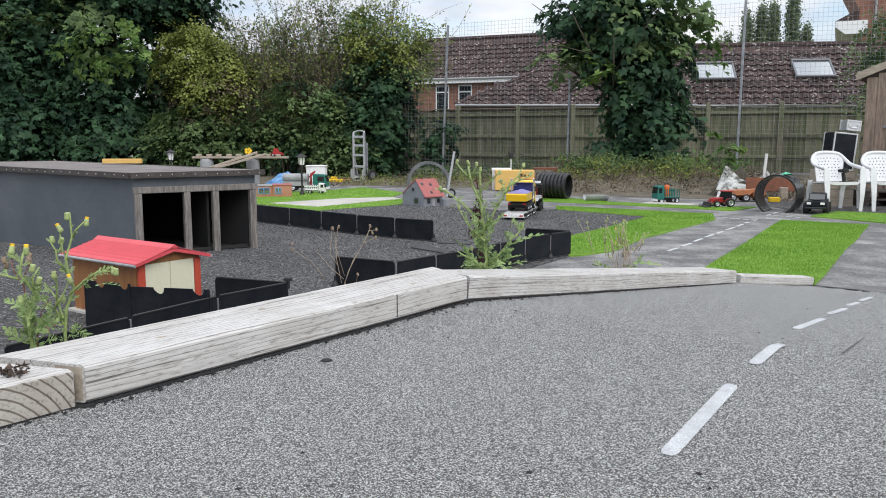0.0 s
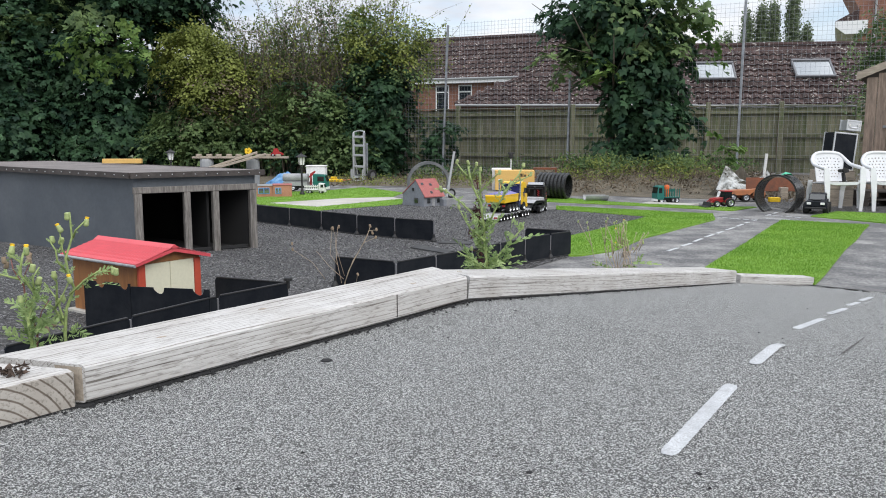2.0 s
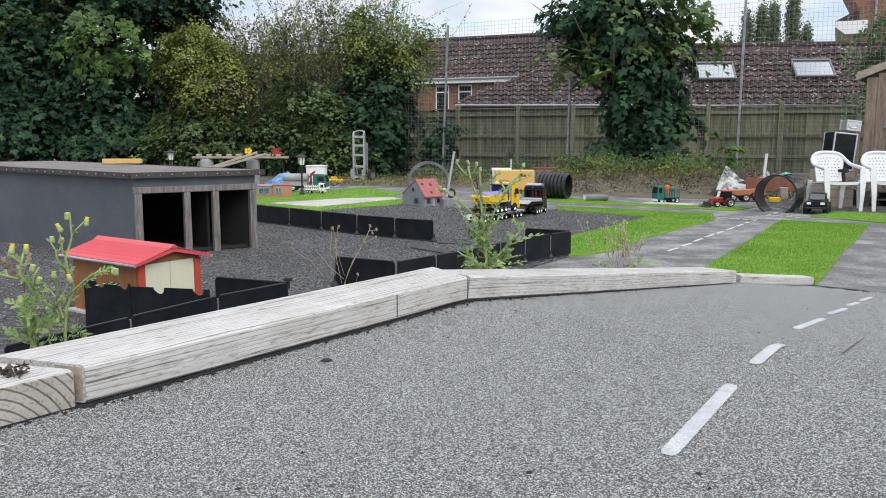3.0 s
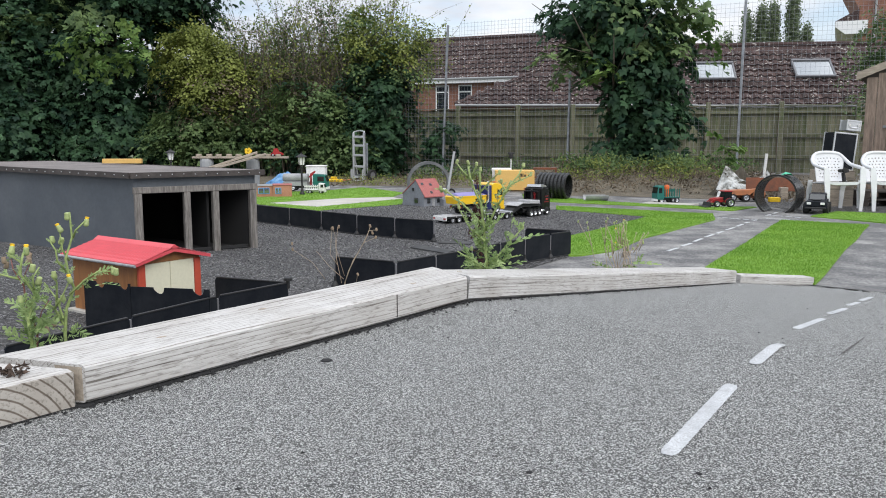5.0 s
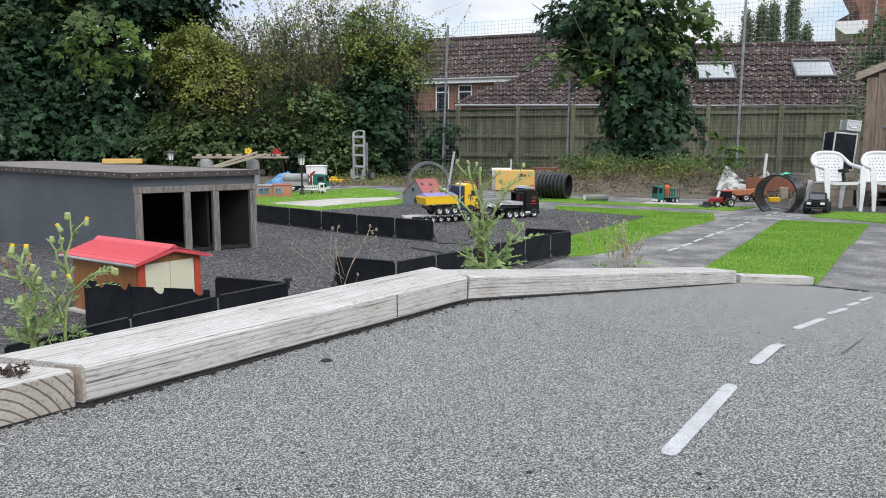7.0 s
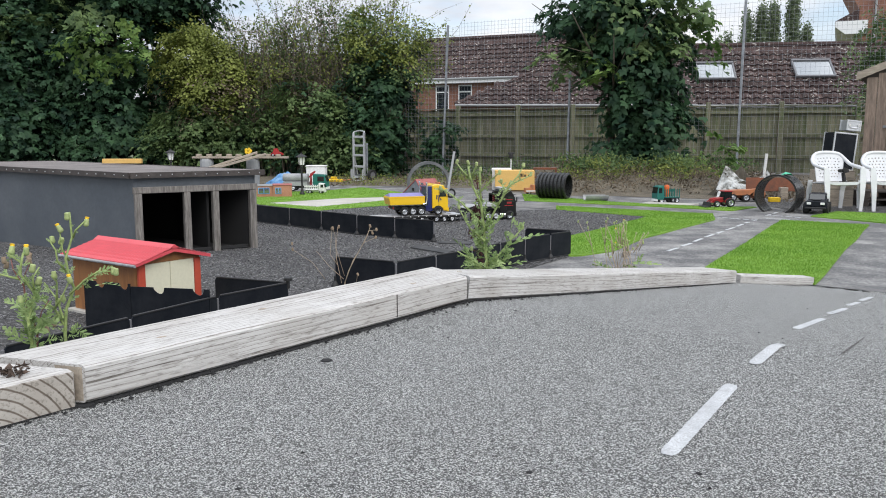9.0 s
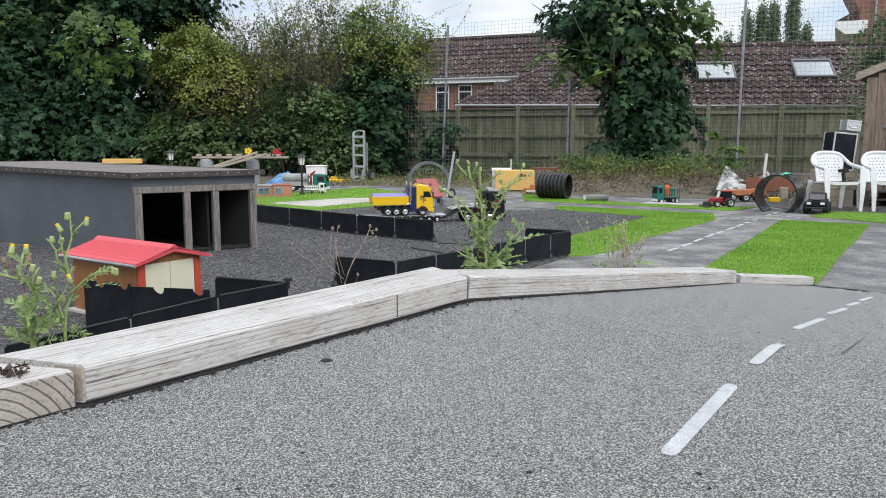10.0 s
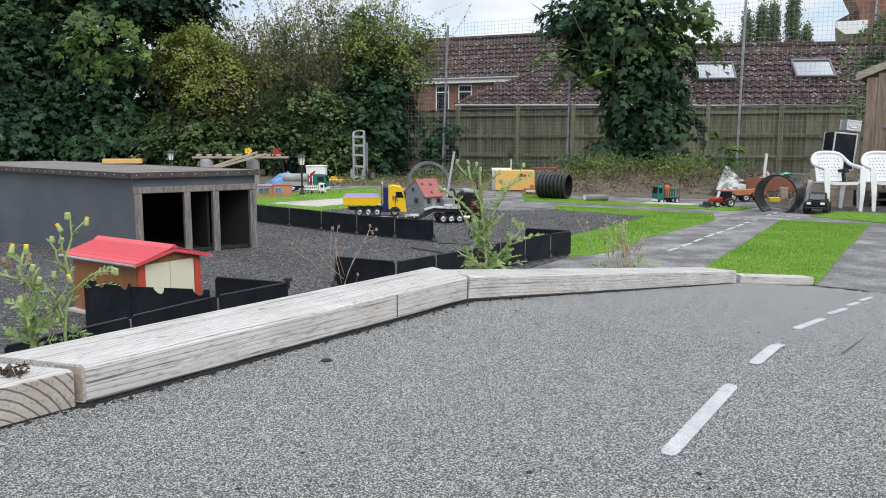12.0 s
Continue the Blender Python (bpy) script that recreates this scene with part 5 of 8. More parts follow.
tree("ash_tree", "feathery green tree branches beside the shed", (10.5, 18.4, 0), 4.4, 0.06, 1.6, 14,
     [(G, [(9.9, 18.3, 3.1, 0.8, 0.6, 0.9, 34), (10.4, 18.3, 2.3, 0.7, 0.6, 1.1, 40), (9.6, 18.2, 2.1, 0.4, 0.4, 0.7, 12)], 60, 0.08, False)], 0.24, 27)
tree("elder_shrub", "small bright green sapling in the rubbish", (5.05, 14.4, 0), 0.75, 0.012, 0.3, 5,
     [(Y, [(5.05, 14.35, 0.66, 0.16, 0.12, 0.14, 9)], 12, 0.10, True)], 0.08, 29)
tree("elder_shrub", "green shrub behind the timber fence corner", (0.05, 20.9, 0), 1.3, 0.02, 0.6, 6,
     [(D, [(-0.1, 20.8, 0.9, 0.5, 0.3, 0.6, 22)], 30, 0.13, True)], 0.18, 28)


def poplar(x, y, h, r, seed):
    rng = np.random.default_rng(seed)
    ob = thing("poplar_tree", pose(0, 0, 0), "tall distant poplar tree above the roofs", "tree", "distant poplars")
    me = Mesh()
    limbs(me, rng, (x, y, 0), h, 0.2, r, 14)
    part("trunk", me, M["bark"], ob)
    pts = []
    for i in range(70):
        t = rng.random() ** 0.8
        z = h * (0.45 + 0.53 * t)
        rr = r * (1.12 - t) ** 0.7 * rng.uniform(0.2, 1.0)
        a = rng.uniform(0, 2 * np.pi)
        pts.append(np.array([x + rr * np.cos(a), y + rr * np.sin(a), z]) + rng.normal(size=(95, 3)) * np.array([.22, .22, .60]))
    part("crown", leaves("crown", np.concatenate(pts), 0.24, M["leaf_far"], 0.4, 0.7, rng), M["leaf_far"], ob)["kind"] = "stuff"


for x, h, r, sd in ((33.3, 14.4, 1.1, 1), (34.9, 15.2, 1.05, 2), (36.2, 15.3, 1.0, 3), (38.3, 16.2, 1.15, 4), (31.2, 11.4, 0.5, 5), (39.8, 12.6, 0.6, 6), (30.2, 11.1, 0.45, 7)):
    poplar(x, 90.0, h, r, sd)

bank = thing("bank_weeds", pose(0, 0, 0), "low dry weeds, nettles and leaf litter on the bank", "weeds", kind="stuff")
rng = np.random.default_rng(40)


def bank_z(x, y):
    """Height of the low soil bank before the fence."""
    rise = min(1.0, max(0.0, (y - 13.9 + 0.3 * noise.noise((x * 0.7, 3, 0))) / 2.6)) * min(1.0, max(0.0, (x - 1.5) / 0.9)) * min(1.0, max(0.0, (7.4 - x) / 1.4))
    return 0.30 * rise * (1 + 0.35 * noise.noise((x * 1.3, y * 1.3, 0))) + 0.02 * rise * noise.noise((x * 6, y * 6, 1))


mound = Mesh()
for i in range(61):
    for k in range(41):
        x, y = 1.4 + 0.1 * i, 13.5 + 0.12 * k
        mound.v.append((x, y, 0.006 + bank_z(x, y)))
mound.f = [(i * 41 + k, i * 41 + 41 + k, i * 41 + 42 + k, i * 41 + k + 1) for i in range(60) for k in range(40)]
tagged(part("soil_bank", mound, M["soil"], smooth=True), "low bank of dry soil and litter before the fence", "bank", kind="structure")


def scatter(n, x0, x1, y0, y1, h, spread=0.12, per=14):
    """Leaf places in tufts that stand on the ground or on the bank."""
    c = np.stack([rng.uniform(x0, x1, n), rng.uniform(y0, y1, n), rng.uniform(0.02, 1, n) ** 1.5 * h], 1)
    c[:, 2] += [bank_z(x, y) for x, y in c[:, :2]]
    return (c[:, None, :] + rng.normal(size=(n, per, 3)) * np.array([spread, spread, spread * 0.4])).reshape(-1, 3)


def above(p):
    p[:, 2] = np.abs(p[:, 2]) + 0.01
    return p


part("green_weeds", leaves("green_weeds", above(scatter(230, 2.4, 6.0, 15.8, 18.0, 0.30)), 0.075, M["leaf_mid"], 0.3, 0.55, rng), M["leaf_mid"], bank)
part("yellow_weeds", leaves("yellow_weeds", above(scatter(190, 2.4, 5.4, 15.3, 17.6, 0.22)), 0.07, M["leaf_yellow"], 0.3, 0.4, rng), M["leaf_yellow"], bank)
part("dry_weeds", leaves("dry_weeds", above(scatter(420, 1.9, 6.2, 14.0, 17.8, 0.12)), 0.06, M["leaf_brown"], 0.3, 0.4, rng), M["leaf_brown"], bank)
part("litter", leaves("litter", above(scatter(260, 5.0, 8.6, 12.0, 16.5, 0.08)), 0.05, M["leaf_brown"], 0.5, 0.5, rng), M["leaf_brown"], bank)
part("fence_weeds", leaves("fence_weeds", above(scatter(170, -2.6, 2.3, 18.9, 22.5, 0.28)), 0.06, M["leaf_mid"], 0.3, 0.5, rng), M["leaf_mid"], bank)

part("yard_weeds", leaves("yard_weeds", above(scatter(150, -3.2, 1.6, 16.2, 19.5, 0.10)), 0.05, M["leaf_yellow"], 0.3, 0.4, rng), M["leaf_yellow"], bank)
part("yard_litter", leaves("yard_litter", above(scatter(120, -3.0, 1.6, 16.0, 19.5, 0.03)), 0.05, M["leaf_brown"], 0.6, 0.5, rng), M["leaf_brown"], bank)

# ---- the moving trucks ----


def wheel_mesh(r, w):
    """Tyre and rim meshes, turning round y."""
    turn = pose(0, 0, 0, 90, 0, 0)
    ty = Mesh().lathe([(r * .62, -w / 2), (r * .92, -w / 2), (r, -w * .36), (r, w * .36), (r * .92, w / 2), (r * .62, w / 2)], 20, turn, closed=True)
    ri = Mesh().lathe([(0, w * .30), (r * .18, w * .30), (r * .24, w * .18), (r * .42, w * .12), (r * .58, w * .34), (r * .64, w * .44), (r * .64, -w * .44), (r * .5, -w * .3), (0, -w * .3)], 16, turn)
    for i in range(8):
        a = i * math.pi / 4
        ri.lathe([(r * .045, 0), (r * .045, w * .2), (0, w * .24)], 5, turn @ pose(r * .33 * math.cos(a), r * .33 * math.sin(a), w * .10))
    return ty.done("tyre", M["tyre"], True), ri.done("rim", M["chrome"])


def wheels(parent, xs, half, r, w, z=None):
    """Pairs of wheels at the axle places xs; returns the wheel objects."""
    ty, ri = wheel_mesh(r, w)
    out = []
    for x in xs:
        for sgn in (-1, 1):
            hub = part("wheel", ty, M["tyre"], parent)
            hub.matrix_basis = pose(x, sgn * (half - w / 2), r if z is None else z)
            rim = part("rim", ri, M["chrome"], hub, "polished rim")
            if sgn > 0:
                rim.matrix_basis = pose(0, 0, 0, 0, 0, 180)
            out.append(hub)
    return out


def cab(parent, x0, x1, half, z0, z1, paint, lower, badge, wheel_x):
    """A tall cab with raked screen, side windows, grille, bumper, lamps, mirrors and visor."""
    L, H = x1 - x0, z1 - z0
    out = [(x0, z0 + H * .10), (x1 - L * .02, z0 + H * .10), (x1, z0 + H * .28), (x1 - L * .02, z0 + H * .50), (x1 - L * .16, z0 + H * .80), (x1 - L * .30, z0 + H * .95), (x0 + L * .22, z1), (x0, z1 - H * .05)]
    body = part("cab", Mesh().prism(out, -half, half), paint, parent)
    bev = body.modifiers.new("soft_edges", 'BEVEL')
    bev.width, bev.segments, bev.limit_method = 0.010, 2, 'ANGLE'
    scr = [(x1 - L * .005, z0 + H * .51), (x1 - L * .145, z0 + H * .79), (x1 - L * .165, z0 + H * .79), (x1 - L * .03, z0 + H * .51)]
    part("windscreen", Mesh().prism([(x + .003, z) for x, z in scr], -half * .9, half * .9), M["truck_glass"], parent)
    for sgn in (-1, 1):
        y = sgn * half
        ya, yb = min(y, y + sgn * .003), max(y, y + sgn * .003)
        part("side_window", Mesh().prism([(x0 + L * .44, z0 + H * .53), (x1 - L * .12, z0 + H * .53), (x1 - L * .22, z0 + H * .74), (x0 + L * .44, z0 + H * .74)], ya, yb), M["truck_glass"], parent)
        part("door_seam", Mesh().box(x0 + L * .40, ya, z0 + H * .22, x0 + L * .41, yb, z0 + H * .78), M["chassis"], parent)
        part("door_handle", Mesh().box(x0 + L * .45, min(y, y + sgn * .006), z0 + H * .46, x0 + L * .53, max(y, y + sgn * .006), z0 + H * .475), M["chassis"], parent)
        part("wheel_arch", Mesh().prism([(wheel_x + .060 * math.cos(q), .05 + .060 * math.sin(q)) for q in [math.pi * i / 12 for i in range(13)]], min(y, y + sgn * .002), max(y, y + sgn * .002)), M["chassis"], parent)
        part("mirror", Mesh().box(x1 - L * .06, sgn * (half + .02) - .008, z0 + H * .52, x1 - L * .0, sgn * (half + .02) + .008, z0 + H * .72, .004), M["chassis"], parent)
        part("headlight", Mesh().box(x1 - .01, y * .78 - .018, z0 + H * .14, x1 + .006, y * .78 + .018, z0 + H * .21, .004), M["chrome"], parent)
        part("step", Mesh().box(wheel_x + .062, min(y, y + sgn * .003), z0 + H * .02, x1 - L * .04, max(y, y + sgn * .003), z0 + H * .12, .001), lower, parent)
    part("grille", Mesh().box(x1 - .006, -half * .7, z0 + H * .26, x1 + .004, half * .7, z0 + H * .47, .002), M["chassis"], parent)
    part("bumper", Mesh().box(x1 - .03, -half * 1.0, z0 - H * .02, x1 + .008, half * 1.0, z0 + H * .12, .006), lower, parent)
    part("visor", Mesh().box(x1 - L * .18, -half * .92, z0 + H * .81, x1 - L * .03, half * .92, z0 + H * .83, .002, ), lower, parent)
    part("light_bar", Mesh().box(x0 + L * .50, -half * .6, z1 - H * .01, x0 + L * .60, half * .6, z1 + H * .05, .006), M["orange"] if badge else M["white_paint"], parent)


def yellow_truck():
    ob = thing("tipper_truck", pose(0, 0, 0), "yellow and navy four-axle model tipper truck with a lilac load cover", "model truck")
    ws = wheels(ob, (.20, .30, .40), .125, .048, .04) + wheels(ob, (.60,), .134, .048, .04)
    for y in (-.045, .045):
        part("chassis_rail", Mesh().box(.09, y - .01, .065, .68, y + .01, .10, .002), M["chassis"], ob)
    for x in (.20, .30, .40, .60):
        part("axle", Mesh().box(x - .01, -.085, .038, x + .01, .085, .058, .002), M["chassis"], ob)
    for sgn in (-1, 1):
        for x in (.20, .30, .40):
            part("mudguard", Mesh().prism([(x + .055 * math.cos(a), .048 + .055 * math.sin(a)) for a in [math.pi * i / 8 for i in range(9)]] + [(x + .050 * math.cos(a), .048 + .050 * math.sin(a)) for a in [math.pi * (8 - i) / 8 for i in range(9)]], min(sgn * .085, sgn * .125), max(sgn * .085, sgn * .125)), M["chassis"], ob)
        part("side_tank", Mesh().box(.45, min(sgn * .07, sgn * .118), .045, .54, max(sgn * .07, sgn * .118), .115, .008), M["blue"], ob)
        part("exhaust_stack", Mesh().tube([(.415, sgn * .136, .13), (.452, sgn * .138, .14), (.458, sgn * .138, .18), (.458, sgn * .138, .365), (.45, sgn * .138, .38)], .010, 8), M["chrome"], ob)
    part("tail_board", Mesh().box(.075, -.11, .075, .09, .11, .105, .003), M["chassis"], ob)
    for y in (-.09, .09):
        part("tail_lamp", Mesh().box(.067, y - .018, .08, .0745, y + .018, .10, .003), M["lamp_red"], ob)
    body = part("tipper_body", Mesh().prism([(0.030, .125), (.43, .125), (.44, .135), (.44, .22), (0.022, .22), (.012, .205)], -.125, .125), M["yellow"], ob)
    bv = body.modifiers.new("soft_edges", 'BEVEL')
    bv.width, bv.segments, bv.limit_method = 0.006, 2, 'ANGLE'
    part("load_cover", Mesh().add([(0.025, -.122, .2215), (.435, -.122, .2215), (.435, .122, .2215), (.025, .122, .2215), (.05, 0, .255), (.425, 0, .255)], [(0, 1, 5, 4), (2, 3, 4, 5), (0, 4, 3), (1, 2, 5), (0, 3, 2, 1)]), M["lilac"], ob)
    part("front_trim", Mesh().box(.022, -.128, .205, .44, -.1252, .222, .001), M["yellow"], ob)
    hb = part("headboard", Mesh().box(.47, -.122, .07, .525, .122, .33, .006), M["blue"], ob)
    part("headboard_top", Mesh().box(.445, -.12, .32, .469, .12, .332, .003), M["blue"], ob)
    cab(ob, .527, .725, .125, .045, .358, M["yellow"], M["yellow"], True, .60)
    for i, (x, z, w, h) in enumerate(((.575, .18, .012, .05), (.60, .15, .010, .06), (.62, .17, .018, .012), (.59, .215, .03, .010), (.61, .20, .010, .03))):
        part("door_decal", Mesh().box(x, -.1282, z, x + w, -.1262, z + h, 0, pose(0, 0, 0, 0, 0, 0)), M["blue"], ob)
    return ob


def low_loader():
    ob = thing("low_loader_trailer", pose(0, 0, 0), "black multi-axle model low-loader trailer with a grey deck", "model trailer")
    ax = [.09 + .095 * i for i in range(6)] + [.74, .835, .93]
    ws = wheels(ob, ax, .122, .034, .036)
    for x in ax:
        part("axle", Mesh().box(x - .008, -.085, .027, x + .008, .085, .041, .002), M["chassis"], ob)
    part("deck", Mesh().box(0.0, -.125, .070, 1.03, .125, .082, .002), M["deck"], ob)
    part("frame_beam", Mesh().box(.01, -.07, .042, 1.02, .07, .069, .003), M["chassis"], ob)
    for sgn in (-1, 1):
        y = sgn * .125
        part("side_rave", Mesh().box(.0, min(y, y + sgn * .004), .060, 1.03, max(y, y + sgn * .004), .080, .001), M["chassis"], ob)
        for x in ax:
            part("lashing_ring", Mesh().box(x + .04, min(y, y + sgn * .007), .066, x + .052, max(y, y + sgn * .007), .077, .001), M["white_paint"], ob)
    rb = part("rear_board", Mesh().box(-.012, -.125, .030, -.001, .125, .078, .003), M["white_paint"], ob, "white rear marker board")
    for y in (-.095, .095):
        part("tail_lamp", Mesh().box(-.016, y - .02, .045, -.0125, y + .02, .062, .002), M["lamp_red"], rb)
    neck = [(1.03, .042), (1.10, .07), (1.20, .125), (1.55, .125), (1.55, .150), (1.17, .165), (1.05, .09), (1.03, .082)]
    part("gooseneck", Mesh().prism(neck, -.085, .085), M["chassis"], ob)
    part("neck_plate", Mesh().prism([(1.10, .142), (1.20, .172), (1.50, .158), (1.50, .164), (1.20, .180), (1.095, .148)], -.12, .12), M["deck"], ob, "grey gooseneck plate")
    part("neck_box", Mesh().box(1.33, -.11, .166, 1.50, .11, .20, .004), M["deck"], ob)
    for i in range(2):
        part("ramp_plate", Mesh().box(.93 + .0, -.11 + .12 * i, .083, 1.03, -.01 + .12 * i, .089, .002), M["alu"], ob)
    return ob, ws, .034


def tractor_unit():
    ob = thing("tractor_unit", pose(0, 0, 0), "black four-axle model tractor unit with red stripes and chrome tanks", "model truck")
    ws = wheels(ob, (-.095, 0, .095), .125, .050, .042) + wheels(ob, (.27,), .134, .050, .042)
    for y in (-.045, .045):
        part("chassis_rail", Mesh().box(-.17, y - .01, .06, .34, y + .01, .098, .002), M["chassis"], ob)
    for x in (-.095, 0, .095, .27):
        part("axle", Mesh().box(x - .01, -.085, .04, x + .01, .085, .059, .002), M["chassis"], ob)
    for sgn in (-1, 1):
        part("rear_mudguard", Mesh().prism([(-.15, .085), (-.13, .108), (.12, .108), (.14, .085), (.134, .083), (.117, .103), (-.127, .103), (-.144, .083)], min(sgn * .08, sgn * .125), max(sgn * .08, sgn * .125)), M["black"], ob)
        part("fuel_tank", Mesh().lathe([(0, -.04), (.026, -.04), (.03, -.035), (.03, .035), (.026, .04), (0, .04)], 14, pose(.185, sgn * .098, .058, 0, 90, 0)), M["chrome"], ob)
        part("red_stripe", Mesh().box(.22, min(sgn * .1255, sgn * .1285), .235, .30, max(sgn * .1255, sgn * .1285), .243), M["lamp_red"], ob)
        part("red_stripe", Mesh().box(.20, min(sgn * .1255, sgn * .1285), .165, .31, max(sgn * .1255, sgn * .1285), .172), M["lamp_red"], ob)
        part("red_stripe", Mesh().box(.23, min(sgn * .1255, sgn * .1285), .19, .29, max(sgn * .1255, sgn * .1285), .212), M["lamp_red"], ob)
    part("fifth_wheel", Mesh().lathe([(.05, .099), (.05, .118), (.03, .124), (0, .124)], 14), M["chassis"], ob)
    part("equipment_rack", Mesh().box(.09, -.11, .10, .135, -.09, .31, .003).box(.09, .09, .10, .135, .11, .31, .003).box(.09, -.09, .29, .135, .09, .31, .003).box(.09, -.09, .19, .135, .09, .205, .003), M["black"], ob)
    part("exhaust", Mesh().tube([(.11, 0, .10), (.11, 0, .30), (.10, 0, .33)], .014, 10), M["chassis"], ob)
    part("coiled_hose", Mesh().tube([(.09 + .012 * math.cos(i), -.05 + .012 * math.sin(i), .15 + .004 * i) for i in range(36)], .003, 5), M["lamp_red"], ob)
    cab(ob, .14, .355, .125, .045, .355, M["black"], M["black"], False, .27)
    part("roof_deflector", Mesh().prism([(.15, .356), (.30, .352), (.285, .372), (.22, .384), (.155, .380)], -.10, .10), M["alu"], ob, "pale roof deflector")
    return ob, ws, .050


truck = yellow_truck()
trailer, trailer_wheels, trailer_r = low_loader()
tractor, tractor_wheels, tractor_r = tractor_unit()

# ---- loose things round the yard ----


def monobloc(m, label):
    """A stacking plastic armchair with a perforated back."""
    ob = thing("plastic_chair", m, label, "chair", "white plastic chairs")
    W = 0.235
    # the chair faces -y
    seat = Mesh()
    n = 8
    for i in range(n + 1):
        for j in range(n + 1):
            x, y = -W + 2 * W * i / n, -0.22 + 0.42 * j / n
            z = 0.42 - 0.025 * (1 - (x / W) ** 2) - 0.03 * j / n
            if j == 0:
                z -= 0.02
            seat.v.append((x, y, z))
    seat.f = [(i * (n + 1) + j, (i + 1) * (n + 1) + j, (i + 1) * (n + 1) + j + 1, i * (n + 1) + j + 1) for i in range(n) for j in range(n)]
    s = part("seat", seat, M["white_plastic"], ob, smooth=True)
    so = s.modifiers.new("thickness", 'SOLIDIFY')
    so.thickness = 0.012
    back = Mesh()
    nx, nz = 27, 27
    keep = {}

    def spot(i, k):
        u, t = i / nx * 2 - 1, k / nz
        half = 0.19 + 0.035 * t
        x = u * half
        arch = 0.055 * (1 - (1 - u * u) ** 0.5) if t > 0.5 else 0
        z = 0.40 + (0.40 - arch * 2.0 * (t - 0.5) * 1.6 if t > 0.5 else 0.40) * t
        y = 0.20 + 0.10 * t - 0.05 * u * u * (0.5 + t * 0.5)
        return (x, y, z)
    for i in range(nx + 1):
        for k in range(nz + 1):
            keep[i, k] = len(back.v)
            back.v.append(spot(i, k))
    for i in range(nx):
        for k in range(nz):
            hole = 3 < k < 24 and 2 < i < 24 and k % 3 == 1 and (i + (3 if (k // 3) % 2 else 0)) % 3 in ((1,) if (k // 3) % 2 else (2,))
            if not hole:
                back.f.append((keep[i, k], keep[i + 1, k], keep[i + 1, k + 1], keep[i, k + 1]))
    b = part("backrest", back, M["white_plastic"], ob)
    so = b.modifiers.new("thickness", 'SOLIDIFY')
    so.thickness = 0.010
    rim = [(-0.27, -0.18, 0.60), (-0.275, 0.0, 0.625), (-0.262, 0.14, 0.655), (-0.235, 0.235, 0.72), (-0.16, 0.285, 0.795), (0, 0.30, 0.815), (0.16, 0.285, 0.795), (0.235, 0.235, 0.72), (0.262, 0.14, 0.655), (0.275, 0.0, 0.625), (0.27, -0.18, 0.60)]
    fine = []
    for i in range(len(rim) - 1):
        p0, p1, p2, p3 = (Vector(rim[max(i - 1, 0)]), Vector(rim[i]), Vector(rim[i + 1]), Vector(rim[min(i + 2, len(rim) - 1)]))
        for q in range(4):
            t = q / 4
            fine.append(0.5 * ((2 * p1) + (p2 - p0) * t + (2 * p0 - 5 * p1 + 4 * p2 - p3) * t * t + (3 * p1 - p0 - 3 * p2 + p3) * t ** 3))
    fine.append(Vector(rim[-1]))
    part("arm_rail", Mesh().tube(fine, 0.026, 8), M["white_plastic"], ob, smooth=True)
    for sx in (-1, 1):
        for front in (True, False):
            y0, y1 = (-0.235, -0.20) if front else (0.27, 0.19)
            top_z = 0.61 if front else 0.42
            p = Mesh()
            secs = [(0.0, 0.245, y0, 0.022), (0.25, 0.255, y0 * .97 + y1 * .03, 0.032), (0.42, 0.262, (y0 + y1) / 2, 0.042 if front else 0.03)]
            if front:
                secs.append((top_z, 0.27, -0.185, 0.03))
            for z, x, y, w in secs:
                cx = sx * (x - 0.012)
                p.v += [(cx - w, y - 0.016, z), (cx + w, y - 0.016, z), (cx + w * .8, y + 0.016, z), (cx - w * .8, y + 0.016, z)]
            for i in range(len(secs) - 1):
                for k in range(4):
                    p.f.append((4 * i + k, 4 * i + (k + 1) % 4, 4 * i + 4 + (k + 1) % 4, 4 * i + 4 + k))
            p.f += [(3, 2, 1, 0), tuple(4 * (len(secs) - 1) + k for k in range(4))]
            part("leg", p, M["white_plastic"], ob)
    part("apron", Mesh().prism([(-0.21, 0.40), (-0.17, 0.375), (0.17, 0.375), (0.21, 0.40), (0.21, 0.415), (-0.21, 0.415)], -0.228, -0.216), M["white_plastic"], ob)
    return ob


monobloc(pose(5.30, 10.80, 0.0, 0, 0, 3) @ Matrix.Diagonal((0.97, 0.97, 0.95, 1)), "white moulded plastic armchair with a perforated back")
monobloc(pose(5.96, 10.78, 0.0, 0, 0, -6) @ Matrix.Diagonal((0.97, 0.97, 0.95, 1)), "white plastic armchair beside the shed")


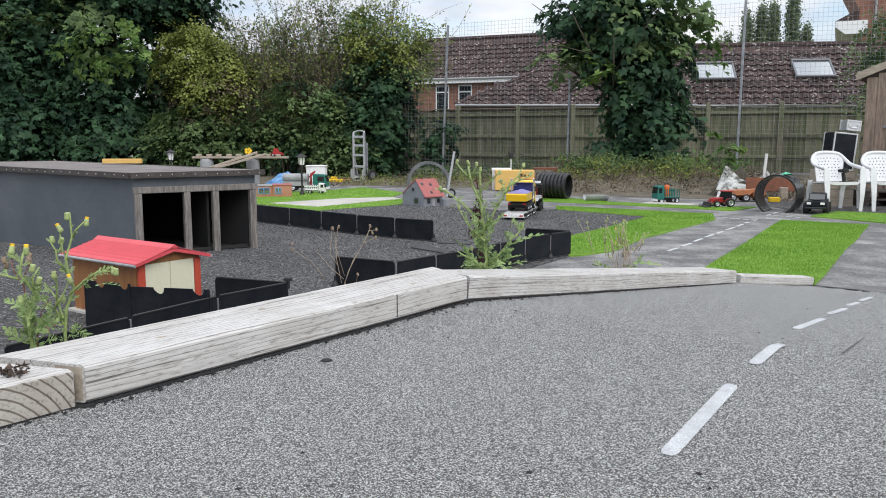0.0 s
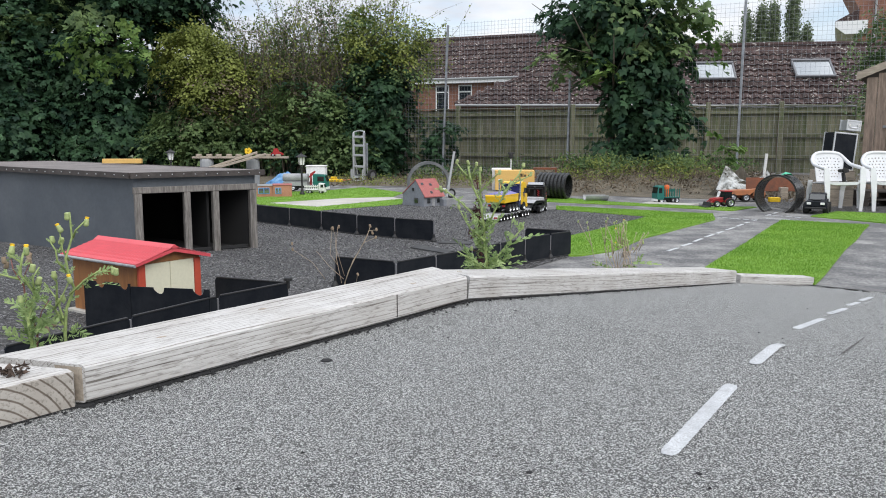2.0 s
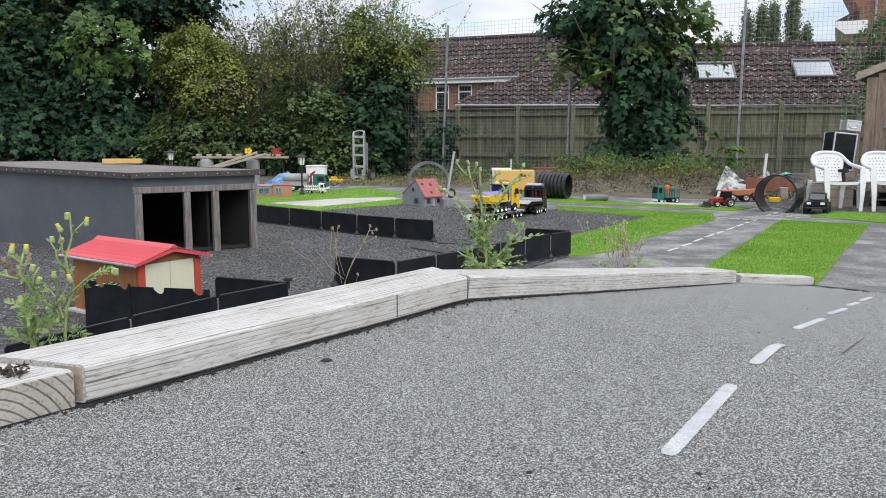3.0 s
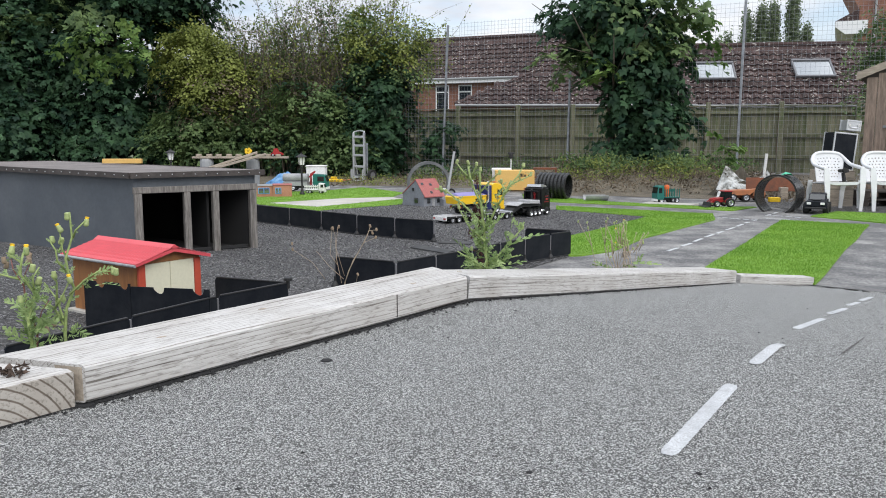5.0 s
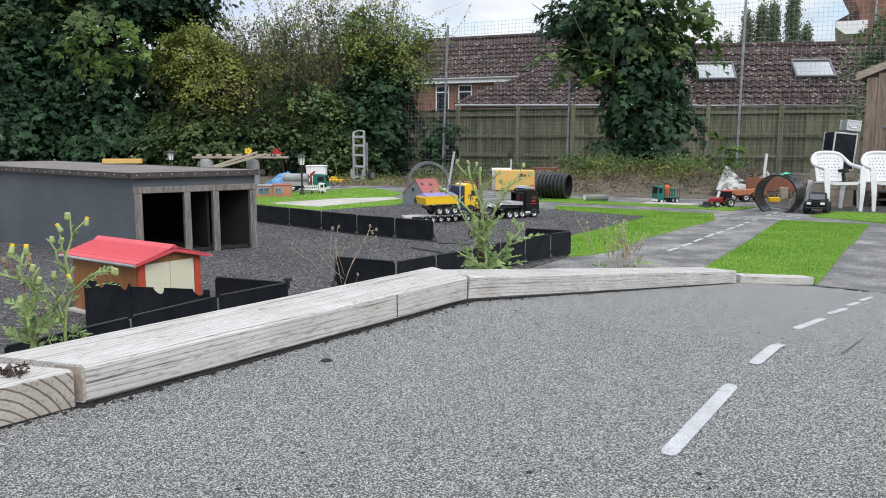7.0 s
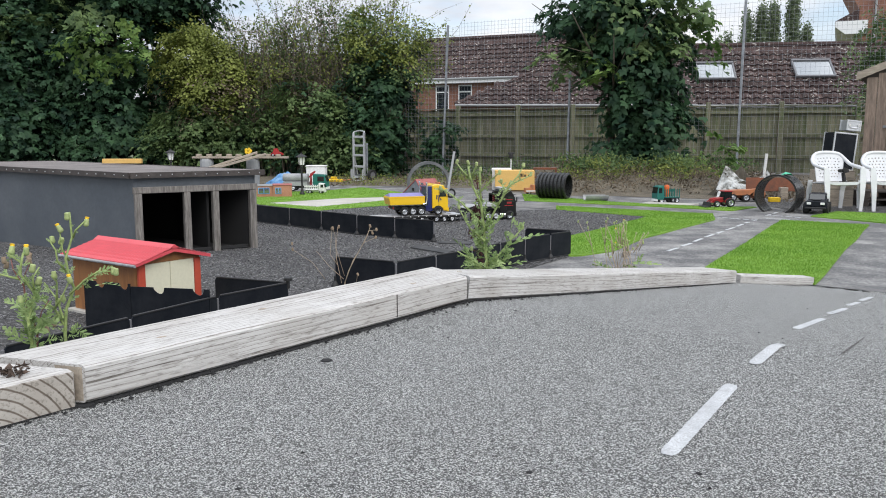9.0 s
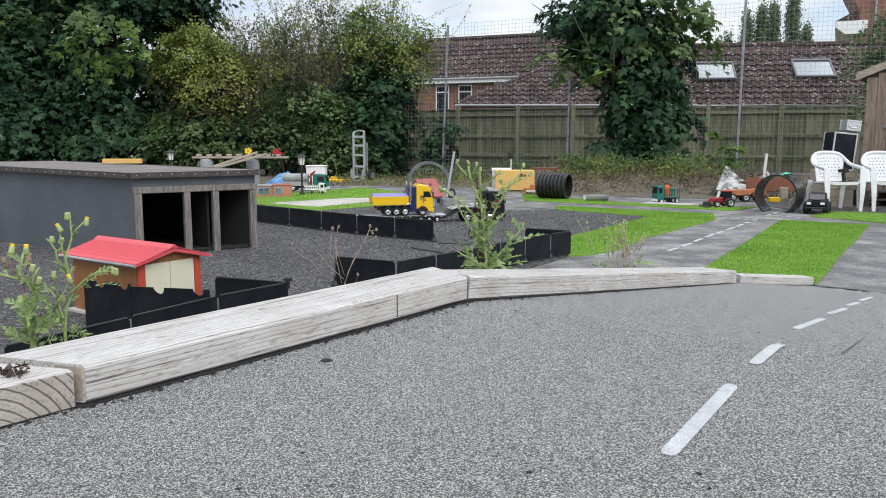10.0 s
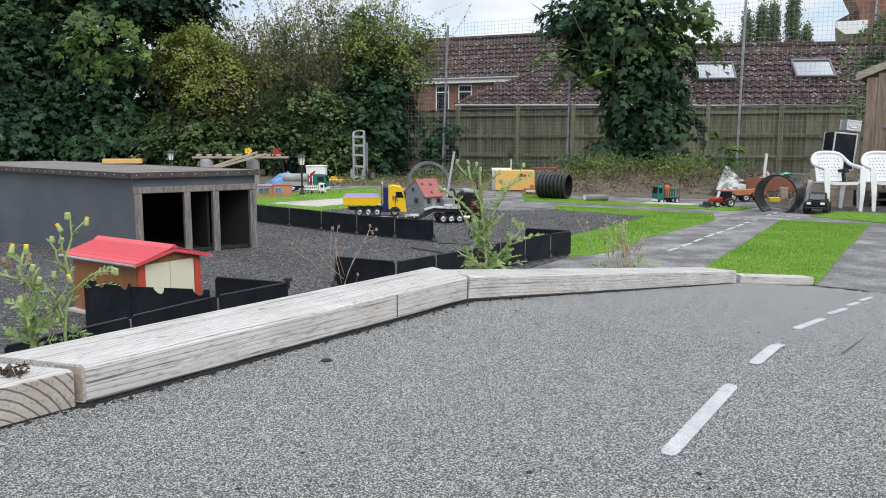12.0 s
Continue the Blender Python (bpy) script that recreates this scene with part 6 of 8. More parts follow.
def shed():
    ob = thing("garden_shed", pose(6.30, 12.1, 0, 0, 0, -31), "brown vertical-board timber garden shed", "shed")
    x, i = 0.0, 0
    while x < 2.3:
        part("board", Mesh().box(x, -0.02 - 0.004 * (i % 2), 0.05, x + 0.145, 0.0, 1.86 + 0.42 * min(x, 1.2), 0.004), M["shed_wood"], ob)
        x += 0.149
        i += 1
    part("side_wall", Mesh().box(0, 0.002, 0.05, 0.02, 1.8, 1.85, 0), M["shed_wood"], ob)
    part("floor", Mesh().box(-0.02, 0.0, 0, 2.4, 1.8, 0.048, 0), M["shed_wood"], ob)
    part("bargeboard", Mesh().prism([(-0.14, 1.82), (-0.14, 1.93), (1.25, 2.51), (1.25, 2.40)], -0.075, -0.045), M["plank"], ob, "pale weathered bargeboard")
    part("roof", Mesh().prism([(-0.12, 1.875), (-0.12, 1.92), (1.25, 2.49), (2.6, 1.92), (2.6, 1.88), (1.25, 2.44)], -0.044, 1.85), M["dark_trim"], ob)
    dr = part("door", Mesh().box(0.33, -0.045, 0.08, 1.05, -0.026, 1.86, 0.004), M["shed_wood"], ob)
    for z in (0.45, 1.12, 1.80):
        part("hinge", Mesh().box(0.25, -0.052, z, 0.62, -0.046, z + 0.035, 0.002), M["galv"], dr, "galvanised strap hinge")
    return ob


shed()


def crate(m, w, d, h, mat, label, name="wooden_crate"):
    ob = thing(name, m, label, "crate")
    k = 4
    for i in range(k):
        part("slat", Mesh().box(-w / 2, -d / 2, h * i / k + 0.004, w / 2, -d / 2 + 0.018, h * (i + 1) / k - 0.004, 0.003), mat, ob)
        part("slat", Mesh().box(-w / 2, d / 2 - 0.018, h * i / k + 0.004, w / 2, d / 2, h * (i + 1) / k - 0.004, 0.003), mat, ob)
    for sx in (-1, 1):
        part("end_board", Mesh().box(sx * w / 2 - (0 if sx < 0 else 0.018), -d / 2 + 0.019, 0, sx * w / 2 + (0.018 if sx < 0 else 0), d / 2 - 0.019, h, 0.003), mat, ob)
    part("lid", Mesh().box(-w / 2, -d / 2, h, w / 2, d / 2, h + 0.016, 0.004), mat, ob)
    return ob


crate(pose(5.60, 11.55, 0), 0.46, 0.40, 0.50, M["plank"], "pale wooden crate behind the chairs")


def pallet(m, w, d):
    ob = thing("wooden_pallet", m, "dark wooden pallet on the ground behind the chairs", "pallet")
    for x in (0.0, w / 2 - 0.05, w - 0.1):
        part("bearer", Mesh().box(x, 0, 0, x + 0.1, d, 0.09, 0.004), M["dark_wood"], ob)
    for i in range(5):
        y = i * (d - 0.09) / 4
        part("deck_board", Mesh().box(-0.01, y, 0.0905, w + 0.01, y + 0.09, 0.112, 0.003), M["dark_wood"], ob)


pallet(pose(5.95, 11.35, 0.0, 0, 0, -8), 0.95, 0.5)
pallet(pose(5.97, 11.36, 0.113, 0, 0, -5), 0.95, 0.5)


def flight_case(m, w, d, h, panel, label, handle=True):
    ob = thing("flight_case", m, label, "equipment case")
    part("shell", Mesh().box(-w / 2 + 0.006, -d / 2 + 0.006, 0.006, w / 2 - 0.006, d / 2 - 0.006, h - 0.006, 0.002), panel, ob)
    e = 0.022
    for x in (-w / 2, w / 2 - e):
        for y in (-d / 2, d / 2 - e):
            part("edge_profile", Mesh().box(x, y, 0, x + e, y + e, h, 0.004), M["alu"], ob)
    for z in (0, h - e):
        for y in (-d / 2, d / 2 - e):
            part("edge_profile", Mesh().box(-w / 2 + e, y, z, w / 2 - e, y + e, z + e, 0.004), M["alu"], ob)
    if handle:
        part("handle", Mesh().tube([(-0.06, -d / 2 - 0.004, h * .35), (-0.05, -d / 2 - 0.025, h * .30), (0.05, -d / 2 - 0.025, h * .30), (0.06, -d / 2 - 0.004, h * .35)], 0.006, 6), M["chrome"], ob)
        for x in (-w * .32, w * .32):
            part("latch", Mesh().box(x - 0.018, -d / 2 - 0.006, h * .42, x + 0.018, -d / 2 + 0.004, h * .62, 0.002), M["chrome"], ob)
    return ob


flight_case(pose(5.63, 11.5, 0.517, 0, 5, 8), 0.36, 0.26, 0.53, M["panel"], "black flight case with aluminium edges on the crate", False)
flight_case(pose(5.79, 11.5, 1.07, 0, 5, 6), 0.22, 0.18, 0.15, M["alu"], "small silver aluminium carry case on the flight case")

# ---- pipes and model-site scenery ----


def pipe_ring(name, m, r_out, r_in, length, cut, mat, label, ribs=0):
    """A length of pipe, axis along y; cut: degrees left open at the bottom."""
    ob = thing(name, m, label, "pipe")
    me = Mesh()
    seg = 40
    a0, a1 = (-90 + cut / 2, 270 - cut / 2)
    rows = []
    steps = max(1, ribs * 4)
    for j in range(steps + 1):
        y = length * j / steps
        ro = r_out - (0.028 if ribs and (j % 4) in (0, 3) else 0)
        rows.append((y, ro))
    sec = [(y, ro) for y, ro in rows] + [(length, r_in), (0, r_in)]
    n = len(sec)
    for i in range(seg + 1):
        a = radians(a0 + (a1 - a0) * i / seg)
        for y, r in sec:
            me.v.append((r * math.cos(a), y, r * math.sin(a)))
    for i in range(seg):
        for k in range(n):
            me.f.append((i * n + k, (i + 1) * n + k, (i + 1) * n + (k + 1) % n, i * n + (k + 1) % n))
    if cut:
        me.f += [tuple(range(n)), tuple(seg * n + k for k in range(n))[::-1]]
    p = part("pipe_wall", me, mat, ob)
    return ob


ring = pipe_ring("pipe_tunnel", pose(4.37, 10.50, 0.225, 0, 0, -38), 0.272, 0.25, 0.36, 62, M["black_pipe"], "short black plastic pipe ring standing over the road as a tunnel")
pipe_ring("corrugated_pipe", pose(2.00, 12.72, 0.215, 0, 0, 62), 0.213, 0.175, 0.50, 0, M["black_pipe"], "black corrugated drainage pipe lying on the turf", 8)
pipe_ring("half_pipe", pose(2.55, 12.42, 0.105, 180, 0, -84), 0.10, 0.09, 0.36, 190, M["grey_pipe"], "grey half pipe trough lying on the ground")
pipe_ring("pipe_arch", pose(-0.27, 15.3, 0.12, 0, 0, 6), 0.415, 0.36, 0.18, 145, M["arch_pipe"], "dark grey plastic pipe arch standing behind the model house")
part_green = tagged(part("green_cloth", Mesh().add([(-.07, 0, 0), (-.03, -.05, .02), (.05, -.04, .025), (.09, .02, 0), (.02, .06, .015), (0, 0, .045)], [(0, 1, 5), (1, 2, 5), (2, 3, 5), (3, 4, 5), (4, 0, 5), (0, 4, 3, 2, 1)]), M["green_cloth"], m=pose(4.51, 10.56, 0.476) @ Matrix.Diagonal((1.25, 1.1, 1.2, 1))), "crumpled green cloth on the pipe ring", "cloth")


def model_house():
    ob = thing("model_house", pose(-0.272, 11.32, 0.0, 0, 0, 43), "grey model house with a faded red roof", "model house")
    W, D, Hh, R = 0.36, 0.46, 0.165, 0.205
    RY = 0.38 * D                                  # the ridge stands nearer the front
    part("body", Mesh().prism([(0, 0), (D, 0), (D, Hh), (RY, Hh + R), (0, Hh)], 0, W, pose(0, 0, 0, 0, 0, 90) @ Matrix.Diagonal((1, -1, 1, 1))), M["model_grey"], ob)
    # the gable is the x = 0 face, the eaves run along x
    for s in (0, 1):
        y0, y1 = (-0.03, RY) if s == 0 else (D + 0.008, RY)
        z0 = Hh - (0.03 / RY if s == 0 else 0.008 / (D - RY)) * R
        me = Mesh().add([(-0.006, y0, z0 + .004), (W + 0.02, y0, z0 + .004), (W + 0.02, y1, Hh + R + .004), (-0.006, y1, Hh + R + .004), (-0.006, y0, z0 + .018), (W + 0.02, y0, z0 + .018), (W + 0.02, y1, Hh + R + .02), (-0.006, y1, Hh + R + .02)],
                        [(0, 1, 2, 3), (4, 7, 6, 5), (0, 4, 5, 1), (1, 5, 6, 2), (2, 6, 7, 3), (3, 7, 4, 0)])
        rf = part("roof_half", me, M["model_red"], ob)
        if s == 0:
            for x, t in ((0.07, .72), (0.22, .66), (0.16, .22)):
                y = y0 + (y1 - y0) * t
                z = z0 + (Hh + R - z0) * t + .018
                part("rooflight", Mesh().box(-.022, -.02, -.004, .022, .02, .004, .001, Matrix.Translation((x, y, z)) @ pose(0, 0, 0, math.degrees(math.atan2(R, RY)), 0, 0)), M["truck_glass"], rf)
    for x, w in ((0.06, .06), (0.25, .05)):
        win = part("window", Mesh().box(x - .006, -.006, .045, x + w + .006, -.001, .12, .001), M["model_grey"], ob)
        part("pane", Mesh().box(x, -.0085, .05, x + w, -.0062, .115, 0), M["truck_glass"], win)
    part("door", Mesh().box(0.155, -.007, .005, 0.205, -.001, .115, .001), M["grey_pipe"], ob)
    part("porch", Mesh().box(0.30, -.09, .0, 0.36, -.002, .10, .003), M["model_grey"], ob)
    for y, z, s in ((.12, .05, .075), (.20, .22, .045)):
        win = part("window", Mesh().box(-.006, y - .006, z - .006, -.001, y + s + .006, z + s + .006, .001), M["model_grey"], ob)
        part("pane", Mesh().box(-.0085, y, z, -.0062, y + s, z + s, 0), M["truck_glass"], win)


model_house()


def lamp_post(m, h, label):
    ob = thing("model_lamp_post", m, label, "lamp post", "model lamp posts")
    part("base", Mesh().lathe([(.045, 0), (.045, .02), (.028, .05), (.018, .09)], 12), M["chassis"], ob)
    part("pole", Mesh().lathe([(.016, .09), (.016, h - .24), (.026, h - .22), (.018, h - .20), (.035, h - .185)], 10), M["chassis"], ob)
    head = part("lantern", Mesh().lathe([(.045, h - .184), (.062, h - .06), (.062, h - .055)], 6), M["white_paint"], ob, "frosted lantern glass")
    for i in range(6):
        a = math.pi * i / 3
        part("lantern_bar", Mesh().tube([(.048 * math.cos(a), .048 * math.sin(a), h - .184), (.065 * math.cos(a), .065 * math.sin(a), h - .055)], .005, 4), M["chassis"], head)
    part("cap", Mesh().lathe([(.10, h - .054), (.10, h - .045), (.045, h - .012), (.016, h), (.010, h + .02), (0, h + .022)], 12), M["chassis"], ob)


lamp_post(pose(-2.413, 13.70, 0.014), 0.69, "black lantern lamp post standing on the turf")
lamp_post(pose(-5.08, 15.0, 0), 0.755, "black lantern lamp post beyond the garage")


def kiosk():
    ob = thing("model_kiosk", pose(-2.79, 13.15, 0.014, 0, 0, 12), "terracotta flat-roofed model kiosk with blue windows", "model building")
    w, d, h = 0.30, 0.42, 0.185
    part("walls", Mesh().box(0, 0, 0, w, d, h, .003), M["pink_brick"], ob)
    part("roof", Mesh().box(-.01, -.01, h, w + .01, d + .01, h + .012, .003), M["model_red"], ob)
    part("front_wing", Mesh().box(-.27, .05, 0, -.001, d, h - .01, .003), M["pink_brick"], ob)
    part("wing_roof", Mesh().box(-.28, .04, h - .01, -.011, d + .01, h + .001, .002), M["grey_pipe"], ob)
    for x0, x1, y in ((.03, .13, 0), (-.245, -.06, .05)):
        fr = part("window", Mesh().box(x0, y - .008, .045, x1, y - .001, .15, .002), M["sky_blue"], ob, "blue window frame")
        part("pane", Mesh().box(x0 + .012, y - .011, .057, x1 - .012, y - .0085, .138, 0), M["sky_glass"], fr)
        part("glazing_bar", Mesh().box((x0 + x1) / 2 - .006, y - .014, .057, (x0 + x1) / 2 + .006, y - .0112, .138, 0), M["sky_blue"], fr)


kiosk()


def parked_truck(m, L, W, H, paint, label, load="", bed=None):
    """A small parked model lorry, cab at +x."""
    ob = thing("model_lorry", m, label, "model truck", "parked model trucks")
    r = H * .17
    wheels(ob, (L * .14, L * .27, L * .80), W / 2, r, W * .18)
    part("chassis", Mesh().box(0, -W * .25, r * 1.0, L * .98, W * .25, r * 1.7, .003), bed or M["chassis"], ob)
    cabm = part("cab", Mesh().prism([(L * .70, r * 1.2), (L, r * 1.2), (L, H * .55), (L * .95, H * .95), (L * .72, H), (L * .70, H * .95)], -W / 2, W / 2), paint, ob)
    b = cabm.modifiers.new("soft_edges", 'BEVEL')
    b.width, b.segments = .008, 2
    part("windscreen", Mesh().prism([(L * 1.004, H * .57), (L * .962, H * .90), (L * .955, H * .90), (L * .995, H * .57)], -W * .44, W * .44), M["truck_glass"], cabm)
    for s in (-1, 1):
        y = s * W / 2
        part("side_window", Mesh().box(L * .80, min(y, y + s * .003), H * .58, L * .94, max(y, y + s * .003), H * .86), M["truck_glass"], cabm)
    part("bumper", Mesh().box(L * .97, -W / 2, r * .7, L * 1.01, W / 2, r * 1.5, .003), M["white_paint"], ob)
    if load == "tank":
        part("tank", Mesh().lathe([(0, 0), (H * .26, .01), (H * .28, .03), (H * .28, L * .60), (H * .26, L * .62), (0, L * .63)], 18, pose(L * .03, 0, H * .68, 0, 90, 0)), M["grey_pipe"], ob)
    if load == "flat":
        part("flat_bed", Mesh().box(0, -W / 2, r * 1.8, L * .68, W / 2, r * 2.1, .003), paint, ob)
        for i in range(7):
            for y in (-W / 2, W / 2 - .008):
                part("stake", Mesh().box(L * (.02 + .105 * i), y, r * 2.1, L * (.05 + .105 * i), y + .008, H * .8, .001), paint, ob)
        if load == "flat" and H > .25:
            part("load", Mesh().lathe([(.03, r * 2.11), (.035, H * .7), (.04, H * .88), (.03, H * 1.0), (0, H * 1.02)], 9, pose(L * .48, 0, 0)), M["orange_load"], ob, "bright orange load")
        part("side_rail", Mesh().box(0, -W / 2 - .004, H * .62, L * .68, -W / 2 - .001, H * .74, .001), paint, ob)
    if load == "crane":
        part("crane", Mesh().tube([(L * .63, 0, r * 1.7), (L * .63, 0, H * 1.0), (L * .72, 0, H * 1.15), (L * .60, 0, H * .8)], .02, 6), M["lamp_red"], ob, "folded red crane")
        part("side_panel", Mesh().box(L * .05, -W / 2, r * 1.75, L * .58, W / 2, H * .55, .004), M["grey_pipe"], ob)
        part("tank", Mesh().lathe([(0, 0), (H * .22, .01), (H * .24, .03), (H * .24, L * .55), (0, L * .56)], 18, pose(L * .02, 0, H * .78, 0, 90, 0)), M["grey_pipe"], ob)
    return ob


parked_truck(pose(-2.96, 14.75, 0.014, 0, 0, -6), 0.86, 0.20, 0.31, M["teal"], "dark teal parked model lorry with a grey load and red crane", "crane")
parked_truck(pose(-2.42, 14.05, 0.014, 0, 0, -4), 0.36, 0.14, 0.18, M["white_paint"], "small white model truck beside the lamp post", "flat", M["white_paint"])
parked_truck(pose(3.55, 12.1, 0.0, 0, 0, 196), 0.39, 0.16, 0.27, M["teal"], "teal flatbed model lorry parked under the bank", "flat", M["chassis"])


def pickup():
    ob = thing("model_pickup", pose(4.89, 10.42, 0.004, 0, 0, 240), "black model off-road pickup with large tyres", "model pickup")
    wheels(ob, (-.15, .15), .150, .070, .068)
    part("chassis", Mesh().box(-.20, -.06, .06, .20, .06, .085, .004), M["chassis"], ob)
    body = part("body", Mesh().prism([(-.23, .09), (.235, .09), (.24, .15), (.225, .165), (.09, .175), (-.22, .175)], -.115, .115), M["panel"], ob)
    b = body.modifiers.new("soft_edges", 'BEVEL')
    b.width, b.segments = .01, 2
    part("roof", Mesh().prism([(.085, .176), (.02, .245), (-.10, .25), (-.12, .176)], -.10, .10), M["panel"], ob)
    part("windscreen", Mesh().prism([(.092, .18), (.03, .243), (.024, .243), (.084, .18)], -.09, .09), M["glass"], ob)
    part("bonnet_scoop", Mesh().box(.12, -.05, .172, .20, .05, .184, .004), M["chassis"], ob)
    for y in (-.08, .08):
        part("headlight", Mesh().box(.236, y - .026, .120, .247, y + .026, .150, .003), M["white_paint"], ob)
    part("grille", Mesh().box(.237, -.055, .095, .246, .055, .16, .004), M["panel"], ob)
    part("front_bumper", Mesh().box(.235, -.12, .065, .265, .12, .09, .006), M["chassis"], ob)
    for y in (-.11, .11):
        part("fender", Mesh().prism([(.15 + .085 * math.cos(a), .07 + .085 * math.sin(a)) for a in [math.pi * i / 8 for i in range(9)]], min(y, y * 1.2), max(y, y * 1.2)), M["panel"], ob)
    part("roll_bar", Mesh().tube([(-.14, -.09, .17), (-.14, -.085, .25), (-.14, .085, .25), (-.14, .09, .17)], .008, 6), M["chassis"], ob)


pickup()


def tractor_toy():
    ob = thing("model_tractor", pose(3.90, 11.22, 0.014, 0, 0, 188), "red model tractor with a black front loader", "model tractor")
    wheels(ob, (-.10,), .115, .062, .05)
    wheels(ob, (.09,), .10, .045, .04)
    part("bonnet", Mesh().prism([(-.02, .07), (.14, .06), (.145, .11), (.12, .125), (-.02, .135)], -.045, .045), M["lamp_red"], ob)
    part("cab_frame", Mesh().prism([(-.14, .09), (-.02, .09), (-.01, .135), (-.035, .21), (-.13, .21)], -.065, .065), M["truck_glass"], ob)
    part("cab_roof", Mesh().box(-.145, -.075, .211, -.02, .075, .228, .006), M["lamp_red"], ob)
    for s in (-1, 1):
        part("rear_fender", Mesh().prism([(-.10 + .07 * math.cos(a), .058 + .07 * math.sin(a)) for a in [math.pi * i / 8 for i in range(9)]], min(s * .06, s * .075), max(s * .06, s * .075)), M["lamp_red"], ob)
        part("loader_arm", Mesh().tube([(-.02, s * .055, .13), (.12, s * .06, .11), (.20, s * .06, .04)], .008, 5), M["lamp_red"], ob)
    part("bucket", Mesh().prism([(.19, .0), (.27, .0), (.28, .01), (.215, .02), (.20, .07), (.19, .07)], -.11, .11), M["chassis"], ob)


tractor_toy()


def dumper():
    ob = thing("model_dumper", pose(4.35, 12.35, 0.005, 0, 0, -4), "faded orange toy dump truck by the bank", "toy truck")
    wheels(ob, (.10, .30), .12, .062, .05)
    wheels(ob, (.50,), .11, .05, .045)
    part("tipper_tub", Mesh().prism([(-.02, .13), (.06, .10), (.34, .10), (.42, .17), (.42, .185), (-.06, .165)], -.12, .12), M["orange"], ob)
    part("chassis", Mesh().box(.0, -.05, .05, .60, .05, .09, .004), M["rust"], ob)
    part("cab", Mesh().prism([(.40, .09), (.58, .09), (.60, .13), (.54, .20), (.43, .20)], -.08, .08), M["orange"], ob)


dumper()


def yellow_crate():
    ob = thing("yellow_box", pose(0.86, 14.75, 0.0, 0, 0, -3), "buff yellow boxy model container with small dark markings", "model container")
    part("body", Mesh().box(0.10, 0, .02, .82, .40, .385, .006), M["yellow_box"], ob)
    part("skid", Mesh().box(.12, .01, 0, .80, .05, .0195, .002), M["chassis"], ob)
    part("skid", Mesh().box(.12, .35, 0, .80, .39, .0195, .002), M["chassis"], ob)
    for x in (.55, .575, .60, .625, .65):
        part("marking", Mesh().box(x, -.003, .27, x + .016, -.001, .33 - .02 * (x > .6), 0), M["chassis"], ob)
    part("vent", Mesh().lathe([(.018, 0), (.018, .004), (0, .005)], 10, pose(.72, -.001, .29, 90, 0, 0)), M["chassis"], ob)
    tagged(part("white_box", Mesh().box(-.02, .06, 0, .095, .40, .36, .008).box(-.03, .05, .361, .34, .41, .41, .01), M["white_paint"], m=pose(0.94, 14.98, 0, 0, 0, -3)), "white plastic storage box behind the container", "box")


yellow_crate()
sensor = thing("sensor_post", pose(1.32, 15.6, 0), "white post with a black sensor head", "post")
part("pole", Mesh().tube([(0, 0, 0), (0, 0, .62)], .012, 8), M["white_paint"], sensor)
part("head", Mesh().lathe([(.02, .58), (.035, .60), (.035, .66), (.02, .68), (0, .682)], 10), M["chassis"], sensor)
part("side_box", Mesh().box(-.06, -.02, .66, .05, .02, .70, .005), M["chassis"], sensor)

rack = thing("metal_rack", pose(1.72, 15.25, 0.0, 0, 0, -5), "rusty red metal frame beside the corrugated pipe", "metal frame")
for x in (0, .42):
    for y in (0, .2):
        part("upright", Mesh().box(x, y, 0, x + .02, y + .02, .40, .002), M["rust"], rack)
for z in (.12, .22, .38):
    part("bar", Mesh().box(.021, 0, z, .419, .02, z + .02, .002), M["rust"], rack)
    part("bar", Mesh().box(.021, .2, z, .419, .22, z + .02, .002), M["rust"], rack)
part("sheet", Mesh().box(.0, .0, .401, .44, .22, .415, .002), M["rust"], rack)

car = thing("model_car", pose(1.42, 13.9, 0.005, 0, 0, 8), "orange-red model service truck beside the container", "model truck", "parked model trucks")
wheels(car, (.07, .26), .07, .035, .03)
part("body", Mesh().prism([(0, .035), (.34, .035), (.345, .09), (.30, .10), (.26, .16), (.12, .165), (.10, .11), (0, .11)], -.07, .07), M["orange"], car)
part("side_stripe", Mesh().box(.01, -.074, .05, .33, -.071, .07), M["white_paint"], car)


def pole_thing():
    ob = thing("pale_pole", pose(0, 0, 0), "pale grey plastic pole leaning beside the model house", "pole")
    part("shaft", Mesh().tube([(0.06, 13.0, 0.02), (0.185, 13.15, 0.755)], .02, 10), M["gutter"], ob)
    part("coupling", Mesh().tube([(0.075, 13.02, 0.10), (0.09, 13.035, 0.19)], .026, 10), M["grey_pipe"], ob)


pole_thing()
hoop = thing("small_wheel", pose(0.13, 13.05, 0.0, 0, 0, 20), "small black spare wheel leaning by the pole", "wheel")
part("tyre", Mesh().lathe([(.05, -.02), (.075, -.022), (.08, 0), (.075, .022), (.05, .02)], 18, pose(0, 0, .08, 90, 0, 0), closed=True), M["tyre"], hoop)
part("hub", Mesh().lathe([(0, -.012), (.05, -.012), (.05, .012), (0, .012)], 12, pose(0, 0, .08, 90, 0, 0)), M["grey_pipe"], hoop)


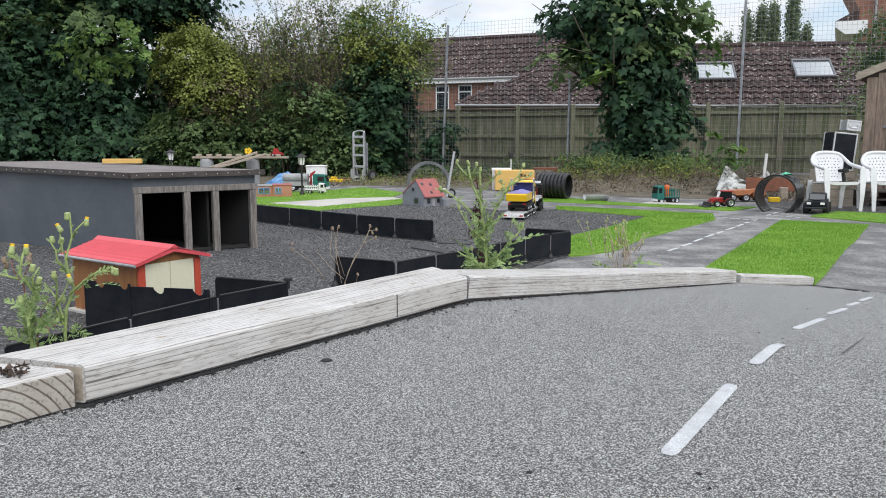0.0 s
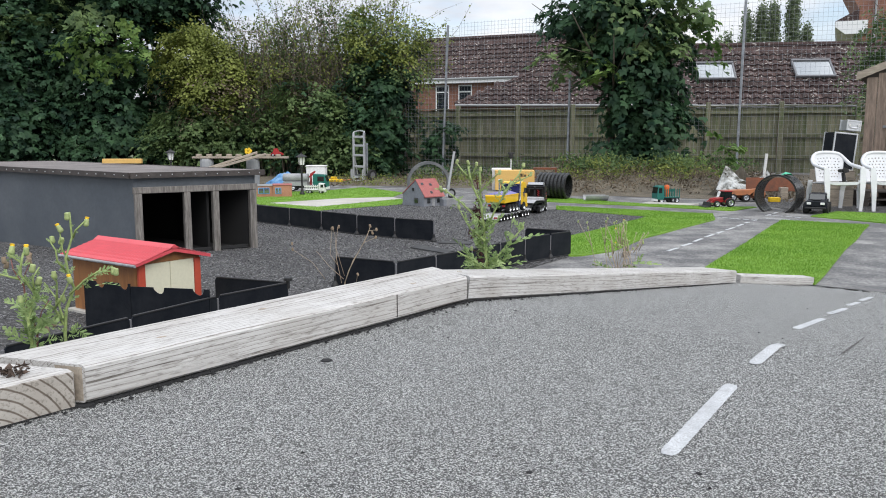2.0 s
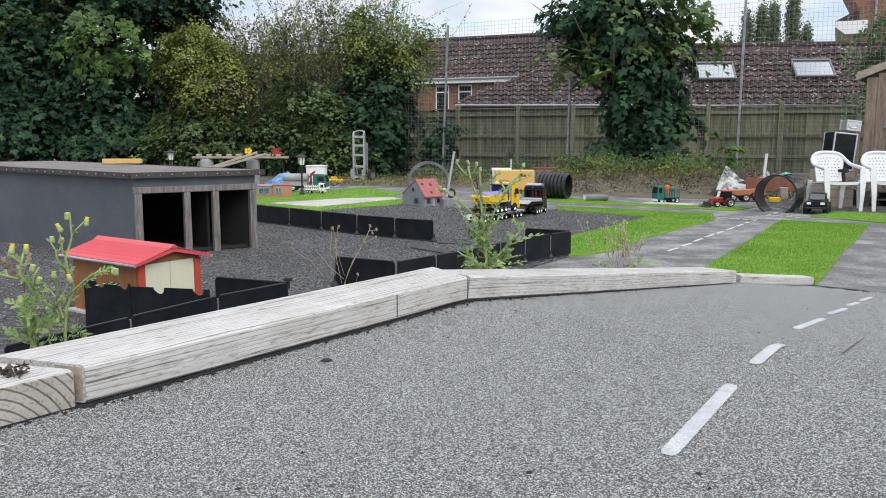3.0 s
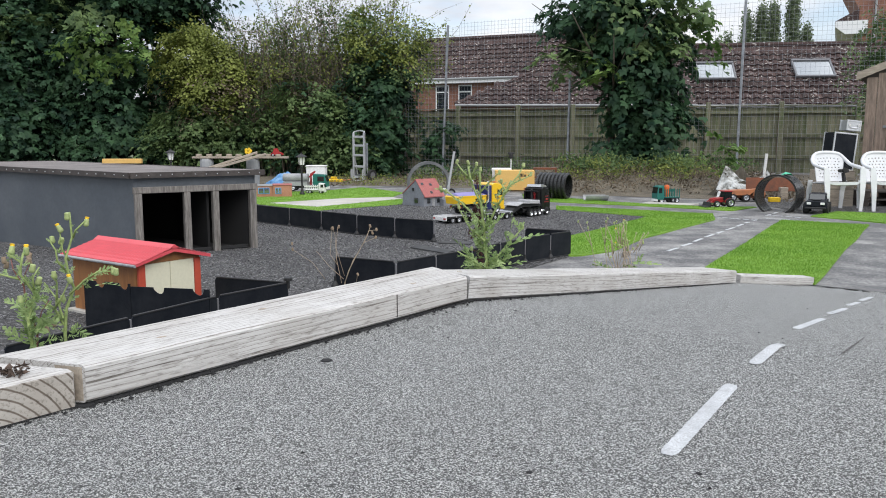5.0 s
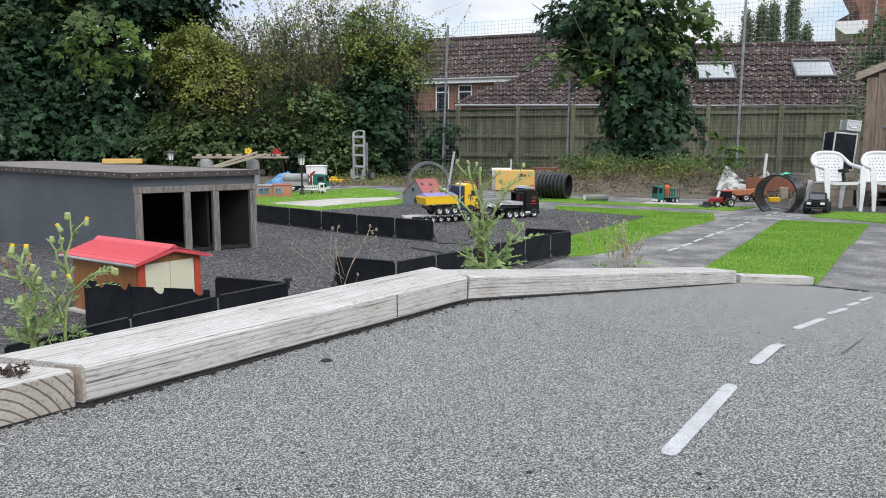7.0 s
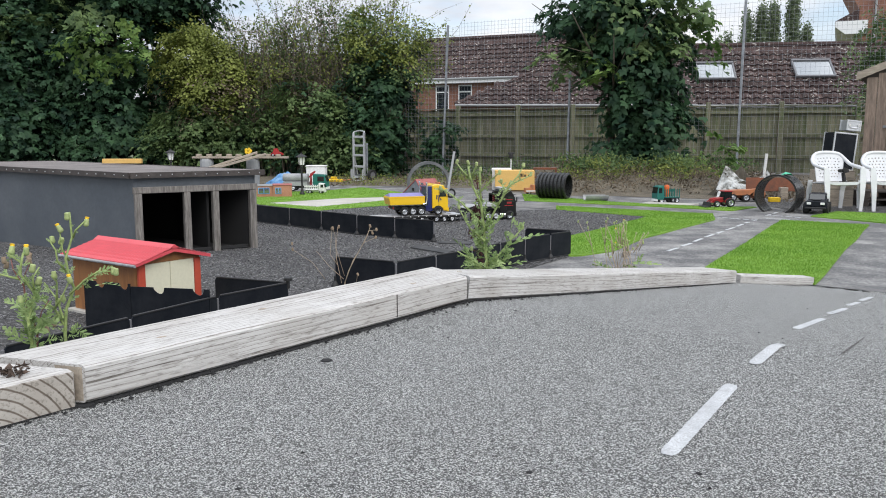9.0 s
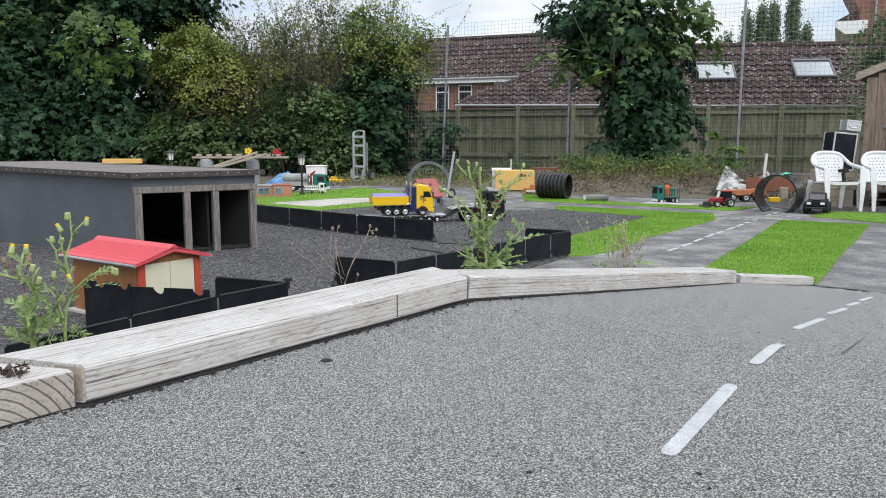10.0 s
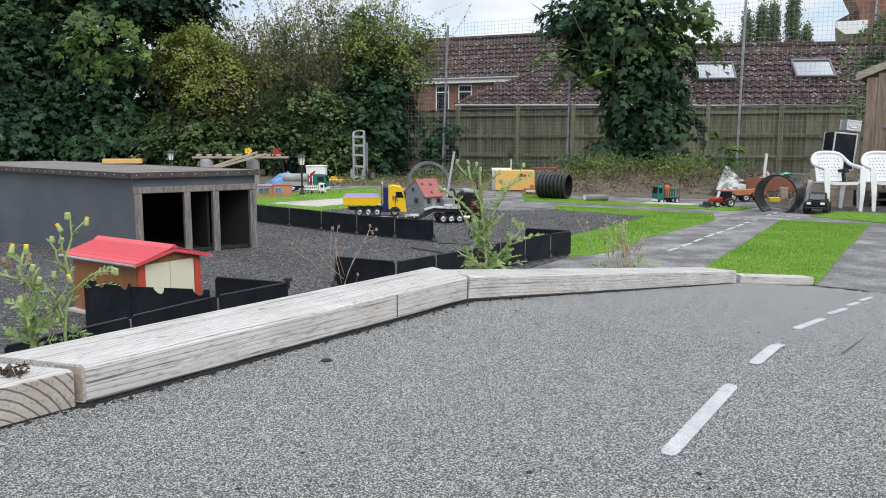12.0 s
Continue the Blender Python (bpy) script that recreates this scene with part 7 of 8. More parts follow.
def sack_truck():
    ob = thing("sack_truck", pose(-1.95, 18.6, 0.0, 0, 0, -40), "silver aluminium sack truck with black tyres", "sack truck")
    for x in (-.19, .16):
        part("upright", Mesh().box(x, -.02, .03, x + .045, .03, 1.10, .006), M["alu"], ob)
    for z in (.06, .30, .56, .78, .98):
        part("crossbar", Mesh().box(-.144, -.015, z, .159, .02, z + .05, .006), M["alu"], ob)
    part("handle", Mesh().tube([(-.17, .005, 1.101), (-.15, .03, 1.125), (0, .05, 1.15), (.165, .03, 1.125), (.18, .005, 1.101)], .016, 8), M["alu"], ob)
    part("toe_plate", Mesh().box(-.21, -.22, .005, .215, .0, .022, .004), M["alu"], ob)
    part("kick_plate", Mesh().box(-.25, -.03, .03, -.16, -.021, .26, .002), M["alu"], ob)
    part("kick_plate", Mesh().box(.13, -.03, .03, .215, -.021, .26, .002), M["alu"], ob)
    for x in (-.235, .31):
        w = part("tyre", Mesh().lathe([(.08, -.03), (.12, -.035), (.13, 0), (.12, .035), (.08, .03)], 20, pose(x, .12, .13, 0, 90, 0), closed=True), M["tyre"], ob)
        part("hub", Mesh().lathe([(0, -.02), (.08, -.02), (.08, .02), (0, .02)], 14, pose(x, .12, .13, 0, 90, 0)), M["frame_grey"], w)
    part("axle", Mesh().tube([(-.20, .12, .13), (.275, .12, .13)], .012, 8), M["galv"], ob)
    for x in (-.17, .18):
        part("brace", Mesh().tube([(x, .03, .62), (x, .12, .13)], .012, 6), M["alu"], ob)
    part("second_rail", Mesh().box(.205, .031, .3, .25, .06, .86, .005), M["galv"], ob)


sack_truck()
tool = thing("orange_tool", pose(-2.55, 17.9, 0.005, 0, 0, -12), "orange-yellow hand tool lying on the ground", "tool")
part("body", Mesh().box(0, -.05, 0, .34, .05, .07, .015).box(.05, -.03, .07, .18, .03, .12, .01), M["petal"], tool)
part("handle", Mesh().tube([(.34, 0, .04), (.52, 0, .06)], .015, 6), M["orange"], tool)


def trestle():
    ob = thing("plank_table", pose(-5.15, 16.6, 0), "low plank bench on white blocks with log slices on top", "bench")
    part("board", Mesh().box(0, -.12, .56, 1.95, .12, .60, .005), M["plank"], ob)
    for x in (.27, 1.22):
        part("block", Mesh().lathe([(.13, 0), (.14, .50), (.13, .555)], 12, pose(x, 0, 0)), M["gutter"], ob)
    for i in range(9):
        part("log_slice", Mesh().lathe([(.06, .601), (.065, .62), (.06, .65)], 10, pose(.12 + .205 * i, -.03 + .04 * (i % 2), 0)), M["plank"], ob)


trestle()
for x0, y0, z0, x1, y1, z1 in ((-4.75, 16.0, 0.36, -3.75, 16.25, 0.69), (-4.55, 15.75, 0.37, -3.52, 16.0, 0.66)):
    d = Vector((x1 - x0, y1 - y0, z1 - z0))
    ob = part("ramp_plank", Mesh().box(0, -.15, -.02, d.length, .15, .02, .004), M["plank"], m=Matrix.Translation((x0, y0, z0)) @ d.to_track_quat('X', 'Z').to_matrix().to_4x4())
    tagged(ob, "grey-brown plank sloping up to the bench", "plank", "sloping planks")
crate(pose(-4.35, 16.15, 0), 0.5, 0.4, 0.30, M["plank"], "low wooden box under the sloping planks")
toy = thing("yellow_toy", pose(-4.02, 16.62, 0.6), "yellow flower-shaped toy on the bench", "toy")
part("stalk", Mesh().tube([(0, 0, 0), (0, 0, .10)], .01, 6), M["chassis"], toy)
for i in range(5):
    a = 2 * math.pi * i / 5
    part("petal", Mesh().lathe([(0, -.012), (.03, -.01), (.034, 0), (.03, .01), (0, .012)], 8, pose(.05 * math.cos(a), 0, .11 + .038 * math.sin(a), 90, 0, 0)), M["petal"], toy)
red = thing("red_toy", pose(-3.42, 16.6, 0.60), "small red toy vehicle on the bench", "toy")
part("body", Mesh().prism([(-.12, .03), (.12, .03), (.12, .07), (.04, .09), (.0, .17), (-.06, .16), (-.08, .08), (-.12, .07)], -.05, .05), M["lamp_red"], red)
wheels(red, (-.08, .07), .06, .03, .025)

rngb = np.random.default_rng(8)


def heap(name, label, category, centre, size, mat, n=26):
    """A crumpled sheet: a folded, uneven surface over a low mound."""
    me = Mesh()
    for i in range(n + 1):
        for j in range(n + 1):
            u, v = i / n * 2 - 1, j / n * 2 - 1
            r = min(1.0, math.hypot(u, v))
            z = (1 - r ** 1.6) * size[2] * (0.75 + 0.5 * noise.noise((u * 2.2 + centre[0], v * 2.2, 3)))
            z += 0.22 * size[2] * abs(noise.noise((u * 6, v * 6, centre[1]))) * (1.05 - r)
            k = 1 + 0.18 * noise.noise((u * 3, v * 3, 9))
            me.v.append((u * size[0] * k, v * size[1] * k, max(0.002, z)))
    me.f = [(i * (n + 1) + j, (i + 1) * (n + 1) + j, (i + 1) * (n + 1) + j + 1, i * (n + 1) + j + 1) for i in range(n) for j in range(n)]
    ob = part(name, me, mat, m=pose(*centre))
    so = ob.modifiers.new("thickness", 'SOLIDIFY')
    so.thickness = 0.004
    return tagged(ob, label, category)


heap("blue_sheet", "crumpled blue plastic sheet in a heap", "sheet", (-3.40, 17.4, 0.005), (0.42, 0.30, 0.29), M["sky_blue"])
tagged(part("white_crate", Mesh().box(-.2, -.15, 0, .2, .15, .38, .012).box(-.21, -.16, .381, .21, .16, .41, .01), M["white_paint"], m=pose(-2.66, 16.9, 0)), "white plastic storage crate with a lid", "crate")


def draped(label, m, width, top, drop, mat, seed, n=30):
    """A torn sheet that hangs in folds from a sagging upper edge; top and drop are heights along it."""
    me = Mesh()
    for i in range(n + 1):
        u = i / n
        zt, zb = np.interp(u, [k / (len(top) - 1) for k in range(len(top))], top), np.interp(u, [k / (len(drop) - 1) for k in range(len(drop))], drop)
        zt += 0.03 * noise.noise((u * 9, seed, 0))
        zb += 0.05 * noise.noise((u * 11, seed, 5))
        for j in range(n + 1):
            v = j / n
            fold = 0.05 * noise.noise((u * 5 + v, v * 2.5, seed)) + 0.025 * abs(noise.noise((u * 13 - 3 * v, v * 5, seed)))
            me.v.append((u * width + 0.05 * noise.noise((u * 4, v * 4, seed + 7)) * v - 0.10 * v * (1 - u), -0.22 * v - fold, max(0.004, zt + (zb - zt) * v)))
    hole = np.random.default_rng(seed)
    gaps = {(int(a), int(b) + k) for a, b in hole.uniform(3, n - 4, (5, 2)) for k in range(2)}
    me.f = [(i * (n + 1) + j, (i + 1) * (n + 1) + j, (i + 1) * (n + 1) + j + 1, i * (n + 1) + j + 1) for i in range(n) for j in range(n) if (i, j) not in gaps]
    ob = part("torn_sheet", me, mat, m=m)
    ob.modifiers.new("thickness", 'SOLIDIFY').thickness = 0.003
    return tagged(ob, label, "sheet", "torn sheets")


draped("torn dirty grey-white plastic sheet sagging from a stake", pose(4.58, 13.35, 0), 0.82, (.22, .54, .44, .30, .25, .26, .32, .44), (.10, .10, .2, .26, .26, .26, .26, .28), M["cloth_white"], 3)
draped("torn white plastic sheet lying over garden waste", pose(4.48, 13.05, 0), 0.50, (.10, .22, .25, .24, .22), (.005, .005, .005, .005, .02), M["cloth_white"], 5)
heap("waste_heap", "low heap of brown garden waste under the sheets", "garden waste", (4.98, 13.62, 0.002), (0.42, 0.22, 0.52), M["bark"])
tagged(part("brown_board", Mesh().box(0, -.012, 0, .80, .012, .22, .004), M["rust"], m=pose(4.83, 12.75, 0.13, -8, 0, -2)), "red-brown board leaning behind the pipe ring", "board")
tagged(part("brick_support", Mesh().box(0, -.06, 0, .20, .06, .13, .006), M["concrete"], m=pose(4.90, 12.76, 0.0)), "concrete block under the brown board", "block")
tagged(part("brick_support", Mesh().box(0, -.06, 0, .12, .06, .20, .006), M["plank"], m=pose(5.34, 12.70, 0.0)), "short timber offcut standing by the board", "block")
tagged(part("white_stake", Mesh().tube([(0, 0, 0), (-.012, 0, .4), (.01, 0, .72)], .024, 8), M["white_paint"], m=pose(5.30, 13.2, 0)), "peeling white stake standing in the rubbish", "stake")
tagged(part("yellow_block", Mesh().box(0, -.05, 0, .16, .05, .07, .008), M["petal"], m=pose(4.98, 12.2, 0.005)), "small yellow block behind the ring", "block")
tagged(part("wood_beam", Mesh().box(0, -.03, 0, .37, .03, .045, .003), M["yellow_box"], m=pose(-3.32, 7.85, 0.722, 0, 0, 3)), "short yellow timber beam on the garage roof", "beam")
tagged(part("rubber_mat", Mesh().slab([(-0.288, 6.98), (0.028, 6.6), (0.10, 6.78), (-0.24, 7.16)], 0.006, 0.016), M["rubber"]), "flat grey plastic mat on the gravel", "mat", "flat mats")
tagged(part("rubber_mat", Mesh().slab([(-0.058, 7.30), (0.247, 7.20), (0.27, 7.36), (0.005, 7.46)], 0.006, 0.014), M["rubber"]), "flat dark plastic mat beside the barrier end", "mat", "flat mats")
pistol = thing("hand_controller", pose(5.37, 10.72, 0.385, 0, 0, 20), "black pistol-grip radio controller on the chair seat", "controller")
part("grip", Mesh().box(-.02, -.02, 0, .025, .02, .13, .008, pose(0, 0, 0, 0, -14, 0)), M["chassis"], pistol)
part("body", Mesh().box(-.10, -.03, .13, .05, .03, .175, .01), M["chassis"], pistol)
part("wheel", Mesh().lathe([(0, 0), (.035, 0), (.035, .03), (0, .03)], 14, pose(-.05, -.031, .16, 90, 0, 0)), M["tyre"], pistol)
part("foot", Mesh().box(-.05, -.04, -.001, .05, .04, .012, .004), M["chassis"], pistol)
part("aerial", Mesh().tube([(.02, 0, .176), (.05, 0, .20), (.01, 0, .22)], .006, 5), M["chassis"], pistol)

# ---- weeds behind the timbers ----


def pinnate(mesh, base, tip, width, rng, pairs=4):
    """A deeply lobed leaf: a rib with pairs of blunt lobes and a lobe at its tip, drooping a little."""
    base, tip = Vector(base), Vector(tip)
    rib = tip - base
    L, rn = rib.length, rib.normalized()
    side = rn.cross(Vector((rng.normal() * 0.5, rng.normal() * 0.7 - 0.3, 1.0))).normalized()
    nrm = side.cross(rn).normalized()
    h = L / pairs * 0.40

    def at(t):
        return base + rib * t - nrm * (0.22 * L * (t - 0.3) ** 2)
    for i in range(pairs):
        t = (i + 0.6) / (pairs + 0.5)
        p, q, ln = at(t), at(min(1.0, t + 1.0 / pairs)), width * (0.45 + 0.65 * math.sin(math.pi * min(1, t + 0.1))) * rng.uniform(0.8, 1.2)
        w = side * width * 0.10
        mesh.add([p - w, p + w, q + w, q - w], [(0, 1, 2, 3)])
        for sgn in (-1, 1):
            d = side * sgn * rng.uniform(0.5, 0.95) + rn * rng.uniform(0.3, 0.9) + nrm * rng.uniform(-0.3, 0.6)
            m1, e = p + d * ln * 0.55, p + d * ln
            mesh.add([p - rn * h * 0.5, m1 - rn * h * 0.9, e - rn * h * 0.3, e + rn * h * 0.4, m1 + rn * h * 0.9, p + rn * h * 0.5], [(0, 1, 4, 5), (1, 2, 3, 4)])
    p, e = at(0.9), at(1.0) + rn * width * 0.35
    mesh.add([p, p.lerp(e, .5) + side * width * 0.3, e, p.lerp(e, .5) - side * width * 0.3], [(0, 1, 2, 3)])


def weed(m, label, stems, heads, leaf_lines, seed, stem_r=0.005, stem_mat=None, bud_mat=None, bud=0.010, flowers=(), spacing=0.0, leaf=0.04):
    """A weed from branching stems, heads at stem tips, lobed leaves along lines and small ones along its stems."""
    rng = np.random.default_rng(seed)
    ob = thing("tall_weed", m, label, "weed", "weeds by the timbers")
    blades = Mesh()
    for k, st in enumerate(stems):
        pts = [Vector((x, y, z)) for x, y, z in st]
        r = stem_r if k == 0 else stem_r * 0.62
        part("stem", Mesh().tube(pts, [r * (1 - 0.5 * i / (len(pts) - 1)) for i in range(len(pts))], 6), stem_mat or M["weed_stem"], ob, smooth=True)
        if spacing:
            for a, b in zip(pts, pts[1:]):
                d = b - a
                for _ in range(max(1, int(d.length / spacing))):
                    p = a.lerp(b, rng.random())
                    if p.z < -0.02:
                        continue
                    ln = leaf * rng.uniform(0.6, 1.25) * max(0.35, 1.15 - 2.2 * p.z)
                    out = (d.normalized() * 0.6 + Vector(rng.normal(size=3) * 0.75)).normalized()
                    pinnate(blades, p, p + out * ln, ln * 0.30, rng)
    for k, (x, y, z) in enumerate(heads):
        d = Vector((rng.normal() * .25, rng.normal() * .25, 1))
        q = Matrix.Translation((x, y, z)) @ d.to_track_quat('Z', 'Y').to_matrix().to_4x4()
        h = part("bud", Mesh().lathe([(bud * .25, -bud * 1.5), (bud * .75, -bud * 1.25), (bud * .88, -bud * .6), (bud * .72, bud * .35), (bud * .78, bud * .75), (bud * .55, bud * .95), (0, bud * .9)], 9, q), bud_mat or M["bud"], ob, smooth=True)
        if k in flowers:
            fl = Mesh()
            for i in range(9):
                a = 2 * math.pi * i / 9
                fl.box(.0, -bud * .2, 0, bud * .85, bud * .2, bud * .3, 0, q @ pose(0, 0, bud * .9, 0, -35, math.degrees(a)))
            fl.lathe([(bud * .6, bud * .9), (bud * .5, bud * 1.35), (0, bud * 1.4)], 8, q)
            part("petals", fl, M["petal"], h, "yellow petals")
    for (a, b, w) in leaf_lines:
        a, b = Vector(a), Vector(b)
        for t in (0.0, 0.3, 0.6):
            p = a.lerp(b, t)
            pinnate(blades, p, p + (b - a) * 0.45 + Vector(rng.normal(size=3) * 0.25 * (b - a).length), w * 0.62, rng)
    if blades.f:
        part("leaves", blades, M["weed_leaf"], ob)["kind"] = "stuff"
    return ob


def k1(x, y):      # plant beside the hut, in an upright plane, placed to fit the camera's view
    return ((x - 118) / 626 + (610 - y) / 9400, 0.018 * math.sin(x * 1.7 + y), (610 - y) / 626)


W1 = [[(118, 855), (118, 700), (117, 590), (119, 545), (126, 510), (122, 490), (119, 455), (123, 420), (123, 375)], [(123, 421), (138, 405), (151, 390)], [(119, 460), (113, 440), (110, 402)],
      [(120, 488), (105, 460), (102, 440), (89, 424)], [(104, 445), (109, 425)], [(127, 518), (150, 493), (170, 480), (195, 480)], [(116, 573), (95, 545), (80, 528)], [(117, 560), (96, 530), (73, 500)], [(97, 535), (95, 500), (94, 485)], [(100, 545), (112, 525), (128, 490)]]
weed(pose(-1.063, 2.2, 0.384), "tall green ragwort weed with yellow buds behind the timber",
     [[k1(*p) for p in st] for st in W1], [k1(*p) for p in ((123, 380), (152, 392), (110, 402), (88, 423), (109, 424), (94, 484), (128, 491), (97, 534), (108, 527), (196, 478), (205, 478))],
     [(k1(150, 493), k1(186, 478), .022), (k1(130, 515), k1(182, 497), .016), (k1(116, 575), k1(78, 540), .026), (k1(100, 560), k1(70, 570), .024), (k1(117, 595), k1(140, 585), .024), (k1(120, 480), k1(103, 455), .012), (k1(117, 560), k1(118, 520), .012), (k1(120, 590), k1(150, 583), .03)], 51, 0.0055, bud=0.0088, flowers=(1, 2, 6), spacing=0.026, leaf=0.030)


# k2 to k6 set out the other weeds likewise, to fit the view
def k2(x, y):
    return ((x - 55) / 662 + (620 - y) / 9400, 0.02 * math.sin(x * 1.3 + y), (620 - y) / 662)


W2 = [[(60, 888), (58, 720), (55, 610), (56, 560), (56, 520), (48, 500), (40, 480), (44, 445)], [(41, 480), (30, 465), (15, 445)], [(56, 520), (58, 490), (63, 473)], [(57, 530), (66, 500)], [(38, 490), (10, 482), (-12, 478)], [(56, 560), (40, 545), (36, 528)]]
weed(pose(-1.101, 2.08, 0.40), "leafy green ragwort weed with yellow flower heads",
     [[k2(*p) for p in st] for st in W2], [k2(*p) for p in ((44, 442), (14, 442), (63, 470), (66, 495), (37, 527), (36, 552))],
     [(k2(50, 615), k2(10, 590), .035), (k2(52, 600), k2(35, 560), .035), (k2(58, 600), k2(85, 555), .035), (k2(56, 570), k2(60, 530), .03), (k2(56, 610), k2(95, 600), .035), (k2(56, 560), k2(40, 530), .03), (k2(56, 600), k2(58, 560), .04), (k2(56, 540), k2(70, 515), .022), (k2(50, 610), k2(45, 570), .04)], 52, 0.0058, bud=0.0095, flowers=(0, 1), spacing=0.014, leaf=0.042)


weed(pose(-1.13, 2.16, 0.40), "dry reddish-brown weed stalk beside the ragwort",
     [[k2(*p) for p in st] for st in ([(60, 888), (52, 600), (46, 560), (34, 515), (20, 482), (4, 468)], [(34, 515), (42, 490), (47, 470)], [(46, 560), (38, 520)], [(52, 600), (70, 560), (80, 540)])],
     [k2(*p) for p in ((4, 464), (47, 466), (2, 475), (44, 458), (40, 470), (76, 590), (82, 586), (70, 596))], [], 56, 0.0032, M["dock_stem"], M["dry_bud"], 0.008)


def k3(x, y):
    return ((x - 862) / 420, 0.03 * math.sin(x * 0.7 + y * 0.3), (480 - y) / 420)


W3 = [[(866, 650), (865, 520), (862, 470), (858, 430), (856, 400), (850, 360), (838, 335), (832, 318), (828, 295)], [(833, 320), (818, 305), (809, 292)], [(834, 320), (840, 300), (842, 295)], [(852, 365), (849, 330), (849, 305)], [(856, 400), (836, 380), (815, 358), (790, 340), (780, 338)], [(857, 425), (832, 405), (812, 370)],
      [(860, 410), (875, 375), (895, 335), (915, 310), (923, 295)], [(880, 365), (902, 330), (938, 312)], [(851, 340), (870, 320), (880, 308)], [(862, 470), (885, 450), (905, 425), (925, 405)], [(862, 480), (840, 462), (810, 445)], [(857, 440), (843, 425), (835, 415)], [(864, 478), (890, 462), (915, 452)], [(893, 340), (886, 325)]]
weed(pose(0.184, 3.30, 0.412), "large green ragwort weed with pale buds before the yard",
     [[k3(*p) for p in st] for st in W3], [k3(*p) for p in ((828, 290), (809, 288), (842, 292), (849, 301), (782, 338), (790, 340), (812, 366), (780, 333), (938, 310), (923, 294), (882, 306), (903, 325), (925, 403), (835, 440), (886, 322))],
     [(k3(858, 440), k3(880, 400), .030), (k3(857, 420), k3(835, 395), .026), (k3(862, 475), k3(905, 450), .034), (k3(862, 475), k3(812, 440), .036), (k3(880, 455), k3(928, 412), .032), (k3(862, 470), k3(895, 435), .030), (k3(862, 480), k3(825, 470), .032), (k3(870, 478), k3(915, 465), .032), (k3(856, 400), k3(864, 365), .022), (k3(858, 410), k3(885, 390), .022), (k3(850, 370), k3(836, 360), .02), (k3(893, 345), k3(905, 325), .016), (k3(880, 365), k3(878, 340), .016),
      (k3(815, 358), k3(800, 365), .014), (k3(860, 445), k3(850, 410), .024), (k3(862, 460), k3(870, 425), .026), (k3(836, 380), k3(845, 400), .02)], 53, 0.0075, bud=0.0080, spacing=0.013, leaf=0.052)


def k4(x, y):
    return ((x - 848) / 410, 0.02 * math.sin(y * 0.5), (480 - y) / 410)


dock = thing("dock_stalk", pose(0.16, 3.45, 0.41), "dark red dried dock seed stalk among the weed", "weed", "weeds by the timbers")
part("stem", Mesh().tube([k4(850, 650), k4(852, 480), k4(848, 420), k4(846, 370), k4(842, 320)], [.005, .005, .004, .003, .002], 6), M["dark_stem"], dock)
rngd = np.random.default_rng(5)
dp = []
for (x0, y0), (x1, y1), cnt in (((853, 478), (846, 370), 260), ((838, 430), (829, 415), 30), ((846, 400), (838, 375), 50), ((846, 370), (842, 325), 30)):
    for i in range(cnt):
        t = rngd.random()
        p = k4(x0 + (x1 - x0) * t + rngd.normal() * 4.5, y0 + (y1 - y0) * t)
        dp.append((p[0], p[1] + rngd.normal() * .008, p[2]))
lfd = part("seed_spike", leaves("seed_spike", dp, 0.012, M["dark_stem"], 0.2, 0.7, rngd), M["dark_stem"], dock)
lfd["kind"] = "stuff"


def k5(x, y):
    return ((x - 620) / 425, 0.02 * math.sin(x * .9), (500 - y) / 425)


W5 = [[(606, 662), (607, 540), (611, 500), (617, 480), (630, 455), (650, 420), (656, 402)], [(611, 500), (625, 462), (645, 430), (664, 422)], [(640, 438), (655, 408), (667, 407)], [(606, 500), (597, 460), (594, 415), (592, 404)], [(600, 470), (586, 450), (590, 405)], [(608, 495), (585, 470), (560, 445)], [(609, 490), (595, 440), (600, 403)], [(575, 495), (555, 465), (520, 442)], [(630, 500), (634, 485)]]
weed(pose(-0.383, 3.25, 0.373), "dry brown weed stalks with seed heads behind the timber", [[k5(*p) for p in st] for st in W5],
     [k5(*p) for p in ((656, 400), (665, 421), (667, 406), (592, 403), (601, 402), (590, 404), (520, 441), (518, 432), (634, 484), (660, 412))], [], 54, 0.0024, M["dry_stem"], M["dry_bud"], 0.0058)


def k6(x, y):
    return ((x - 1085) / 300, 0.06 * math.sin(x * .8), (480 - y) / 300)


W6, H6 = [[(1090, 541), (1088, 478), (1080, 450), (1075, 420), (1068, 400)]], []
rng6 = np.random.default_rng(17)
for i in range(16):
    bx = rng6.uniform(1050, 1125)
    tx, ty = bx + rng6.uniform(-25, 25), rng6.uniform(392, 450)
    W6.append([(1088, 540), (bx, 478), ((bx + tx) / 2 + rng6.uniform(-6, 6), (478 + ty) / 2), (tx, ty)])
    H6.append((tx, ty))
    for _ in range(2):
        qx, qy = tx + rng6.uniform(-16, 16), ty + rng6.uniform(-8, 14)
        W6.append([((bx + tx) / 2, (478 + ty) / 2), (qx, qy)])
        H6.append((qx, qy))
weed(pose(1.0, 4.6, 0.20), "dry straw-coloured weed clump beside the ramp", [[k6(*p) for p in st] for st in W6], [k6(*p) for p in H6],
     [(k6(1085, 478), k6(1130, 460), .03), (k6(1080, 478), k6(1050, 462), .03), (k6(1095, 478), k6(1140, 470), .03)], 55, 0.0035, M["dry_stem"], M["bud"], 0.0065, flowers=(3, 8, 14))

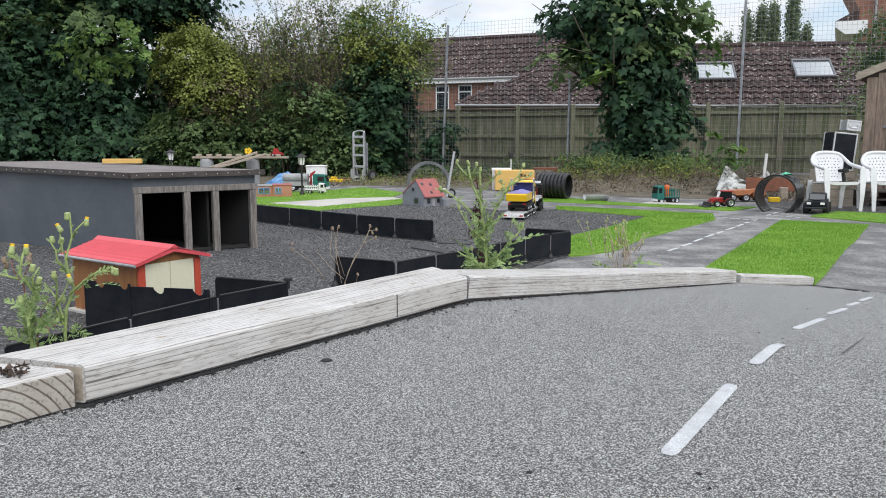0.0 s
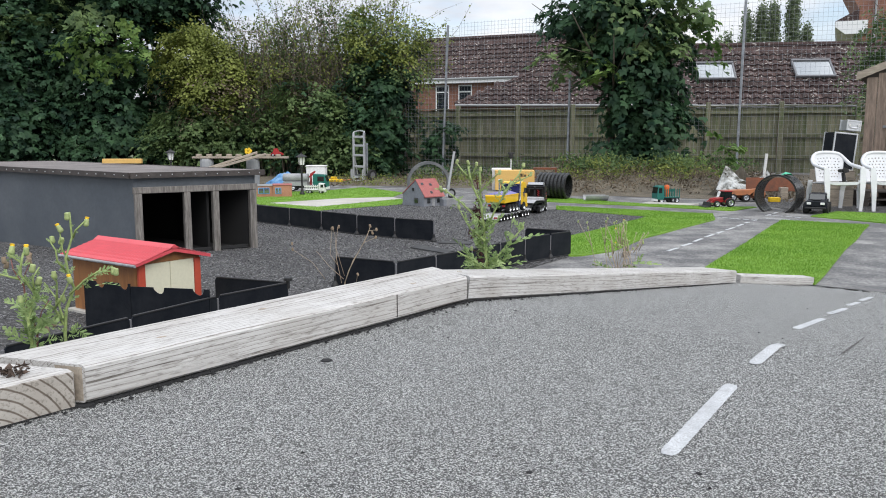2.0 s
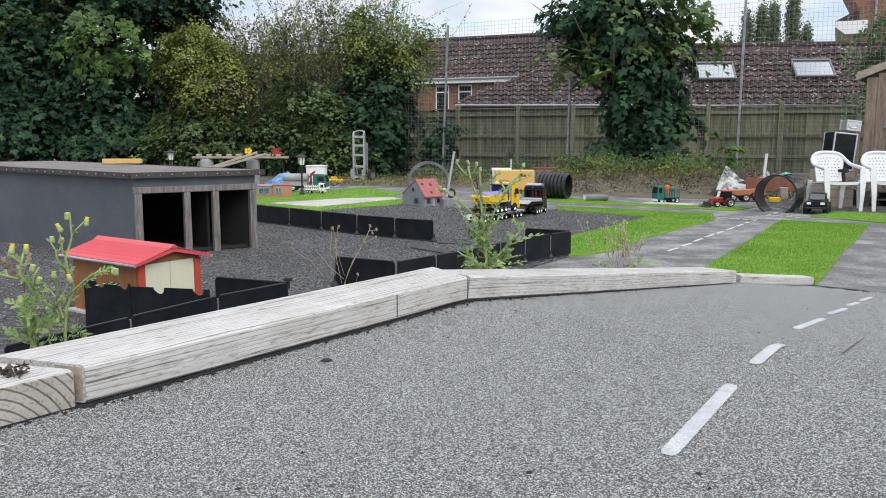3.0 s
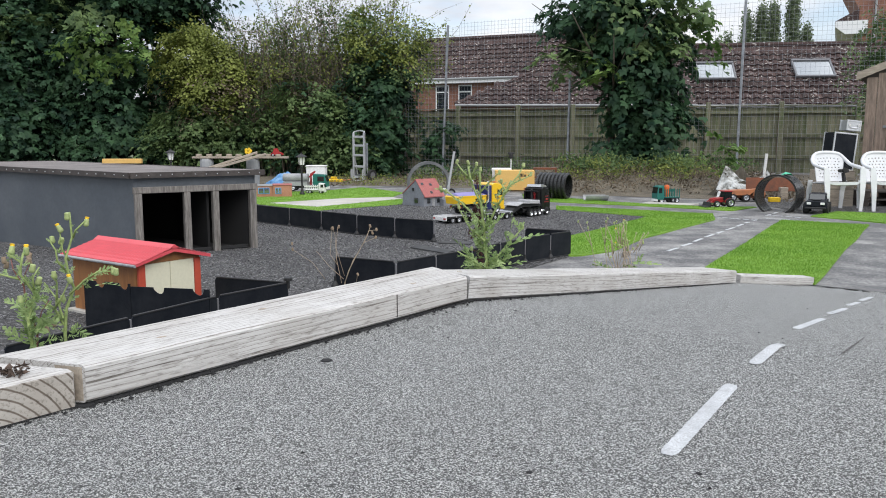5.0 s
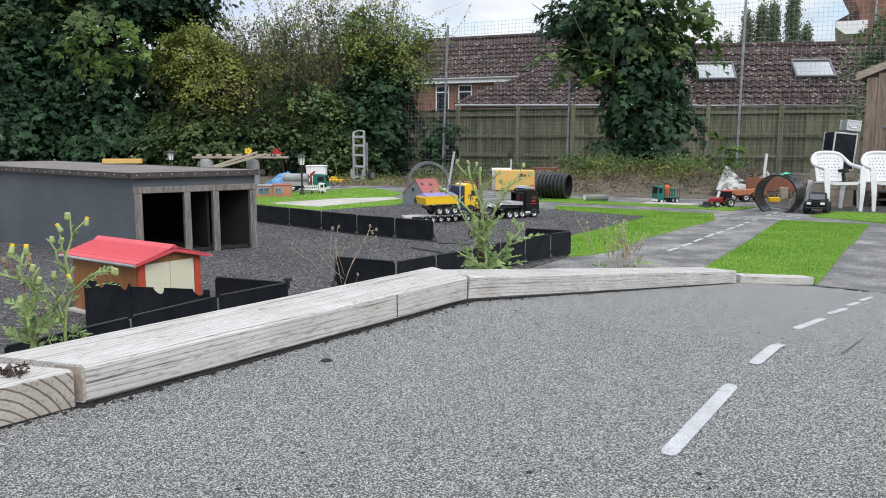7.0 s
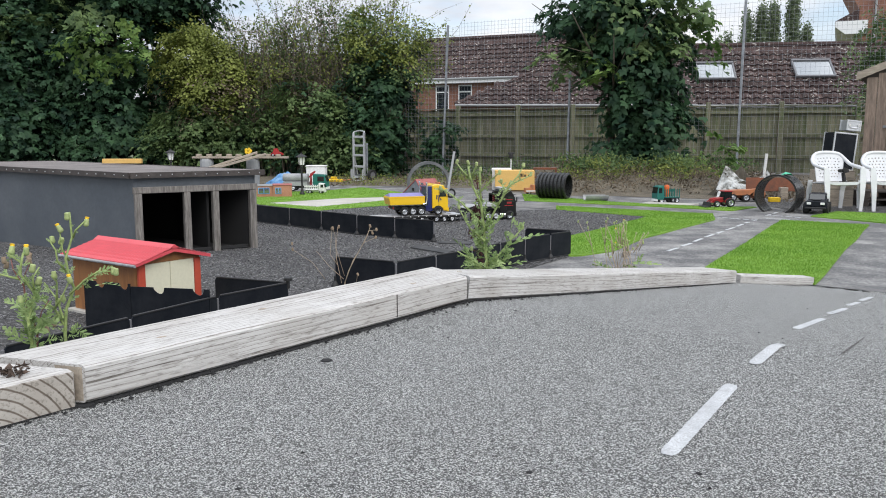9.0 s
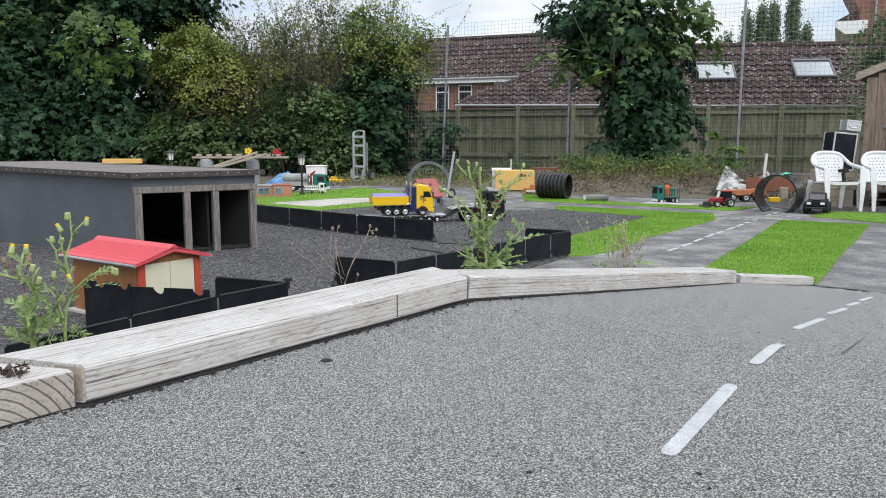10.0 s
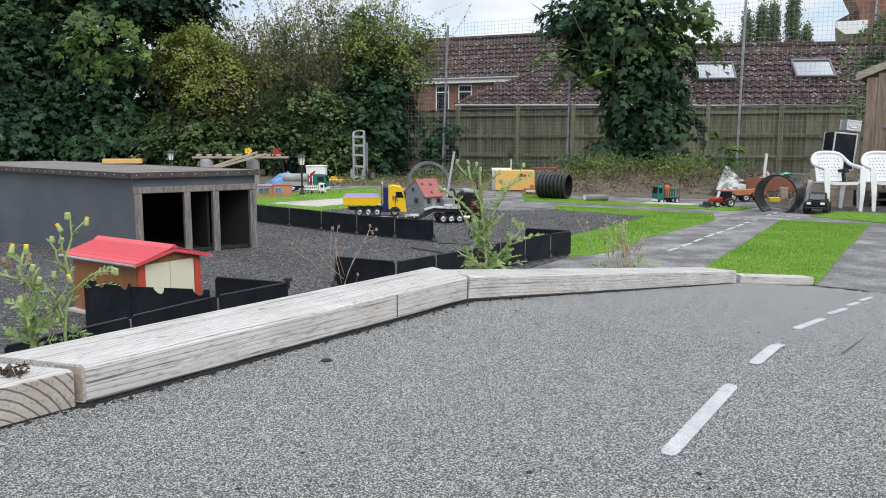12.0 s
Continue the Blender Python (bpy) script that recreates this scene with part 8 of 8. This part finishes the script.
moss_rng = np.random.default_rng(6)
moss = [(-0.862 + 0.016 * moss_rng.normal(), 1.545 + 0.014 * moss_rng.normal(), 0.497 + 0.014 * moss_rng.random()) for _ in range(70)]
moss += [(-0.845 + 0.006 * moss_rng.normal(), 1.512 + 0.003 * moss_rng.normal(), 0.49 - 0.05 * moss_rng.random()) for _ in range(30)]
tagged(part("dried_moss", leaves("dried_moss", moss, 0.016, M["dry_moss"], 0.1, 0.4, moss_rng), M["dry_moss"]), "clump of dried brown moss on the timber end", "moss", kind="stuff")
tagged(part("white_plank", Mesh().box(-.35, -.06, 0, .35, .06, .05, .004), M["white_paint"], m=pose(-0.30, 14.7, 0.005, 0, 0, -3)), "white plank lying behind the model house", "plank")


def motions():
    """The tractor unit backs the loaded trailer round onto the gravel; the wheels roll."""
    T = [0, 2, 3.2, 4.8, 6, 7.2, 8.8, 10.5, 12]
    X = [0.952, 0.635, 0.40, 0.085, -0.145, -0.393, -0.728, -1.062, -1.30]      # rear corner, towards the camera
    Y = [9.38, 9.13, 9.03, 8.99, 8.98, 8.98, 8.96, 8.97, 9.0]
    A = [74.5, 62, 54.0, 40, 33.5, 26.5, 20, 10, 4]                      # heading of the trailer
    B = [80, 73, 66, 54, 43, 30, 20, 13, 12]                                # heading of the tractor unit

    def smooth(table, t):
        i = max(0, min(len(T) - 2, sum(1 for q in T[1:] if q <= t)))
        h = T[i + 1] - T[i]
        k = (t - T[i]) / h

        def slope(j):
            lo, hi = max(j - 1, 0), min(j + 1, len(T) - 1)
            return (table[hi] - table[lo]) / (T[hi] - T[lo])
        return ((2 * k ** 3 - 3 * k ** 2 + 1) * table[i] + (k ** 3 - 2 * k ** 2 + k) * h * slope(i)
                + (3 * k ** 2 - 2 * k ** 3) * table[i + 1] + (k ** 3 - k ** 2) * h * slope(i + 1))

    rows = {"trailer": [], "tractor": [], "truck": []}
    roll = {"trailer": [], "tractor": []}
    last, gone = {}, {"trailer": 0.0, "tractor": 0.0}
    for i in range(49):
        t = i * 0.25
        a, b = radians(smooth(A, t)), smooth(B, t)
        along = Vector((math.cos(a), math.sin(a), 0))
        left = Vector((-along.y, along.x, 0))
        rear = Vector((smooth(X, t), smooth(Y, t), 0.006)) + left * 0.125
        hitch = rear + along * 1.385
        rows["trailer"].append((t, pose(*rear, 0, 0, math.degrees(a))))
        rows["tractor"].append((t, pose(*hitch, 0, 0, b)))
        rows["truck"].append((t, pose(*(rear + along * 0.155 + Vector((0, 0, 0.0825))), 0, 0, math.degrees(a))))
        for key, p in (("trailer", rear + along * 0.5), ("tractor", hitch)):
            if key in last:
                gone[key] += (p - last[key]).length
            last[key] = p
            roll[key].append((t, gone[key]))
    walk(trailer, rows["trailer"])
    walk(tractor, rows["tractor"])
    walk(truck, rows["truck"])
    for key, group, r in (("trailer", trailer_wheels, trailer_r), ("tractor", tractor_wheels, tractor_r)):
        for w in group:
            home = w.matrix_basis.translation.copy()
            walk(w, [(t, pose(*home, 0, -math.degrees(d / r), 0)) for t, d in roll[key]])


motions()
